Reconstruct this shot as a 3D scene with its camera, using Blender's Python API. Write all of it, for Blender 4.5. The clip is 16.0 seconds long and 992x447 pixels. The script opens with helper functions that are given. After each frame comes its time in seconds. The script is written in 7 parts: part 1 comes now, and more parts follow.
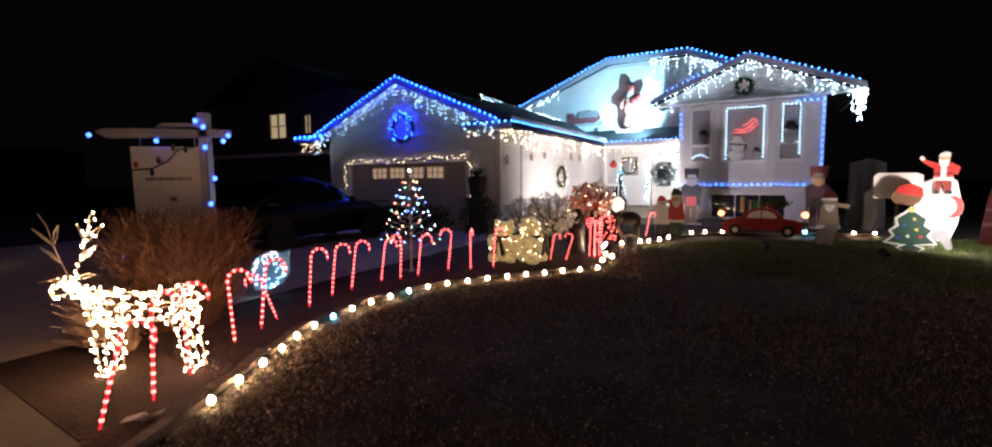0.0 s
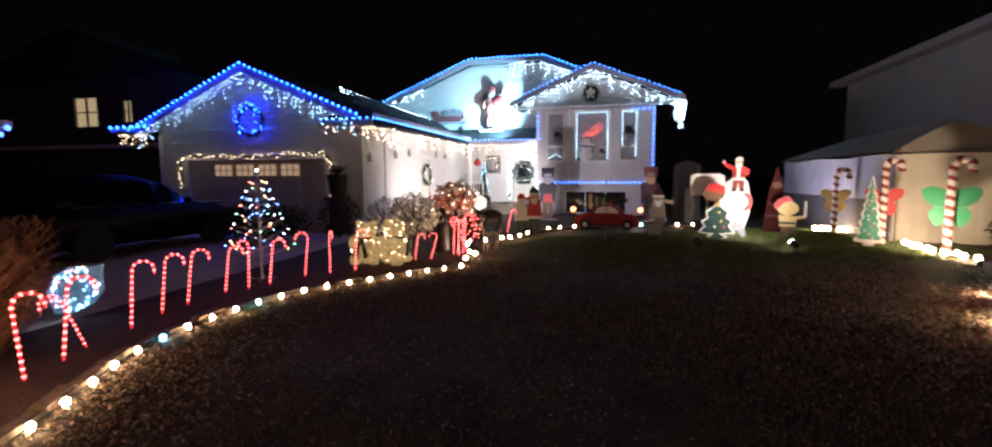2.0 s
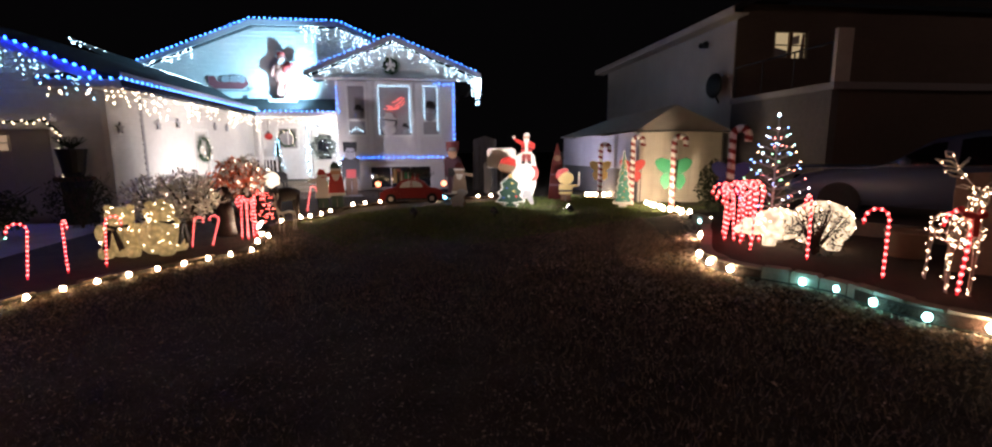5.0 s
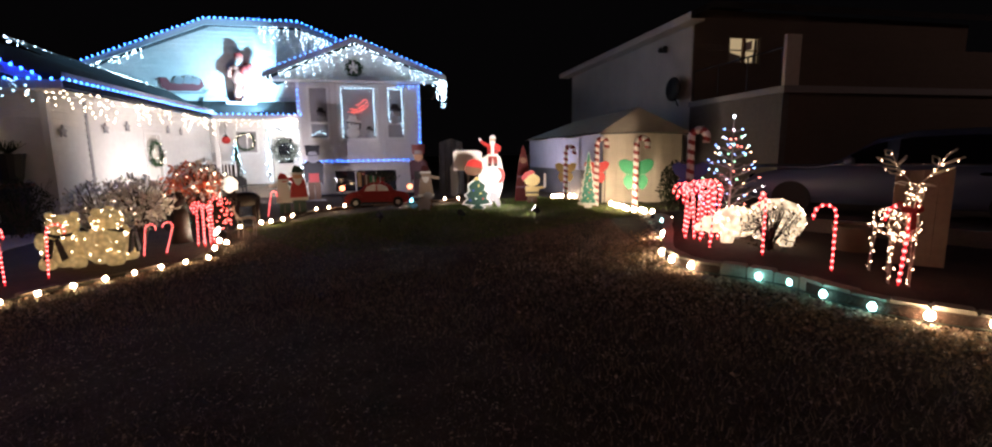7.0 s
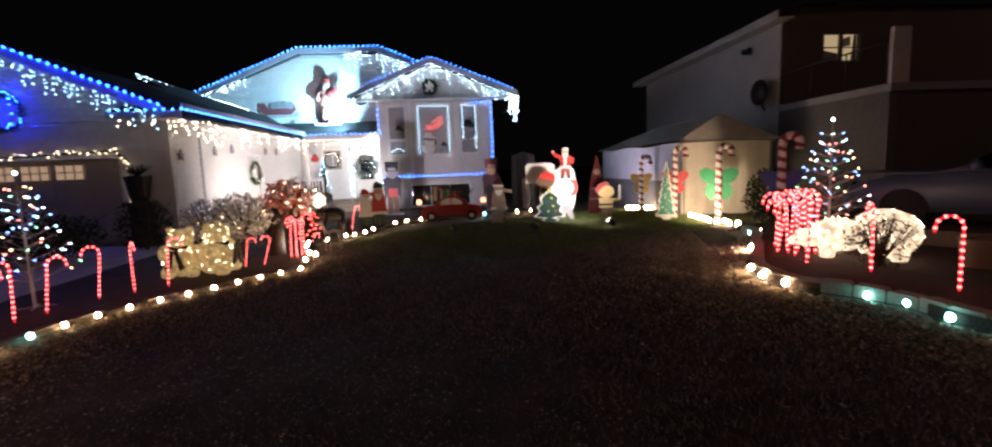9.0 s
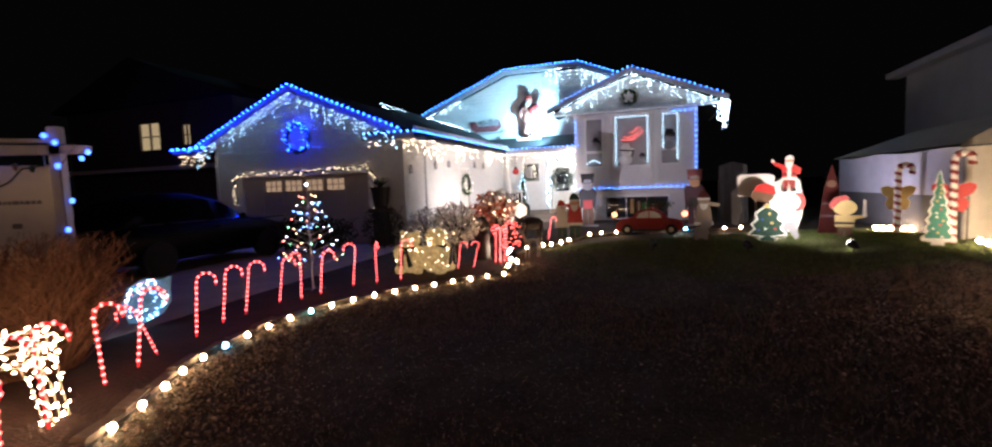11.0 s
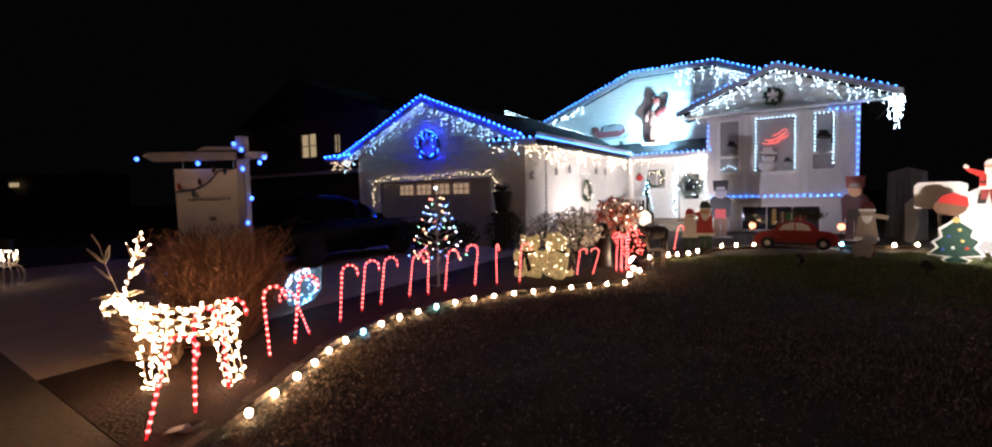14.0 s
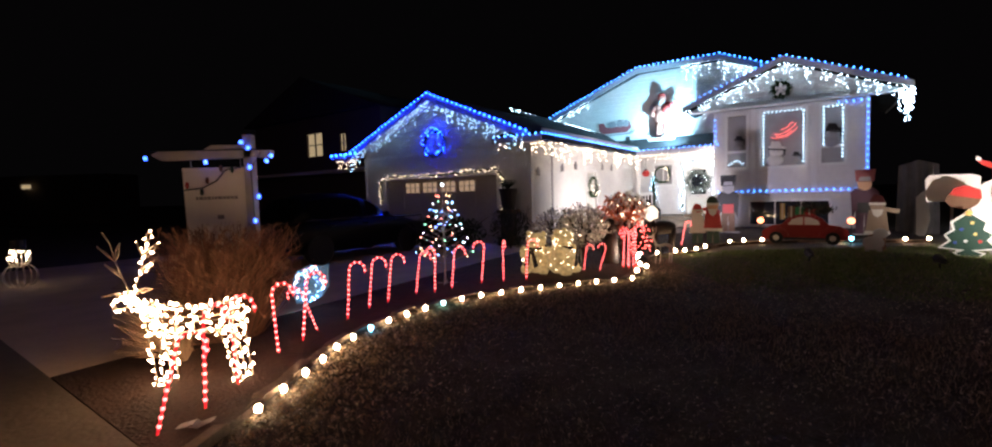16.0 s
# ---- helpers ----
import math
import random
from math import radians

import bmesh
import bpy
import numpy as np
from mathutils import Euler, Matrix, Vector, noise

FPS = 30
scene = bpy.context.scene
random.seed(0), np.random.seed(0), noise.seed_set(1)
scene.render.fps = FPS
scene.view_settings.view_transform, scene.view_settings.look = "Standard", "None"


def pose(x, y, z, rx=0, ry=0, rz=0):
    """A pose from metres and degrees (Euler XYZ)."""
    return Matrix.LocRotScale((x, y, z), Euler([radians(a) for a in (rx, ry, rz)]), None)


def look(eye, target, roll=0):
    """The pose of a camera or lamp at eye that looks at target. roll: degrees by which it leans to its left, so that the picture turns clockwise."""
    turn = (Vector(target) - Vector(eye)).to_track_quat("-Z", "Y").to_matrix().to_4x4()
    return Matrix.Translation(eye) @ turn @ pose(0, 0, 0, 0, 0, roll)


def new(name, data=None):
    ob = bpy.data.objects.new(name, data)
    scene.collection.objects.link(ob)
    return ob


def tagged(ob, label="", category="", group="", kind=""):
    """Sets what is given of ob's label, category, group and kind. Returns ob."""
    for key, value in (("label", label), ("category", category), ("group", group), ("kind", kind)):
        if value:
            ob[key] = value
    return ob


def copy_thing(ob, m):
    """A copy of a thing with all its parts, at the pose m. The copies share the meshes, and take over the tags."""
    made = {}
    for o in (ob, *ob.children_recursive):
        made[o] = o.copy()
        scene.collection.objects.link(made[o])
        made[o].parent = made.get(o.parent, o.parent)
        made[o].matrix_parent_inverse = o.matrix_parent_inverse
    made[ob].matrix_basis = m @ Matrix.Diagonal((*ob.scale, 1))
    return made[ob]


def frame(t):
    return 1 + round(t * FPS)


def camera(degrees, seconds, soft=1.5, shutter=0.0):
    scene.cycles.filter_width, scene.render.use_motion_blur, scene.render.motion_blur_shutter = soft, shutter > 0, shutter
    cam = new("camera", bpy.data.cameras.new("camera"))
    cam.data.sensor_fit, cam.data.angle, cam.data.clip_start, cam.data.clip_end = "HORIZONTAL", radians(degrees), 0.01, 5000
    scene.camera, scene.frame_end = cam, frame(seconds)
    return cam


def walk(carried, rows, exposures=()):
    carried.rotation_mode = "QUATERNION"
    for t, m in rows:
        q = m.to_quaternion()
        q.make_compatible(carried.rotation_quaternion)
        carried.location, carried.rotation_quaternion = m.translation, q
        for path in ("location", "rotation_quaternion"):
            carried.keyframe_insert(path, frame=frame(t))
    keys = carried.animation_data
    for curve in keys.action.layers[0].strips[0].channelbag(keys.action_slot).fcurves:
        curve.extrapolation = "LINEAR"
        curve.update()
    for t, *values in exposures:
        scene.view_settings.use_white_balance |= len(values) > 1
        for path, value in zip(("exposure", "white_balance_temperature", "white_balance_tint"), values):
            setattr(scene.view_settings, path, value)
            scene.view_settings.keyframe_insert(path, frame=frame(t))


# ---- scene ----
cam = camera(92.78, 16.0, soft=2.1, shutter=0.5)
ROWS = [
    (0.0, -0.084, 0.099, 1.566, 0.043, -5.118, 0.399),
    (0.5, -0.034, 0.061, 1.61, -1.447, -5.203, 0.235),
    (1.0, -0.007, 0.047, 1.623, -5.584, -5.218, 0.287),
    (1.5, 0.005, 0.051, 1.625, -11.437, -5.264, 0.12),
    (2.0, 0.008, 0.044, 1.636, -15.772, -5.67, 0.216),
    (2.5, 0.003, 0.046, 1.637, -20.331, -6.189, 0.313),
    (3.0, 0.044, 0.001, 1.643, -25.103, -6.871, 0.463),
    (3.5, 0.059, -0.023, 1.644, -29.034, -7.605, 0.684),
    (4.0, 0.073, -0.058, 1.641, -33.029, -7.993, 0.875),
    (4.5, 0.094, -0.073, 1.628, -36.039, -8.247, 0.716),
    (5.0, 0.102, -0.087, 1.606, -38.535, -8.726, 0.377),
    (7.5, 0.12, -0.101, 1.587, -42.624, -8.289, 0.805),
    (8.0, 0.101, -0.093, 1.59, -41.797, -7.96, 1.201),
    (8.5, 0.088, -0.075, 1.597, -38.806, -7.437, 1.526),
    (9.0, 0.085, -0.057, 1.605, -34.031, -6.729, 2.043),
    (9.5, 0.04, -0.033, 1.615, -29.476, -6.229, 2.136),
    (10.0, 0.003, 0.0, 1.638, -22.311, -5.806, 2.131),
    (12.5, -0.086, 0.04, 1.567, -1.915, -3.706, 1.508),
    (13.0, -0.076, 0.035, 1.575, 0.732, -3.507, 1.333),
    (13.5, -0.082, 0.035, 1.582, 2.47, -3.311, 1.258),
    (14.0, -0.088, 0.042, 1.585, 3.077, -3.312, 1.207),
    (14.5, -0.095, 0.048, 1.584, 3.288, -3.272, 1.383),
    (15.0, -0.089, 0.041, 1.577, 3.57, -3.341, 1.413),
    (15.5, -0.088, 0.043, 1.576, 3.685, -3.516, 1.509),
    (16.0, -0.09, 0.048, 1.562, 3.796, -3.559, 1.722),
]
walk(cam, [(t, pose(x, y, z, 90 + pitch, roll, yaw)) for t, x, y, z, yaw, pitch, roll in ROWS], [(0.0, 0.25, 6500, 18), (16.0, 0.25, 6500, 18)])

# ---- night sky ----
world = bpy.data.worlds.new("night")
world.use_nodes = True
scene.world = world
world.node_tree.nodes["Background"].inputs[0].default_value = (0.55, 0.5, 0.55, 1)
world.node_tree.nodes["Background"].inputs[1].default_value = 0.0022

HOUSE = Matrix.Translation((0.0175, 14.126, 0)) @ pose(0, 0, 0, 0, 0, -30.06)


def hw(u, v, z):
    """House coordinates (along the front, back from it, up) to the world."""
    return HOUSE @ Vector((u, v, z))


def spot(name, eye, target, watts, colour, angle=70, blend=0.6, radius=0.05):
    lamp = bpy.data.lights.new(name, "SPOT")
    lamp.energy, lamp.color, lamp.spot_size, lamp.spot_blend, lamp.shadow_soft_size = watts, colour, radians(angle), blend, radius
    ob = new(name, lamp)
    ob.matrix_world = look(eye, target)
    return ob


def point(name, eye, watts, colour, radius=0.06):
    lamp = bpy.data.lights.new(name, "POINT")
    lamp.energy, lamp.color, lamp.shadow_soft_size = watts, colour, radius
    ob = new(name, lamp)
    ob.location = eye
    return ob


COOL, WARM, NEUTRAL = (0.62, 0.88, 1.0), (1.0, 0.78, 0.52), (1.0, 0.93, 0.82)
spot("roof_flood", hw(2.65, 8.02, 3.62), hw(-0.6, 9.66, 5.9), 2350, (0.3, 0.74, 1.0), 134, 0.85)
spot("side_flood", hw(2.9, 3.0, 0.3), hw(0.0, 4.0, 1.5), 620, (1.0, 0.91, 0.84), 125, 0.8)
spot("porch_flood", hw(3.4, 4.0, 0.4), hw(1.4, 9.5, 1.6), 520, (1.0, 0.91, 0.86), 80, 0.8)
spot("bay_flood", hw(4.3, 2.2, 0.3), hw(6.4, 7.7, 2.9), 330, (0.88, 0.84, 1.0), 75, 0.9)
spot("display_flood", (8.99, 8.22, 0.4), (9.6, 10.3, 1.25), 520, NEUTRAL, 92, 0.9)
spot("shelter_spot", (10.3, 6.5, 0.3), (12.6, 8.0, 1.4), 250, WARM, 100, 0.9)
# Added bluish spot with no known source, lifts the shelter's side wall.
spot("shelter_spot", (12.1, 11.7, 0.3), (13.8, 11.3, 1.6), 130, (0.84, 0.82, 1.0), 130, 0.8)
spot("bed_flood", (2.11, 9.98, 0.26), (0.9, 9.9, 0.75), 26, WARM, 105, 0.8)
point("porch_lamp", hw(3.45, 7.95, 2.72), 60, NEUTRAL)
# Unseen lamps, added to lift the driveway, the lawn and the brown wall.
point("unseen_lamp", (-8, -5.5, 8.5), 255, (1.0, 0.63, 0.46), 0.3)
point("unseen_lamp", (23, -8, 8.5), 170, (1.0, 0.66, 0.55), 0.3)


# ---- materials ----
def material(name, colour, rough=0.6, metal=0.0, grain=0.0, scale=20.0, bump=0.0, emit=None, strength=0.0, laps=0.0, island=0.0, big=0.0):
    """Procedural surface: base colour varied by noise at two scales, bump, optional siding laps and glow."""
    m = bpy.data.materials.new(name)
    m.use_nodes = True
    nodes, links = m.node_tree.nodes, m.node_tree.links
    b = nodes["Principled BSDF"]
    b.inputs["Base Color"].default_value = (*colour, 1)
    b.inputs["Roughness"].default_value = rough
    b.inputs["Metallic"].default_value = metal
    if emit:
        b.inputs["Emission Color"].default_value = (*emit, 1)
        b.inputs["Emission Strength"].default_value = strength
    tc = nodes.new("ShaderNodeTexCoord")
    height = None
    if grain or bump:
        n1 = nodes.new("ShaderNodeTexNoise")
        n1.inputs["Scale"].default_value, n1.inputs["Detail"].default_value = scale, 6
        n2 = nodes.new("ShaderNodeTexNoise")
        n2.inputs["Scale"].default_value, n2.inputs["Detail"].default_value = scale * 0.08, 4
        for n in (n1, n2):
            links.new(tc.outputs["Object"], n.inputs["Vector"])
        add = nodes.new("ShaderNodeMath")
        add.operation = "MULTIPLY_ADD"
        links.new(n2.outputs["Fac"], add.inputs[0])
        add.inputs[1].default_value = 1.0 + big
        links.new(n1.outputs["Fac"], add.inputs[2])
        ramp = nodes.new("ShaderNodeMapRange")
        ramp.inputs["From Min"].default_value, ramp.inputs["From Max"].default_value = 0.6, 1.4 + big
        ramp.inputs["To Min"].default_value, ramp.inputs["To Max"].default_value = 1 - grain, 1 + grain
        links.new(add.outputs[0], ramp.inputs["Value"])
        mix = nodes.new("ShaderNodeVectorMath")
        mix.operation = "SCALE"
        mix.inputs[0].default_value = colour
        links.new(ramp.outputs[0], mix.inputs["Scale"])
        last = mix
        if island:
            geo = nodes.new("ShaderNodeNewGeometry")
            r2 = nodes.new("ShaderNodeMapRange")
            r2.inputs["To Min"].default_value, r2.inputs["To Max"].default_value = 1 - island, 1 + island
            links.new(geo.outputs["Random Per Island"], r2.inputs["Value"])
            mix2 = nodes.new("ShaderNodeVectorMath")
            mix2.operation = "SCALE"
            links.new(mix.outputs[0], mix2.inputs[0])
            links.new(r2.outputs[0], mix2.inputs["Scale"])
            last = mix2
        links.new(last.outputs[0], b.inputs["Base Color"])
        height = n1.outputs["Fac"]
    if laps:
        sep = nodes.new("ShaderNodeSeparateXYZ")
        links.new(tc.outputs["Object"], sep.inputs[0])
        div = nodes.new("ShaderNodeMath")
        div.operation = "DIVIDE"
        links.new(sep.outputs["Z"], div.inputs[0])
        div.inputs[1].default_value = laps
        fr = nodes.new("ShaderNodeMath")
        fr.operation = "FRACT"
        links.new(div.outputs[0], fr.inputs[0])
        bp = nodes.new("ShaderNodeBump")
        bp.inputs["Strength"].default_value, bp.inputs["Distance"].default_value = 0.9, 0.03
        inv = nodes.new("ShaderNodeMath")
        inv.operation = "SUBTRACT"
        inv.inputs[0].default_value = 1.0
        links.new(fr.outputs[0], inv.inputs[1])
        links.new(inv.outputs[0], bp.inputs["Height"])
        links.new(bp.outputs[0], b.inputs["Normal"])
    elif bump:
        bp = nodes.new("ShaderNodeBump")
        bp.inputs["Strength"].default_value, bp.inputs["Distance"].default_value = min(1.0, bump), 0.02 * max(1.0, bump)
        links.new(height, bp.inputs["Height"])
        links.new(bp.outputs[0], b.inputs["Normal"])
    return m


def glow(name, colour, strength):
    return material(name, (0.6, 0.6, 0.6), 0.3, emit=colour, strength=strength)


SIDING = material("vinyl_siding", (0.68, 0.67, 0.66), 0.5, grain=0.1, scale=6)
P_DKRED = material("dark_red_paint", (0.06, 0.006, 0.006), 0.95, grain=0.1, scale=9)
TRIM = material("white_trim", (0.74, 0.74, 0.73), 0.5, grain=0.05, scale=12)
FASCIA = material("painted_fascia", (0.42, 0.43, 0.46), 0.5, grain=0.06, scale=10)
SHINGLE = material("asphalt_shingle", (0.025, 0.025, 0.03), 0.9, grain=0.5, scale=40, bump=0.8, laps=0.1)
DOORPAINT = material("garage_door_paint", (0.5, 0.46, 0.42), 0.5, grain=0.08, scale=8)
CONCRETE = material("concrete", (0.12, 0.095, 0.075), 0.85, grain=0.25, scale=18, bump=0.4)
BLOCK = material("edging_block", (0.12, 0.088, 0.066), 0.9, grain=0.45, scale=16, bump=0.9, island=0.35)
PALEBLOCK = material("pale_edging_block", (0.3, 0.27, 0.23), 0.9, grain=0.35, scale=18, bump=0.8, island=0.3)
DRIVE = material("driveway_concrete", (0.6, 0.46, 0.33), 0.85, grain=0.25, scale=22, bump=0.4, big=0.8)
SOIL = material("bark_mulch", (0.034, 0.014, 0.008), 0.95, grain=0.75, scale=32, bump=1.4, big=0.6)
LAWN = material("lawn_soil", (0.08, 0.066, 0.048), 0.95, grain=0.75, scale=28, bump=1.5, big=0.6)
BLADE = material("grass_blade", (0.27, 0.21, 0.155), 0.8, grain=0.3, scale=3, island=0.5)
# The same lawn grass, tinted greener for the display flood's spill.
SPILLBLADE = material("flood_spill_blade", (0.16, 0.22, 0.06), 0.8, grain=0.3, scale=3, island=0.5)
CHIP = material("leaf_chip", (0.4, 0.31, 0.24), 0.75, grain=0.3, scale=9, island=0.7)
LEAFLITTER = material("dead_leaf", (0.34, 0.24, 0.15), 0.85, grain=0.3, scale=9, island=0.5)
TWIGPALE = material("pale_dry_twig", (0.3, 0.2, 0.13), 0.8, grain=0.25, scale=12, island=0.35)
TWIG = material("dry_twig", (0.18, 0.09, 0.056), 0.85, grain=0.3, scale=12, island=0.4)
BARK = material("bark", (0.08, 0.06, 0.045), 0.9, grain=0.4, scale=20, bump=0.6)
HEDGE = material("evergreen", (0.03, 0.045, 0.02), 0.8, grain=0.4, scale=10, island=0.5)
GREENERY = material("garland_green", (0.03, 0.07, 0.03), 0.8, grain=0.4, scale=14, island=0.5)
FROSTGREEN = material("frosted_green", (0.16, 0.18, 0.16), 0.8, grain=0.4, scale=14, island=0.7)
GLASS = material("window_glass", (0.02, 0.022, 0.028), 0.06)
CURTAIN = material("window_blind", (0.34, 0.33, 0.34), 0.8, grain=0.1, scale=4)
ROOM = material("lit_room", (0.6, 0.55, 0.45), 0.8, grain=0.1, scale=3, emit=(1.0, 0.78, 0.42), strength=0.33)
DIMROOM = material("dim_lit_pane", (0.5, 0.45, 0.4), 0.7, emit=(1.0, 0.68, 0.42), strength=0.3)
P_TAN = material("tan_plastic", (0.3, 0.22, 0.16), 0.6, grain=0.15, scale=8)
SCREENWOOD = material("stained_board", (0.3, 0.22, 0.16), 0.7, grain=0.2, scale=14, bump=0.3)
WOODGREY = material("weathered_board", (0.2, 0.18, 0.15), 0.8, grain=0.3, scale=16, bump=0.4)
BOARDWHITE = material("sign_white", (0.8, 0.78, 0.74), 0.5, grain=0.05, scale=8)
POSTWHITE = material("sign_post_paint", (0.42, 0.41, 0.4), 0.6, grain=0.12, scale=10)
INK = material("grey_ink", (0.22, 0.21, 0.22), 0.7)
TARP = material("white_tarpaulin", (0.6, 0.56, 0.48), 0.7, grain=0.15, scale=3, bump=0.3)
# Same cloth as TARP, with the cool light on it tinted into the colour.
TARPBLUE = material("cool_lit_tarpaulin", (0.5, 0.5, 0.6), 0.7, grain=0.15, scale=3, bump=0.3)
TARPDARK = material("dark_tarpaulin", (0.1, 0.1, 0.11), 0.8, grain=0.2, scale=4, bump=0.3)
BROWNSIDING = material("lapped_brown_siding", (0.13, 0.098, 0.08), 0.8, grain=0.15, scale=8, laps=0.2)
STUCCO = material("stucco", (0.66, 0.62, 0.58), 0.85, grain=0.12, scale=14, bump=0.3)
# The side wall's stucco again, with its shade put into the base colour.
STUCCODIM = material("dimmed_stucco", (0.15, 0.145, 0.15), 0.85, grain=0.2, scale=9, bump=0.3)
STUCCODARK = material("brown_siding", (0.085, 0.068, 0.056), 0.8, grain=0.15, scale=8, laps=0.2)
CARBLACK = material("black_car_paint", (0.0025, 0.0025, 0.003), 0.4)
CARBLACK.node_tree.nodes["Principled BSDF"].inputs["Specular IOR Level"].default_value = 0.15
CARSILVER = material("silver_car_paint", (0.085, 0.11, 0.17), 0.4, metal=0.1)
CARGLASS = material("car_glass", (0.006, 0.006, 0.008), 0.05)
TYRE = material("tyre", (0.012, 0.012, 0.012), 0.85)
CHROME = material("chrome", (0.7, 0.7, 0.72), 0.15, metal=1.0)
WIRE = material("white_wire", (0.62, 0.56, 0.46), 0.5)
CORD = material("green_cord", (0.02, 0.03, 0.02), 0.6)
STEEL = material("grey_steel", (0.3, 0.3, 0.32), 0.4, metal=0.7)
STEELDARK = material("dark_railing", (0.03, 0.03, 0.035), 0.5)
TREEPOLE = material("pale_grey_enamel", (0.42, 0.42, 0.45), 0.45, grain=0.1, scale=30)
P_RED = material("red_paint", (0.48, 0.03, 0.025), 0.5, grain=0.1, scale=9)
P_WHITE = material("white_paint", (0.72, 0.7, 0.66), 0.5, grain=0.06, scale=9)
P_GREEN = material("green_paint", (0.02, 0.22, 0.09), 0.5, grain=0.1, scale=9)
P_TEAL = material("teal_green_paint", (0.03, 0.2, 0.14), 0.5, grain=0.15, scale=9)
P_DGREEN = material("dark_green_paint", (0.014, 0.05, 0.034), 0.5, grain=0.15, scale=9)
P_YELLOW = material("yellow_paint", (0.62, 0.44, 0.14), 0.5, grain=0.1, scale=9)
P_STRIPE = material("brick_red_paint", (0.24, 0.03, 0.025), 0.5, grain=0.15, scale=9)
P_CAR = material("deep_red_paint", (0.28, 0.018, 0.018), 0.35, grain=0.08, scale=9)
P_BLUE = material("blue_paint", (0.03, 0.06, 0.32), 0.5, grain=0.1, scale=9)
P_BLACK = material("black_paint", (0.012, 0.012, 0.014), 0.5, grain=0.1, scale=9)
# Roof figure's suit, paled in the base colour for the flood's wash.
P_SKINPALE = material("flood_paled_fabric", (0.6, 0.24, 0.18), 0.6, grain=0.1, scale=9)
P_SKIN = material("peach_paint", (0.62, 0.36, 0.23), 0.5, grain=0.06, scale=9)
P_BROWN = material("brown_paint", (0.14, 0.07, 0.035), 0.6, grain=0.15, scale=9)
P_GREY = material("grey_paint", (0.3, 0.3, 0.32), 0.6, grain=0.1, scale=9)
P_PURPLE = material("plum_paint", (0.08, 0.03, 0.055), 0.6, grain=0.1, scale=9)
RIBBON = material("black_ribbon", (0.006, 0.006, 0.006), 0.6)
TINSELGOLD = material("gold_tinsel", (0.42, 0.32, 0.14), 0.55, grain=0.35, scale=60, bump=1.0, emit=(1.0, 0.72, 0.3), strength=0.16)
TINSELWHITE = material("frosted_mesh", (0.7, 0.64, 0.52), 0.6, grain=0.3, scale=45, bump=1.0, emit=(1.0, 0.78, 0.5), strength=0.85)
# Emission replaces the light that falls on the white balls.
GLOBEWHITE = material("emissive_globe", (0.7, 0.66, 0.6), 0.5, grain=0.1, scale=20, emit=(1.0, 0.85, 0.65), strength=1.3)
TINSELCYAN = material("frosted_blue_mesh", (0.25, 0.45, 0.55), 0.5, grain=0.4, scale=45, bump=1.0, emit=(0.2, 0.55, 0.8), strength=0.12)
PETALRED = material("silk_petal", (0.85, 0.32, 0.2), 0.6, grain=0.25, scale=12, island=0.4)
L_BLUE = glow("blue_bulb", (0.003, 0.03, 1.0), 75)
L_ICEDIM = glow("small_cool_bulb", (0.34, 0.72, 1.0), 7)
L_PANE = glow("window_string_bulb", (0.5, 0.82, 1.0), 5)
L_DEERDIM = glow("spaced_reindeer_bulb", (1.0, 0.66, 0.4), 12)
L_BLUEW = glow("pale_blue_bulb", (0.025, 0.2, 1.0), 15)
L_ICE = glow("cool_white_bulb", (0.5, 0.82, 1.0), 22)
L_WARM = glow("warm_white_bulb", (1.0, 0.77, 0.5), 11)
L_GARL = glow("garland_bulb", (1.0, 0.8, 0.5), 3.5)
L_DEER = glow("reindeer_bulb", (1.0, 0.62, 0.32), 36)
L_SIGN = glow("sign_blue_bulb", (0.03, 0.12, 1.0), 6)
# Lighter red; on the roof figure it carries the flood's wash as colour.
P_PINK = material("light_red_paint", (0.55, 0.07, 0.06), 0.5, grain=0.1, scale=9)
P_DIM = material("dull_red_paint", (0.26, 0.07, 0.08), 0.55, grain=0.15, scale=9)
STATUE = material("dark_statue", (0.025, 0.014, 0.01), 0.6, grain=0.3, scale=14, bump=0.3)
L_KERB = glow("warm_globe_bulb", (1.0, 0.72, 0.4), 62)
L_KERBRIGHT = glow("bright_globe_bulb", (1.0, 0.74, 0.42), 120)
L_HEAD = glow("brightest_globe_bulb", (1.0, 0.76, 0.5), 330)
L_TEAL = glow("teal_globe_bulb", (0.25, 0.85, 0.8), 24)
L_CYAN = glow("cyan_globe_bulb", (0.12, 0.6, 1.0), 22)
L_RED = glow("red_bulb", (1.0, 0.09, 0.07), 9)
L_PINK = glow("pink_white_bulb", (1.0, 0.14, 0.13), 5.5)
ROPE_RED = material("red_cane_tube", (0.5, 0.02, 0.02), 0.35, emit=(1.0, 0.025, 0.035), strength=0.9)
NEON = glow("red_neon_tube", (1.0, 0.09, 0.06), 2.2)
LANTERN = glow("lantern_glass", (1.0, 0.86, 0.66), 22)
FLOODFACE = glow("flood_lens", (1.0, 0.92, 0.78), 40)
TAIL = glow("small_red_lamp", (1.0, 0.26, 0.12), 4)



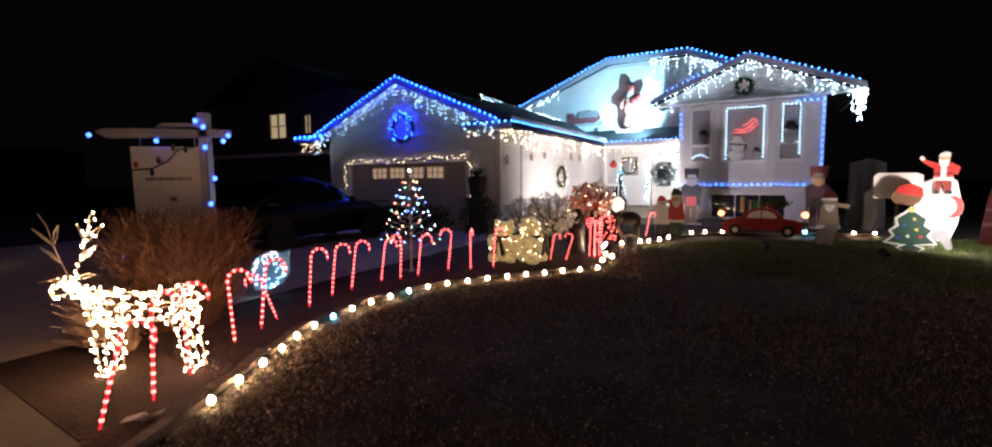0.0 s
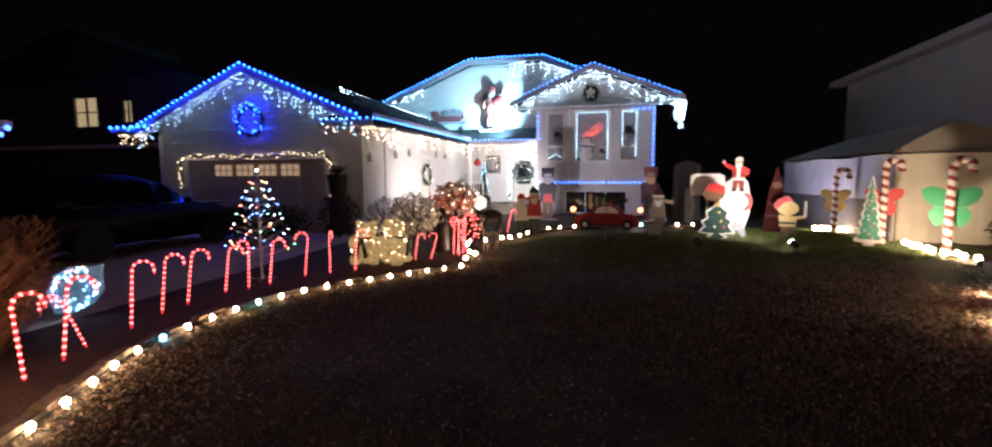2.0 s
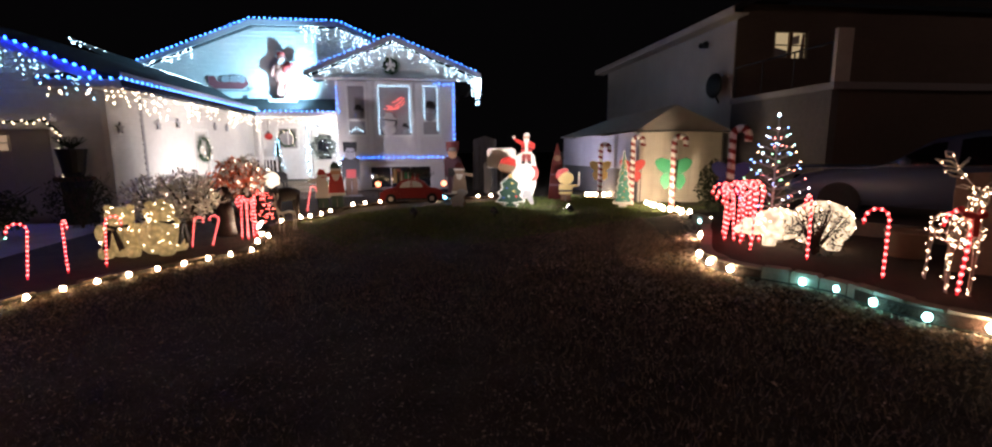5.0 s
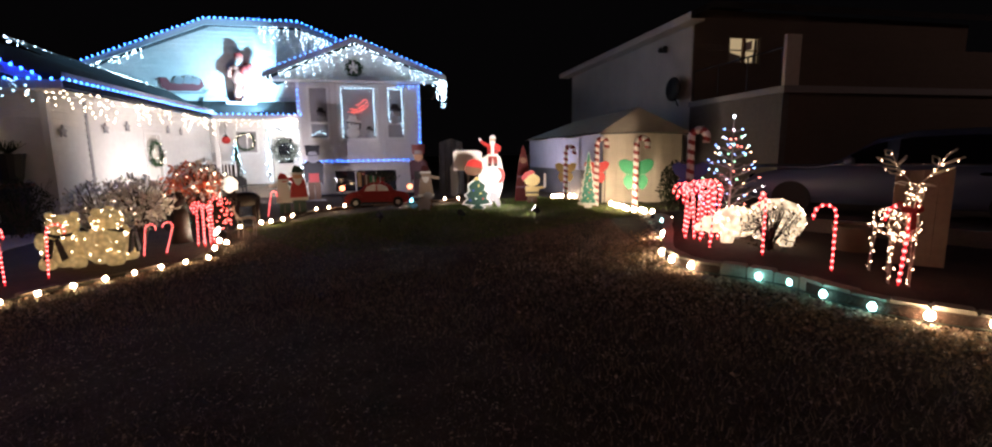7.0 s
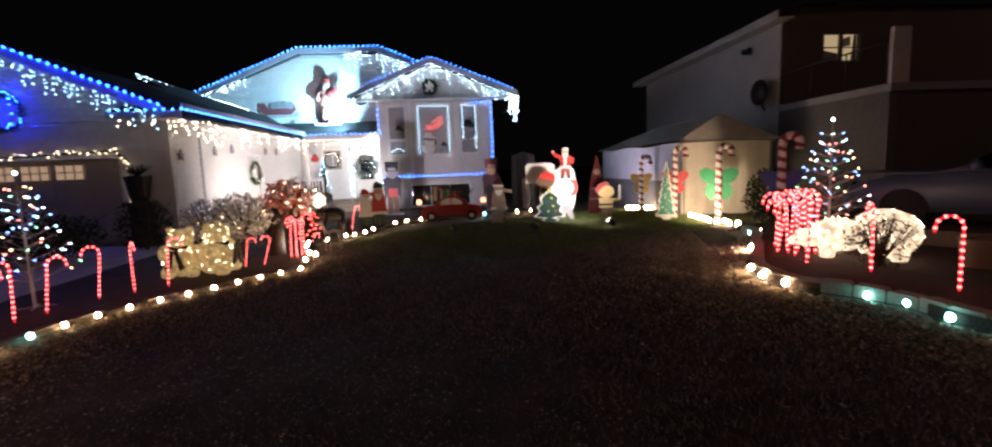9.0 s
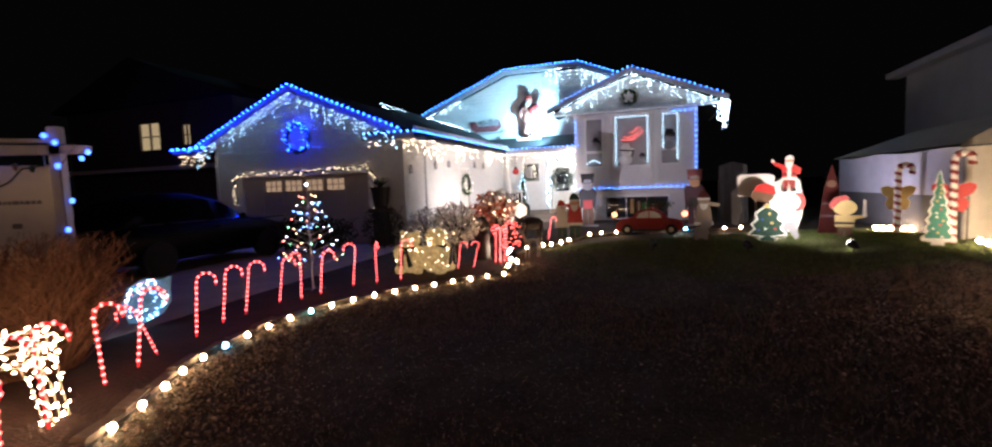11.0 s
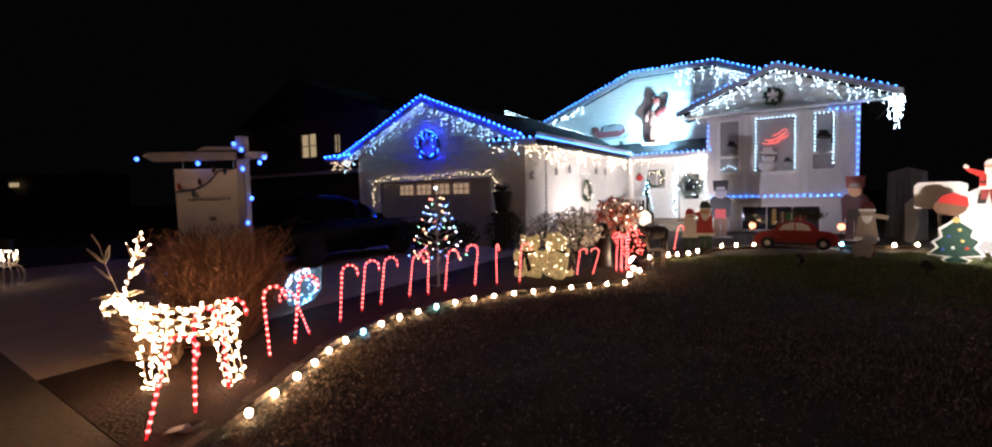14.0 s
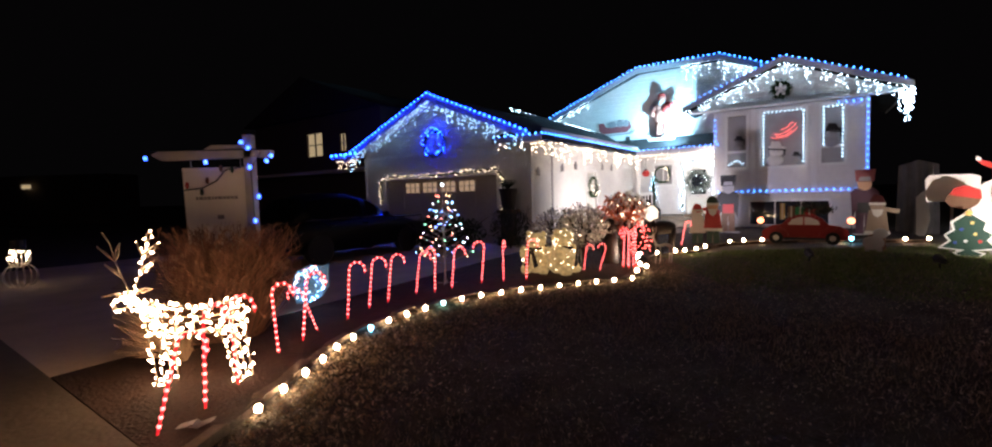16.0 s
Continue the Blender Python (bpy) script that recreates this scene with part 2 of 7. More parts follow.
def mottled(m, scale, low, high):
    """Glow that varies over a lit mesh as the bulbs behind it lie nearer or farther."""
    nodes, links = m.node_tree.nodes, m.node_tree.links
    v = nodes.new("ShaderNodeTexVoronoi")
    v.inputs["Scale"].default_value = scale
    links.new(nodes["Texture Coordinate"].outputs["Object"], v.inputs["Vector"])
    r = nodes.new("ShaderNodeMapRange")
    r.inputs["From Max"].default_value = 0.75
    r.inputs["To Min"].default_value, r.inputs["To Max"].default_value = high, low
    links.new(v.outputs["Distance"], r.inputs["Value"])
    links.new(r.outputs[0], nodes["Principled BSDF"].inputs["Emission Strength"])


def thin_leaf(m, colour, share):
    """Lets light through a thin leaf or petal."""
    nodes, links = m.node_tree.nodes, m.node_tree.links
    tr, mx = nodes.new("ShaderNodeBsdfTranslucent"), nodes.new("ShaderNodeMixShader")
    tr.inputs["Color"].default_value = (*colour, 1)
    mx.inputs[0].default_value = share
    links.new(nodes["Principled BSDF"].outputs[0], mx.inputs[1])
    links.new(tr.outputs[0], mx.inputs[2])
    links.new(mx.outputs[0], nodes["Material Output"].inputs[0])


mottled(TINSELWHITE, 11, 0.6, 1.9)
mottled(TINSELGOLD, 14, 0.12, 0.42)
thin_leaf(PETALRED, (0.9, 0.3, 0.18), 0.5)

# ---- mesh building ----
class Build:
    """Collects pieces of one mesh, each with its material."""

    def __init__(self):
        self.v, self.f, self.i, self.mats = [], [], [], []

    def add(self, verts, faces, mat):
        if mat not in self.mats:
            self.mats.append(mat)
        k, n = self.mats.index(mat), len(self.v)
        self.v += [tuple(p) for p in verts]
        self.f += [tuple(n + j for j in face) for face in faces]
        self.i += [k] * len(faces)
        return self

    def box(self, a, b, mat, m=None):
        (x0, y0, z0), (x1, y1, z1) = a, b
        vs = [(x0, y0, z0), (x1, y0, z0), (x1, y1, z0), (x0, y1, z0), (x0, y0, z1), (x1, y0, z1), (x1, y1, z1), (x0, y1, z1)]
        if m:
            vs = [m @ Vector(p) for p in vs]
        return self.add(vs, [(3, 2, 1, 0), (4, 5, 6, 7), (0, 1, 5, 4), (1, 2, 6, 5), (2, 3, 7, 6), (3, 0, 4, 7)], mat)

    def tube(self, path, r, mat, n=6, r1=None, caps=True):
        path = [Vector(p) for p in path]
        vs, fs, side = [], [], None
        for k, p in enumerate(path):
            d = (path[min(k + 1, len(path) - 1)] - path[max(k - 1, 0)]).normalized()
            if side is None:
                side = d.cross(Vector((0, 0, 1)) if abs(d.z) < 0.9 else Vector((1, 0, 0)))
            side = (side - d * side.dot(d)).normalized()
            up = d.cross(side)
            rr = r if r1 is None else r + (r1 - r) * k / (len(path) - 1)
            vs += [p + (side * math.cos(6.2832 * j / n) + up * math.sin(6.2832 * j / n)) * rr for j in range(n)]
        for k in range(len(path) - 1):
            fs += [(k * n + j, k * n + (j + 1) % n, (k + 1) * n + (j + 1) % n, (k + 1) * n + j) for j in range(n)]
        if caps:
            fs += [tuple(range(n - 1, -1, -1)), tuple(range(len(vs) - n, len(vs)))]
        return self.add(vs, fs, mat)

    def ball(self, c, r, mat, n=8, rings=6, s=(1, 1, 1), m=None, rough=0.0):
        c = Vector(c)
        vs, fs = [Vector((0, 0, -1))], []
        for k in range(1, rings):
            a = math.pi * k / rings
            vs += [Vector((math.sin(a) * math.cos(6.2832 * j / n), math.sin(a) * math.sin(6.2832 * j / n), -math.cos(a))) for j in range(n)]
        vs.append(Vector((0, 0, 1)))
        fs += [(0, 1 + (j + 1) % n, 1 + j) for j in range(n)]
        for k in range(rings - 2):
            fs += [(1 + k * n + j, 1 + k * n + (j + 1) % n, 1 + (k + 1) * n + (j + 1) % n, 1 + (k + 1) * n + j) for j in range(n)]
        t = len(vs) - 1
        fs += [(t, t - n + j, t - n + (j + 1) % n) for j in range(n)]
        out = []
        for p in vs:
            q = Vector((p.x * s[0], p.y * s[1], p.z * s[2])) * r
            if rough:
                q *= 1 + rough * noise.noise(p * 3.1 + c)
            out.append((m @ q if m else q) + c)
        return self.add(out, fs, mat)

    def bulb(self, c, r, mat):
        c = Vector(c)
        vs = [c + Vector(d) * r for d in ((1, 0, 0), (0, 1, 0), (-1, 0, 0), (0, -1, 0), (0, 0, 1.25), (0, 0, -1.25))]
        return self.add(vs, [(0, 1, 4), (1, 2, 4), (2, 3, 4), (3, 0, 4), (1, 0, 5), (2, 1, 5), (3, 2, 5), (0, 3, 5)], mat)

    def slab(self, outline, y0, y1, mat, m=None):
        """An outline in x and z, with its thickness from y0 to y1."""
        n = len(outline)
        vs = [Vector((x, y0, z)) for x, z in outline] + [Vector((x, y1, z)) for x, z in outline]
        if m:
            vs = [m @ p for p in vs]
        fs = [tuple(range(n)), tuple(range(2 * n - 1, n - 1, -1))]
        fs += [(j, n + j, n + (j + 1) % n, (j + 1) % n) for j in range(n)]
        return self.add(vs, fs, mat)

    def mesh(self, name, smooth=False):
        me = bpy.data.meshes.new(name)
        me.from_pydata(self.v, [], self.f)
        for mat in self.mats:
            me.materials.append(mat)
        me.polygons.foreach_set("material_index", self.i)
        if smooth:
            me.polygons.foreach_set("use_smooth", [True] * len(self.f))
        me.update()
        return me


def thing(name, m, label, category, group="", kind=""):
    ob = new(name)
    ob.empty_display_size = 0.1
    ob.matrix_world = m
    return tagged(ob, label, category, group, kind)


def part(name, build, parent, label="", smooth=False):
    ob = new(name, build.mesh(name, smooth))
    ob.parent = parent
    return tagged(ob, label)


def solid(name, build, m, label, category, group="", kind="", smooth=False):
    ob = new(name, build.mesh(name, smooth))
    ob.matrix_world = m
    return tagged(ob, label, category, group, kind)


def disc(cx, cz, rx, rz, n=16, a0=0.0):
    return [(cx + rx * math.cos(a0 + 6.2832 * k / n), cz + rz * math.sin(a0 + 6.2832 * k / n)) for k in range(n)]


def lerp(a, b, t):
    return a + (b - a) * t


def along(path, step, start=0.0):
    """Points at even steps along a path."""
    path = [Vector(p) for p in path]
    out, want, gone = [], start, 0.0
    for a, b in zip(path, path[1:]):
        d = (b - a).length
        while d > 0 and want <= gone + d:
            out.append(a.lerp(b, (want - gone) / d))
            want += step
        gone += d
    return out


def wall(x0, x1, z0, z1, y0, y1, holes, mat):
    """A wall along x with rectangular openings (x0, x1, z0, z1) cut through it."""
    xs = sorted({x0, x1, *[h[0] for h in holes], *[h[1] for h in holes]})
    zs = sorted({z0, z1, *[h[2] for h in holes], *[h[3] for h in holes]})
    nx, nz = len(xs), len(zs)

    def full(i, k):
        if not (0 <= i < nx - 1 and 0 <= k < nz - 1):
            return False
        mx, mz = (xs[i] + xs[i + 1]) / 2, (zs[k] + zs[k + 1]) / 2
        return not any(h[0] < mx < h[1] and h[2] < mz < h[3] for h in holes)

    vs = [(x, y, z) for y in (y0, y1) for z in zs for x in xs]
    at = lambda j, i, k: j * nx * nz + k * nx + i
    fs = []
    for k in range(nz - 1):
        for i in range(nx - 1):
            if not full(i, k):
                continue
            fs.append((at(0, i, k), at(0, i + 1, k), at(0, i + 1, k + 1), at(0, i, k + 1)))
            fs.append((at(1, i, k + 1), at(1, i + 1, k + 1), at(1, i + 1, k), at(1, i, k)))
            if not full(i - 1, k):
                fs.append((at(0, i, k), at(0, i, k + 1), at(1, i, k + 1), at(1, i, k)))
            if not full(i + 1, k):
                fs.append((at(0, i + 1, k + 1), at(0, i + 1, k), at(1, i + 1, k), at(1, i + 1, k + 1)))
            if not full(i, k - 1):
                fs.append((at(0, i + 1, k), at(0, i, k), at(1, i, k), at(1, i + 1, k)))
            if not full(i, k + 1):
                fs.append((at(0, i, k + 1), at(0, i + 1, k + 1), at(1, i + 1, k + 1), at(1, i, k + 1)))
    used = sorted({j for f in fs for j in f})
    order = {j: k for k, j in enumerate(used)}
    return Build().add([vs[j] for j in used], [tuple(order[j] for j in f) for f in fs], mat)


def clad(parent, span, z0, z1, y, holes=(), course=0.155, swap=False):
    """Lapped siding boards on a wall face: span(z) gives the x reach at a height."""
    b = Build()
    z = z0
    while z < z1 - 0.03:
        t = min(z + course, z1)
        (a0, c0), (a1, c1) = span(z), span(t)
        cuts = [(a0, a1, c0, c1)]
        for h in holes:
            if h[2] < t - 0.02 and h[3] > z + 0.02:
                nxt = []
                for p0, p1, q0, q1 in cuts:
                    if p0 < h[0] and q0 > h[1]:
                        nxt += [(p0, p1, h[0], h[0]), (h[1], h[1], q0, q1)]
                    else:
                        nxt.append((p0, p1, q0, q1))
                cuts = nxt
        for p0, p1, q0, q1 in cuts:
            if q0 - p0 < 0.03:
                continue
            vs = [(p0, y - 0.036, z), (q0, y - 0.036, z), (max(q1, p1 + 0.01), y - 0.004, t), (p1, y - 0.004, t), (p0, y + 0.002, z), (q0, y + 0.002, z)]
            if swap:
                vs = [(-v[1], v[0], v[2]) for v in vs]
            b.add(vs, [(0, 1, 2, 3), (4, 5, 1, 0)], SIDING)
        z += course
    return tagged(part("siding", b, parent), kind="stuff")


BULB = {}


def bulbs(parent, places, r, mat, name="bulb"):
    """Single bulbs, each an object of its own on one shared mesh."""
    key = (r, mat.name)
    if key not in BULB:
        BULB[key] = Build().ball((0, 0, 0), r, mat, 8, 6, (1, 1, 1.15)).mesh(name)
    for p in places:
        ob = new(name, BULB[key])
        ob.parent, ob.location = parent, p


def light_string(label, cord, places, r, mat, m=None, group="light strings on the house"):
    t = thing("light_string", m or HOUSE, label, "string lights", group)
    part("cord", Build().tube(cord, 0.006, CORD, 4), t)
    bulbs(t, places, r, mat)
    return t


def icicles(label, cord, step, drop, r, mat, m=None, seed=1, skip=0.0):
    """A curtain string: strands of uneven length hang from the cord."""
    rnd = random.Random(seed)
    t = thing("icicle_lights", m or HOUSE, label, "string lights", "icicle lights on the house")
    wires, lamps = Build().tube(cord, 0.006, WIRE, 4), Build()
    for k, p in enumerate(along(cord, step, 0.04)):
        if rnd.random() < skip:
            continue
        ln = drop * (0.35, 1.0, 0.6, 0.85, 0.45)[k % 5] * rnd.uniform(0.75, 1.2)
        count = max(1, round(ln / 0.12))
        wires.tube([p, p - Vector((0, 0, ln))], 0.003, WIRE, 3, caps=False)
        for j in range(count):
            lamps.bulb(p + Vector((rnd.uniform(-.05, .05), rnd.uniform(-.03, .0), -ln * (j + rnd.uniform(0.3, 1.0)) / count)), r * rnd.uniform(0.75, 1.15), mat)
    part("cord", wires, t)
    tagged(part("bulb_cluster", lamps, t), kind="stuff")
    return t


# ---- ground ----
LEFT_EDGE = [(-2.15, 2.2), (-2.16, 3.38), (-2.13, 4.2), (-2.13, 4.85), (-1.98, 5.5), (-1.67, 6.18), (-1.17, 6.86), (-0.55, 7.32), (0.33, 7.75), (1.22, 8.14), (1.66, 8.3), (2.15, 9.4), (2.5, 10.5), (3.0, 11.25), (3.95, 11.75), (4.4, 12.3), (5.4, 13.2), (6.5, 13.4), (8.3, 13.35), (9.6, 12.9), (10.2, 12.85)]
RIGHT_EDGE = [(5.95, -1.2), (5.75, 0.1), (5.72, 0.65), (5.88, 1.12), (6.1, 1.5), (6.15, 1.95), (6.05, 2.55), (6.25, 2.98), (6.65, 3.35), (7.4, 3.75), (8.1, 4.1), (8.7, 4.45), (9.6, 4.9), (10.3, 5.6)]


def smooth_path(points, z, steps=6):
    ps = [Vector((x, y, z)) for x, y in points]
    ps = [ps[0] * 2 - ps[1], *ps, ps[-1] * 2 - ps[-2]]
    out = []
    for k in range(1, len(ps) - 2):
        a, b, c, d = ps[k - 1:k + 3]
        for j in range(steps):
            t = j / steps
            out.append(0.5 * (2 * b + (c - a) * t + (2 * a - 5 * b + 4 * c - d) * t * t + (3 * b - a - 3 * c + d) * t ** 3))
    return out + [ps[-2]]


def sheet(name, outline, z, mat, label, category, thick=0.0):
    b = Build()
    n = len(outline)
    b.add([(x, y, z) for x, y in outline] + [(x, y, z - 0.06 - thick) for x, y in outline],
          [tuple(range(n))] + [(j, n + j, n + (j + 1) % n, (j + 1) % n) for j in range(n)], mat)
    return solid(name, b, Matrix.Identity(4), label, category, kind="structure")


g = Build()
xs = [-400, -60, *[-20 + k * 0.8 for k in range(60)], 80, 400]
ys = [-400, -60, *[-10 + k * 0.8 for k in range(52)], 90, 400]
gv = [(x, y, 0.05 * (noise.noise(Vector((x * 0.35, y * 0.35, 0))) - 0.3) * (1 if abs(x) < 50 and abs(y) < 50 else 0)) for y in ys for x in xs]
gf = [(r * len(xs) + c, r * len(xs) + c + 1, (r + 1) * len(xs) + c + 1, (r + 1) * len(xs) + c) for r in range(len(ys) - 1) for c in range(len(xs) - 1)]
g.add(gv, gf, LAWN)
solid("ground", g, Matrix.Identity(4), "dark winter lawn with short brownish grass", "lawn", kind="structure", smooth=True)

left_curve = smooth_path(LEFT_EDGE, 0)
bed = [(p.x, p.y) for p in left_curve]
h0, h1, h2 = hw(9.3, 7.6, 0), hw(0.6, 7.9, 0), hw(0.5, -0.3, 0)
BED_CORNER, BED_END = (-4.38, 3.9), (-2.55, 2.76)
sheet("garden_bed", [*bed, (h0.x, h0.y), (h1.x, h1.y), (h2.x, h2.y), BED_CORNER, BED_END][::-1], 0.05, SOIL, "dark brown mulch garden bed along the lawn", "garden bed")
right_curve = smooth_path(RIGHT_EDGE, 0)
sheet("garden_bed", [*[(p.x, p.y) for p in right_curve], (11.2, 5.2), (9.74, 4.3), (9.74, -1.2)][::-1], 0.16, SOIL, "raised mulch bed behind concrete edging blocks", "garden bed", 0.1)
d0, d1 = hw(-8.6, 0, 0), hw(0.42, -0.3, 0)
sheet("driveway", [(-13.4, 9.52), (BED_CORNER[0] - 0.004, BED_CORNER[1]), (d1.x, d1.y), (d0.x, d0.y)], 0.04, DRIVE, "plain grey-brown concrete driveway leading to the garage", "driveway")
sheet("pavement", [(-13.4, 9.5), (-14.3, 8.05), (-3.43, 1.28), (-2.2, 2.52), (BED_END[0], BED_END[1] - 0.004), (BED_CORNER[0], BED_CORNER[1] - 0.006)], 0.046, CONCRETE, "pale concrete pavement strip before the driveway", "pavement")

# edging along the left bed: wood-coloured lengths, butted end to end
edge = thing("lawn_edging", Matrix.Identity(4), "brown garden edging of short blocks along the curved bed", "edging", kind="structure")
edge_pts = along(left_curve, 0.42)
for k, (a, b) in enumerate(zip(edge_pts, edge_pts[1:])):
    d = (b - a).normalized()
    yaw = math.atan2(d.y, d.x)
    ln = (b - a).length
    jb = Build()
    jb.slab([(0.004, 0.0), (ln - 0.006, 0.0), (ln - 0.006, 0.052), (ln - 0.03, 0.07), (0.03, 0.066), (0.004, 0.05)], 0.0, 0.1, BLOCK)
    ob = part("edging_block", jb, edge)
    ob.matrix_local = Matrix.Translation((a.x, a.y, -0.006 + 0.012 * math.sin(k * 2.3))) @ Matrix.Rotation(yaw + 0.09 * math.sin(k * 3.7), 4, "Z") @ Matrix.Rotation(0.1 * math.sin(k * 5.1), 4, "X")

redge = thing("retaining_edging", Matrix.Identity(4), "low concrete block edging holding the raised bed", "edging", kind="structure")
edge_pts = along(right_curve, 0.3)
for k, (a, b) in enumerate(zip(edge_pts, edge_pts[1:])):
    d = (b - a).normalized()
    ln = (b - a).length
    jb = Build()
    jb.slab([(0.004, 0.0), (ln - 0.008, 0.0), (ln - 0.008, 0.18), (ln - 0.025, 0.2), (0.025, 0.2), (0.004, 0.18)], -0.16, 0.0, PALEBLOCK)
    ob = part("edging_block", jb, redge)
    ob.matrix_local = Matrix.Translation((a.x, a.y, -0.01 + 0.01 * math.sin(k * 1.9))) @ Matrix.Rotation(math.atan2(d.y, d.x), 4, "Z")

# globe bulbs along the edging
kerb_string = thing("kerb_lights", Matrix.Identity(4), "string of globe bulbs lying along the lawn edging", "string lights", "garden light strings")
left_places = along([Vector((p.x, p.y, 0.055)) for p in smooth_path([(x + 0.07, y - 0.06) for x, y in LEFT_EDGE[:11]], 0)], 0.345, 1.14)
cyan_at = {6, 25, 27, 29}
teal_at = {10}
bulbs(kerb_string, [p for k, p in enumerate(left_places) if k not in cyan_at | teal_at], 0.0275, L_KERB)
bulbs(kerb_string, [p for k, p in enumerate(left_places) if k in cyan_at], 0.03, L_CYAN)
bulbs(kerb_string, [p for k, p in enumerate(left_places) if k in teal_at], 0.03, L_TEAL)
part("cord", Build().tube(left_places, 0.008, CORD, 4), kerb_string)
far_places = [(1.86, 8.72), (2.15, 9.2), (2.1, 9.5), (2.85, 11.1), (3.38, 11.45), (3.61, 11.5), (3.95, 11.72), (4.34, 12.2), (5.35, 13.2), (5.79, 13.35), (6.3, 13.4), (8.28, 13.3), (9.6, 12.84), (10.14, 12.8)]
bulbs(kerb_string, [(x, y, 0.1) for x, y in far_places], 0.036, L_KERB)
bulbs(kerb_string, [(8.5, 13.2, 0.1)], 0.05, L_CYAN)
right_string = thing("kerb_lights", Matrix.Identity(4), "warm and teal globe bulbs along the block edging", "string lights", "garden light strings")
warm_r = [(5.79, -0.12), (5.66, 0.28), (6.02, 2.62), (6.2, 2.98), (6.55, 3.31), (7.75, 3.82), (7.95, 3.98), (8.45, 4.2), (10.0, 4.95)]
head_r = [(8.03, 4.08), (9.89, 4.88)]
teal_r = [(5.68, 0.69), (5.83, 1.12), (6.1, 1.5), (6.12, 1.84)]
bulbs(right_string, [(x, y, 0.12) for x, y in warm_r], 0.038, L_KERBRIGHT)
bulbs(right_string, [(x, y, 0.12) for x, y in head_r], 0.045, L_HEAD)
bulbs(right_string, [(x, y, 0.1) for x, y in [*teal_r, (9.75, 5.03)]], 0.036, L_TEAL)
part("cord", Build().tube([(x - 0.03, y, 0.06) for x, y in warm_r[:2] + teal_r + warm_r[2:]], 0.008, CORD, 4), right_string)

# short grass and dead leaves on the lawn
rnd = random.Random(5)
blades, green, chips = Build(), Build(), Build()


def on_lawn(x, y):
    return -2.0 + max(0.0, (y - 5.0) * 0.62) < x < 5.6 + max(0.0, (y - 2.6) * 1.1) and y < 12.2 - 0.1 * x


for k in range(210000):
    x, y = rnd.uniform(-2.2, 13.0), rnd.uniform(-3.5, 12.5)
    if not on_lawn(x, y):
        continue
    t, h = rnd.uniform(0, 6.28), rnd.uniform(0.012, 0.038)
    dx, dy, w = math.cos(t), math.sin(t), rnd.uniform(0.003, 0.007)
    lean = rnd.uniform(0.4, 2.0) * h
    (green if y > 6.6 and x > 3.0 + rnd.uniform(-0.8, 0.8) else blades).add([(x - dy * w, y + dx * w, -0.02), (x + dy * w, y - dx * w, -0.02), (x + dx * lean, y + dy * lean, h)], [(0, 1, 2)], SPILLBLADE if y > 6.6 and x > 3.0 else BLADE)
# Extra green blades thicken the painted spill before the display.
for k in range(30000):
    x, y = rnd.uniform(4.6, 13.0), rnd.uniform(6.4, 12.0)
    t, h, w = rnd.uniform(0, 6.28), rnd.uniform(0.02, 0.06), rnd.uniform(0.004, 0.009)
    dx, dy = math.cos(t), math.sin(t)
    green.add([(x - dy * w, y + dx * w, -0.02), (x + dy * w, y - dx * w, -0.02), (x + dx * h * 0.7, y + dy * h * 0.7, h)], [(0, 1, 2)], SPILLBLADE)
solid("grass", green, Matrix.Identity(4), "short grass tinted greener for the flood spill before the display", "grass", kind="stuff")
for k in range(60000):
    x, y = rnd.uniform(-2.2, 11.0), rnd.uniform(-3.5, 11.0)
    if not on_lawn(x, y) or noise.noise(Vector((x * 1.3, y * 1.3, 7))) < rnd.uniform(-0.7, 0.35):
        continue
    s, t = rnd.uniform(0.005, 0.016), rnd.uniform(0, 6.28)
    c, d = math.cos(t) * s, math.sin(t) * s
    z, q = rnd.uniform(0.01, 0.03), rnd.uniform(-0.5, 0.5) * s
    chips.add([(x - c, y - d, z), (x + d * .6, y - c * .6, z + q + .004), (x + c, y + d, z + q), (x - d * .6, y + c * .6, z + .006)], [(0, 1, 2, 3)], CHIP)
solid("leaf_litter", chips, Matrix.Identity(4), "small dry leaf chips scattered over the lawn", "leaf litter", kind="stuff")
solid("grass", blades, Matrix.Identity(4), "sparse short winter grass on the lawn", "grass", kind="stuff")
leaves = Build()
for k in range(9000):
    p = rnd.choice(left_curve[:66] + right_curve[:70] * 2)
    right = p.x > 3
    off = abs(rnd.gauss(0, 0.6)) + 0.06
    x, y = (p.x - off, p.y + rnd.uniform(-.3, .3)) if right else (p.x + off * 0.9, p.y - off * 0.6 + rnd.uniform(-.3, .3))
    s, m = rnd.uniform(0.008, 0.026), Matrix.Translation((x, y, rnd.uniform(0.0, 0.02))) @ Euler((rnd.uniform(-.7, .7), rnd.uniform(-.7, .7), rnd.uniform(0, 6))).to_matrix().to_4x4()
    leaves.add([m @ Vector(q) for q in ((-s, 0, 0), (0, -s * .6, s * .3), (s * 1.2, 0, 0), (0, s * .6, s * .3))], [(0, 1, 2), (0, 2, 3)], LEAFLITTER)
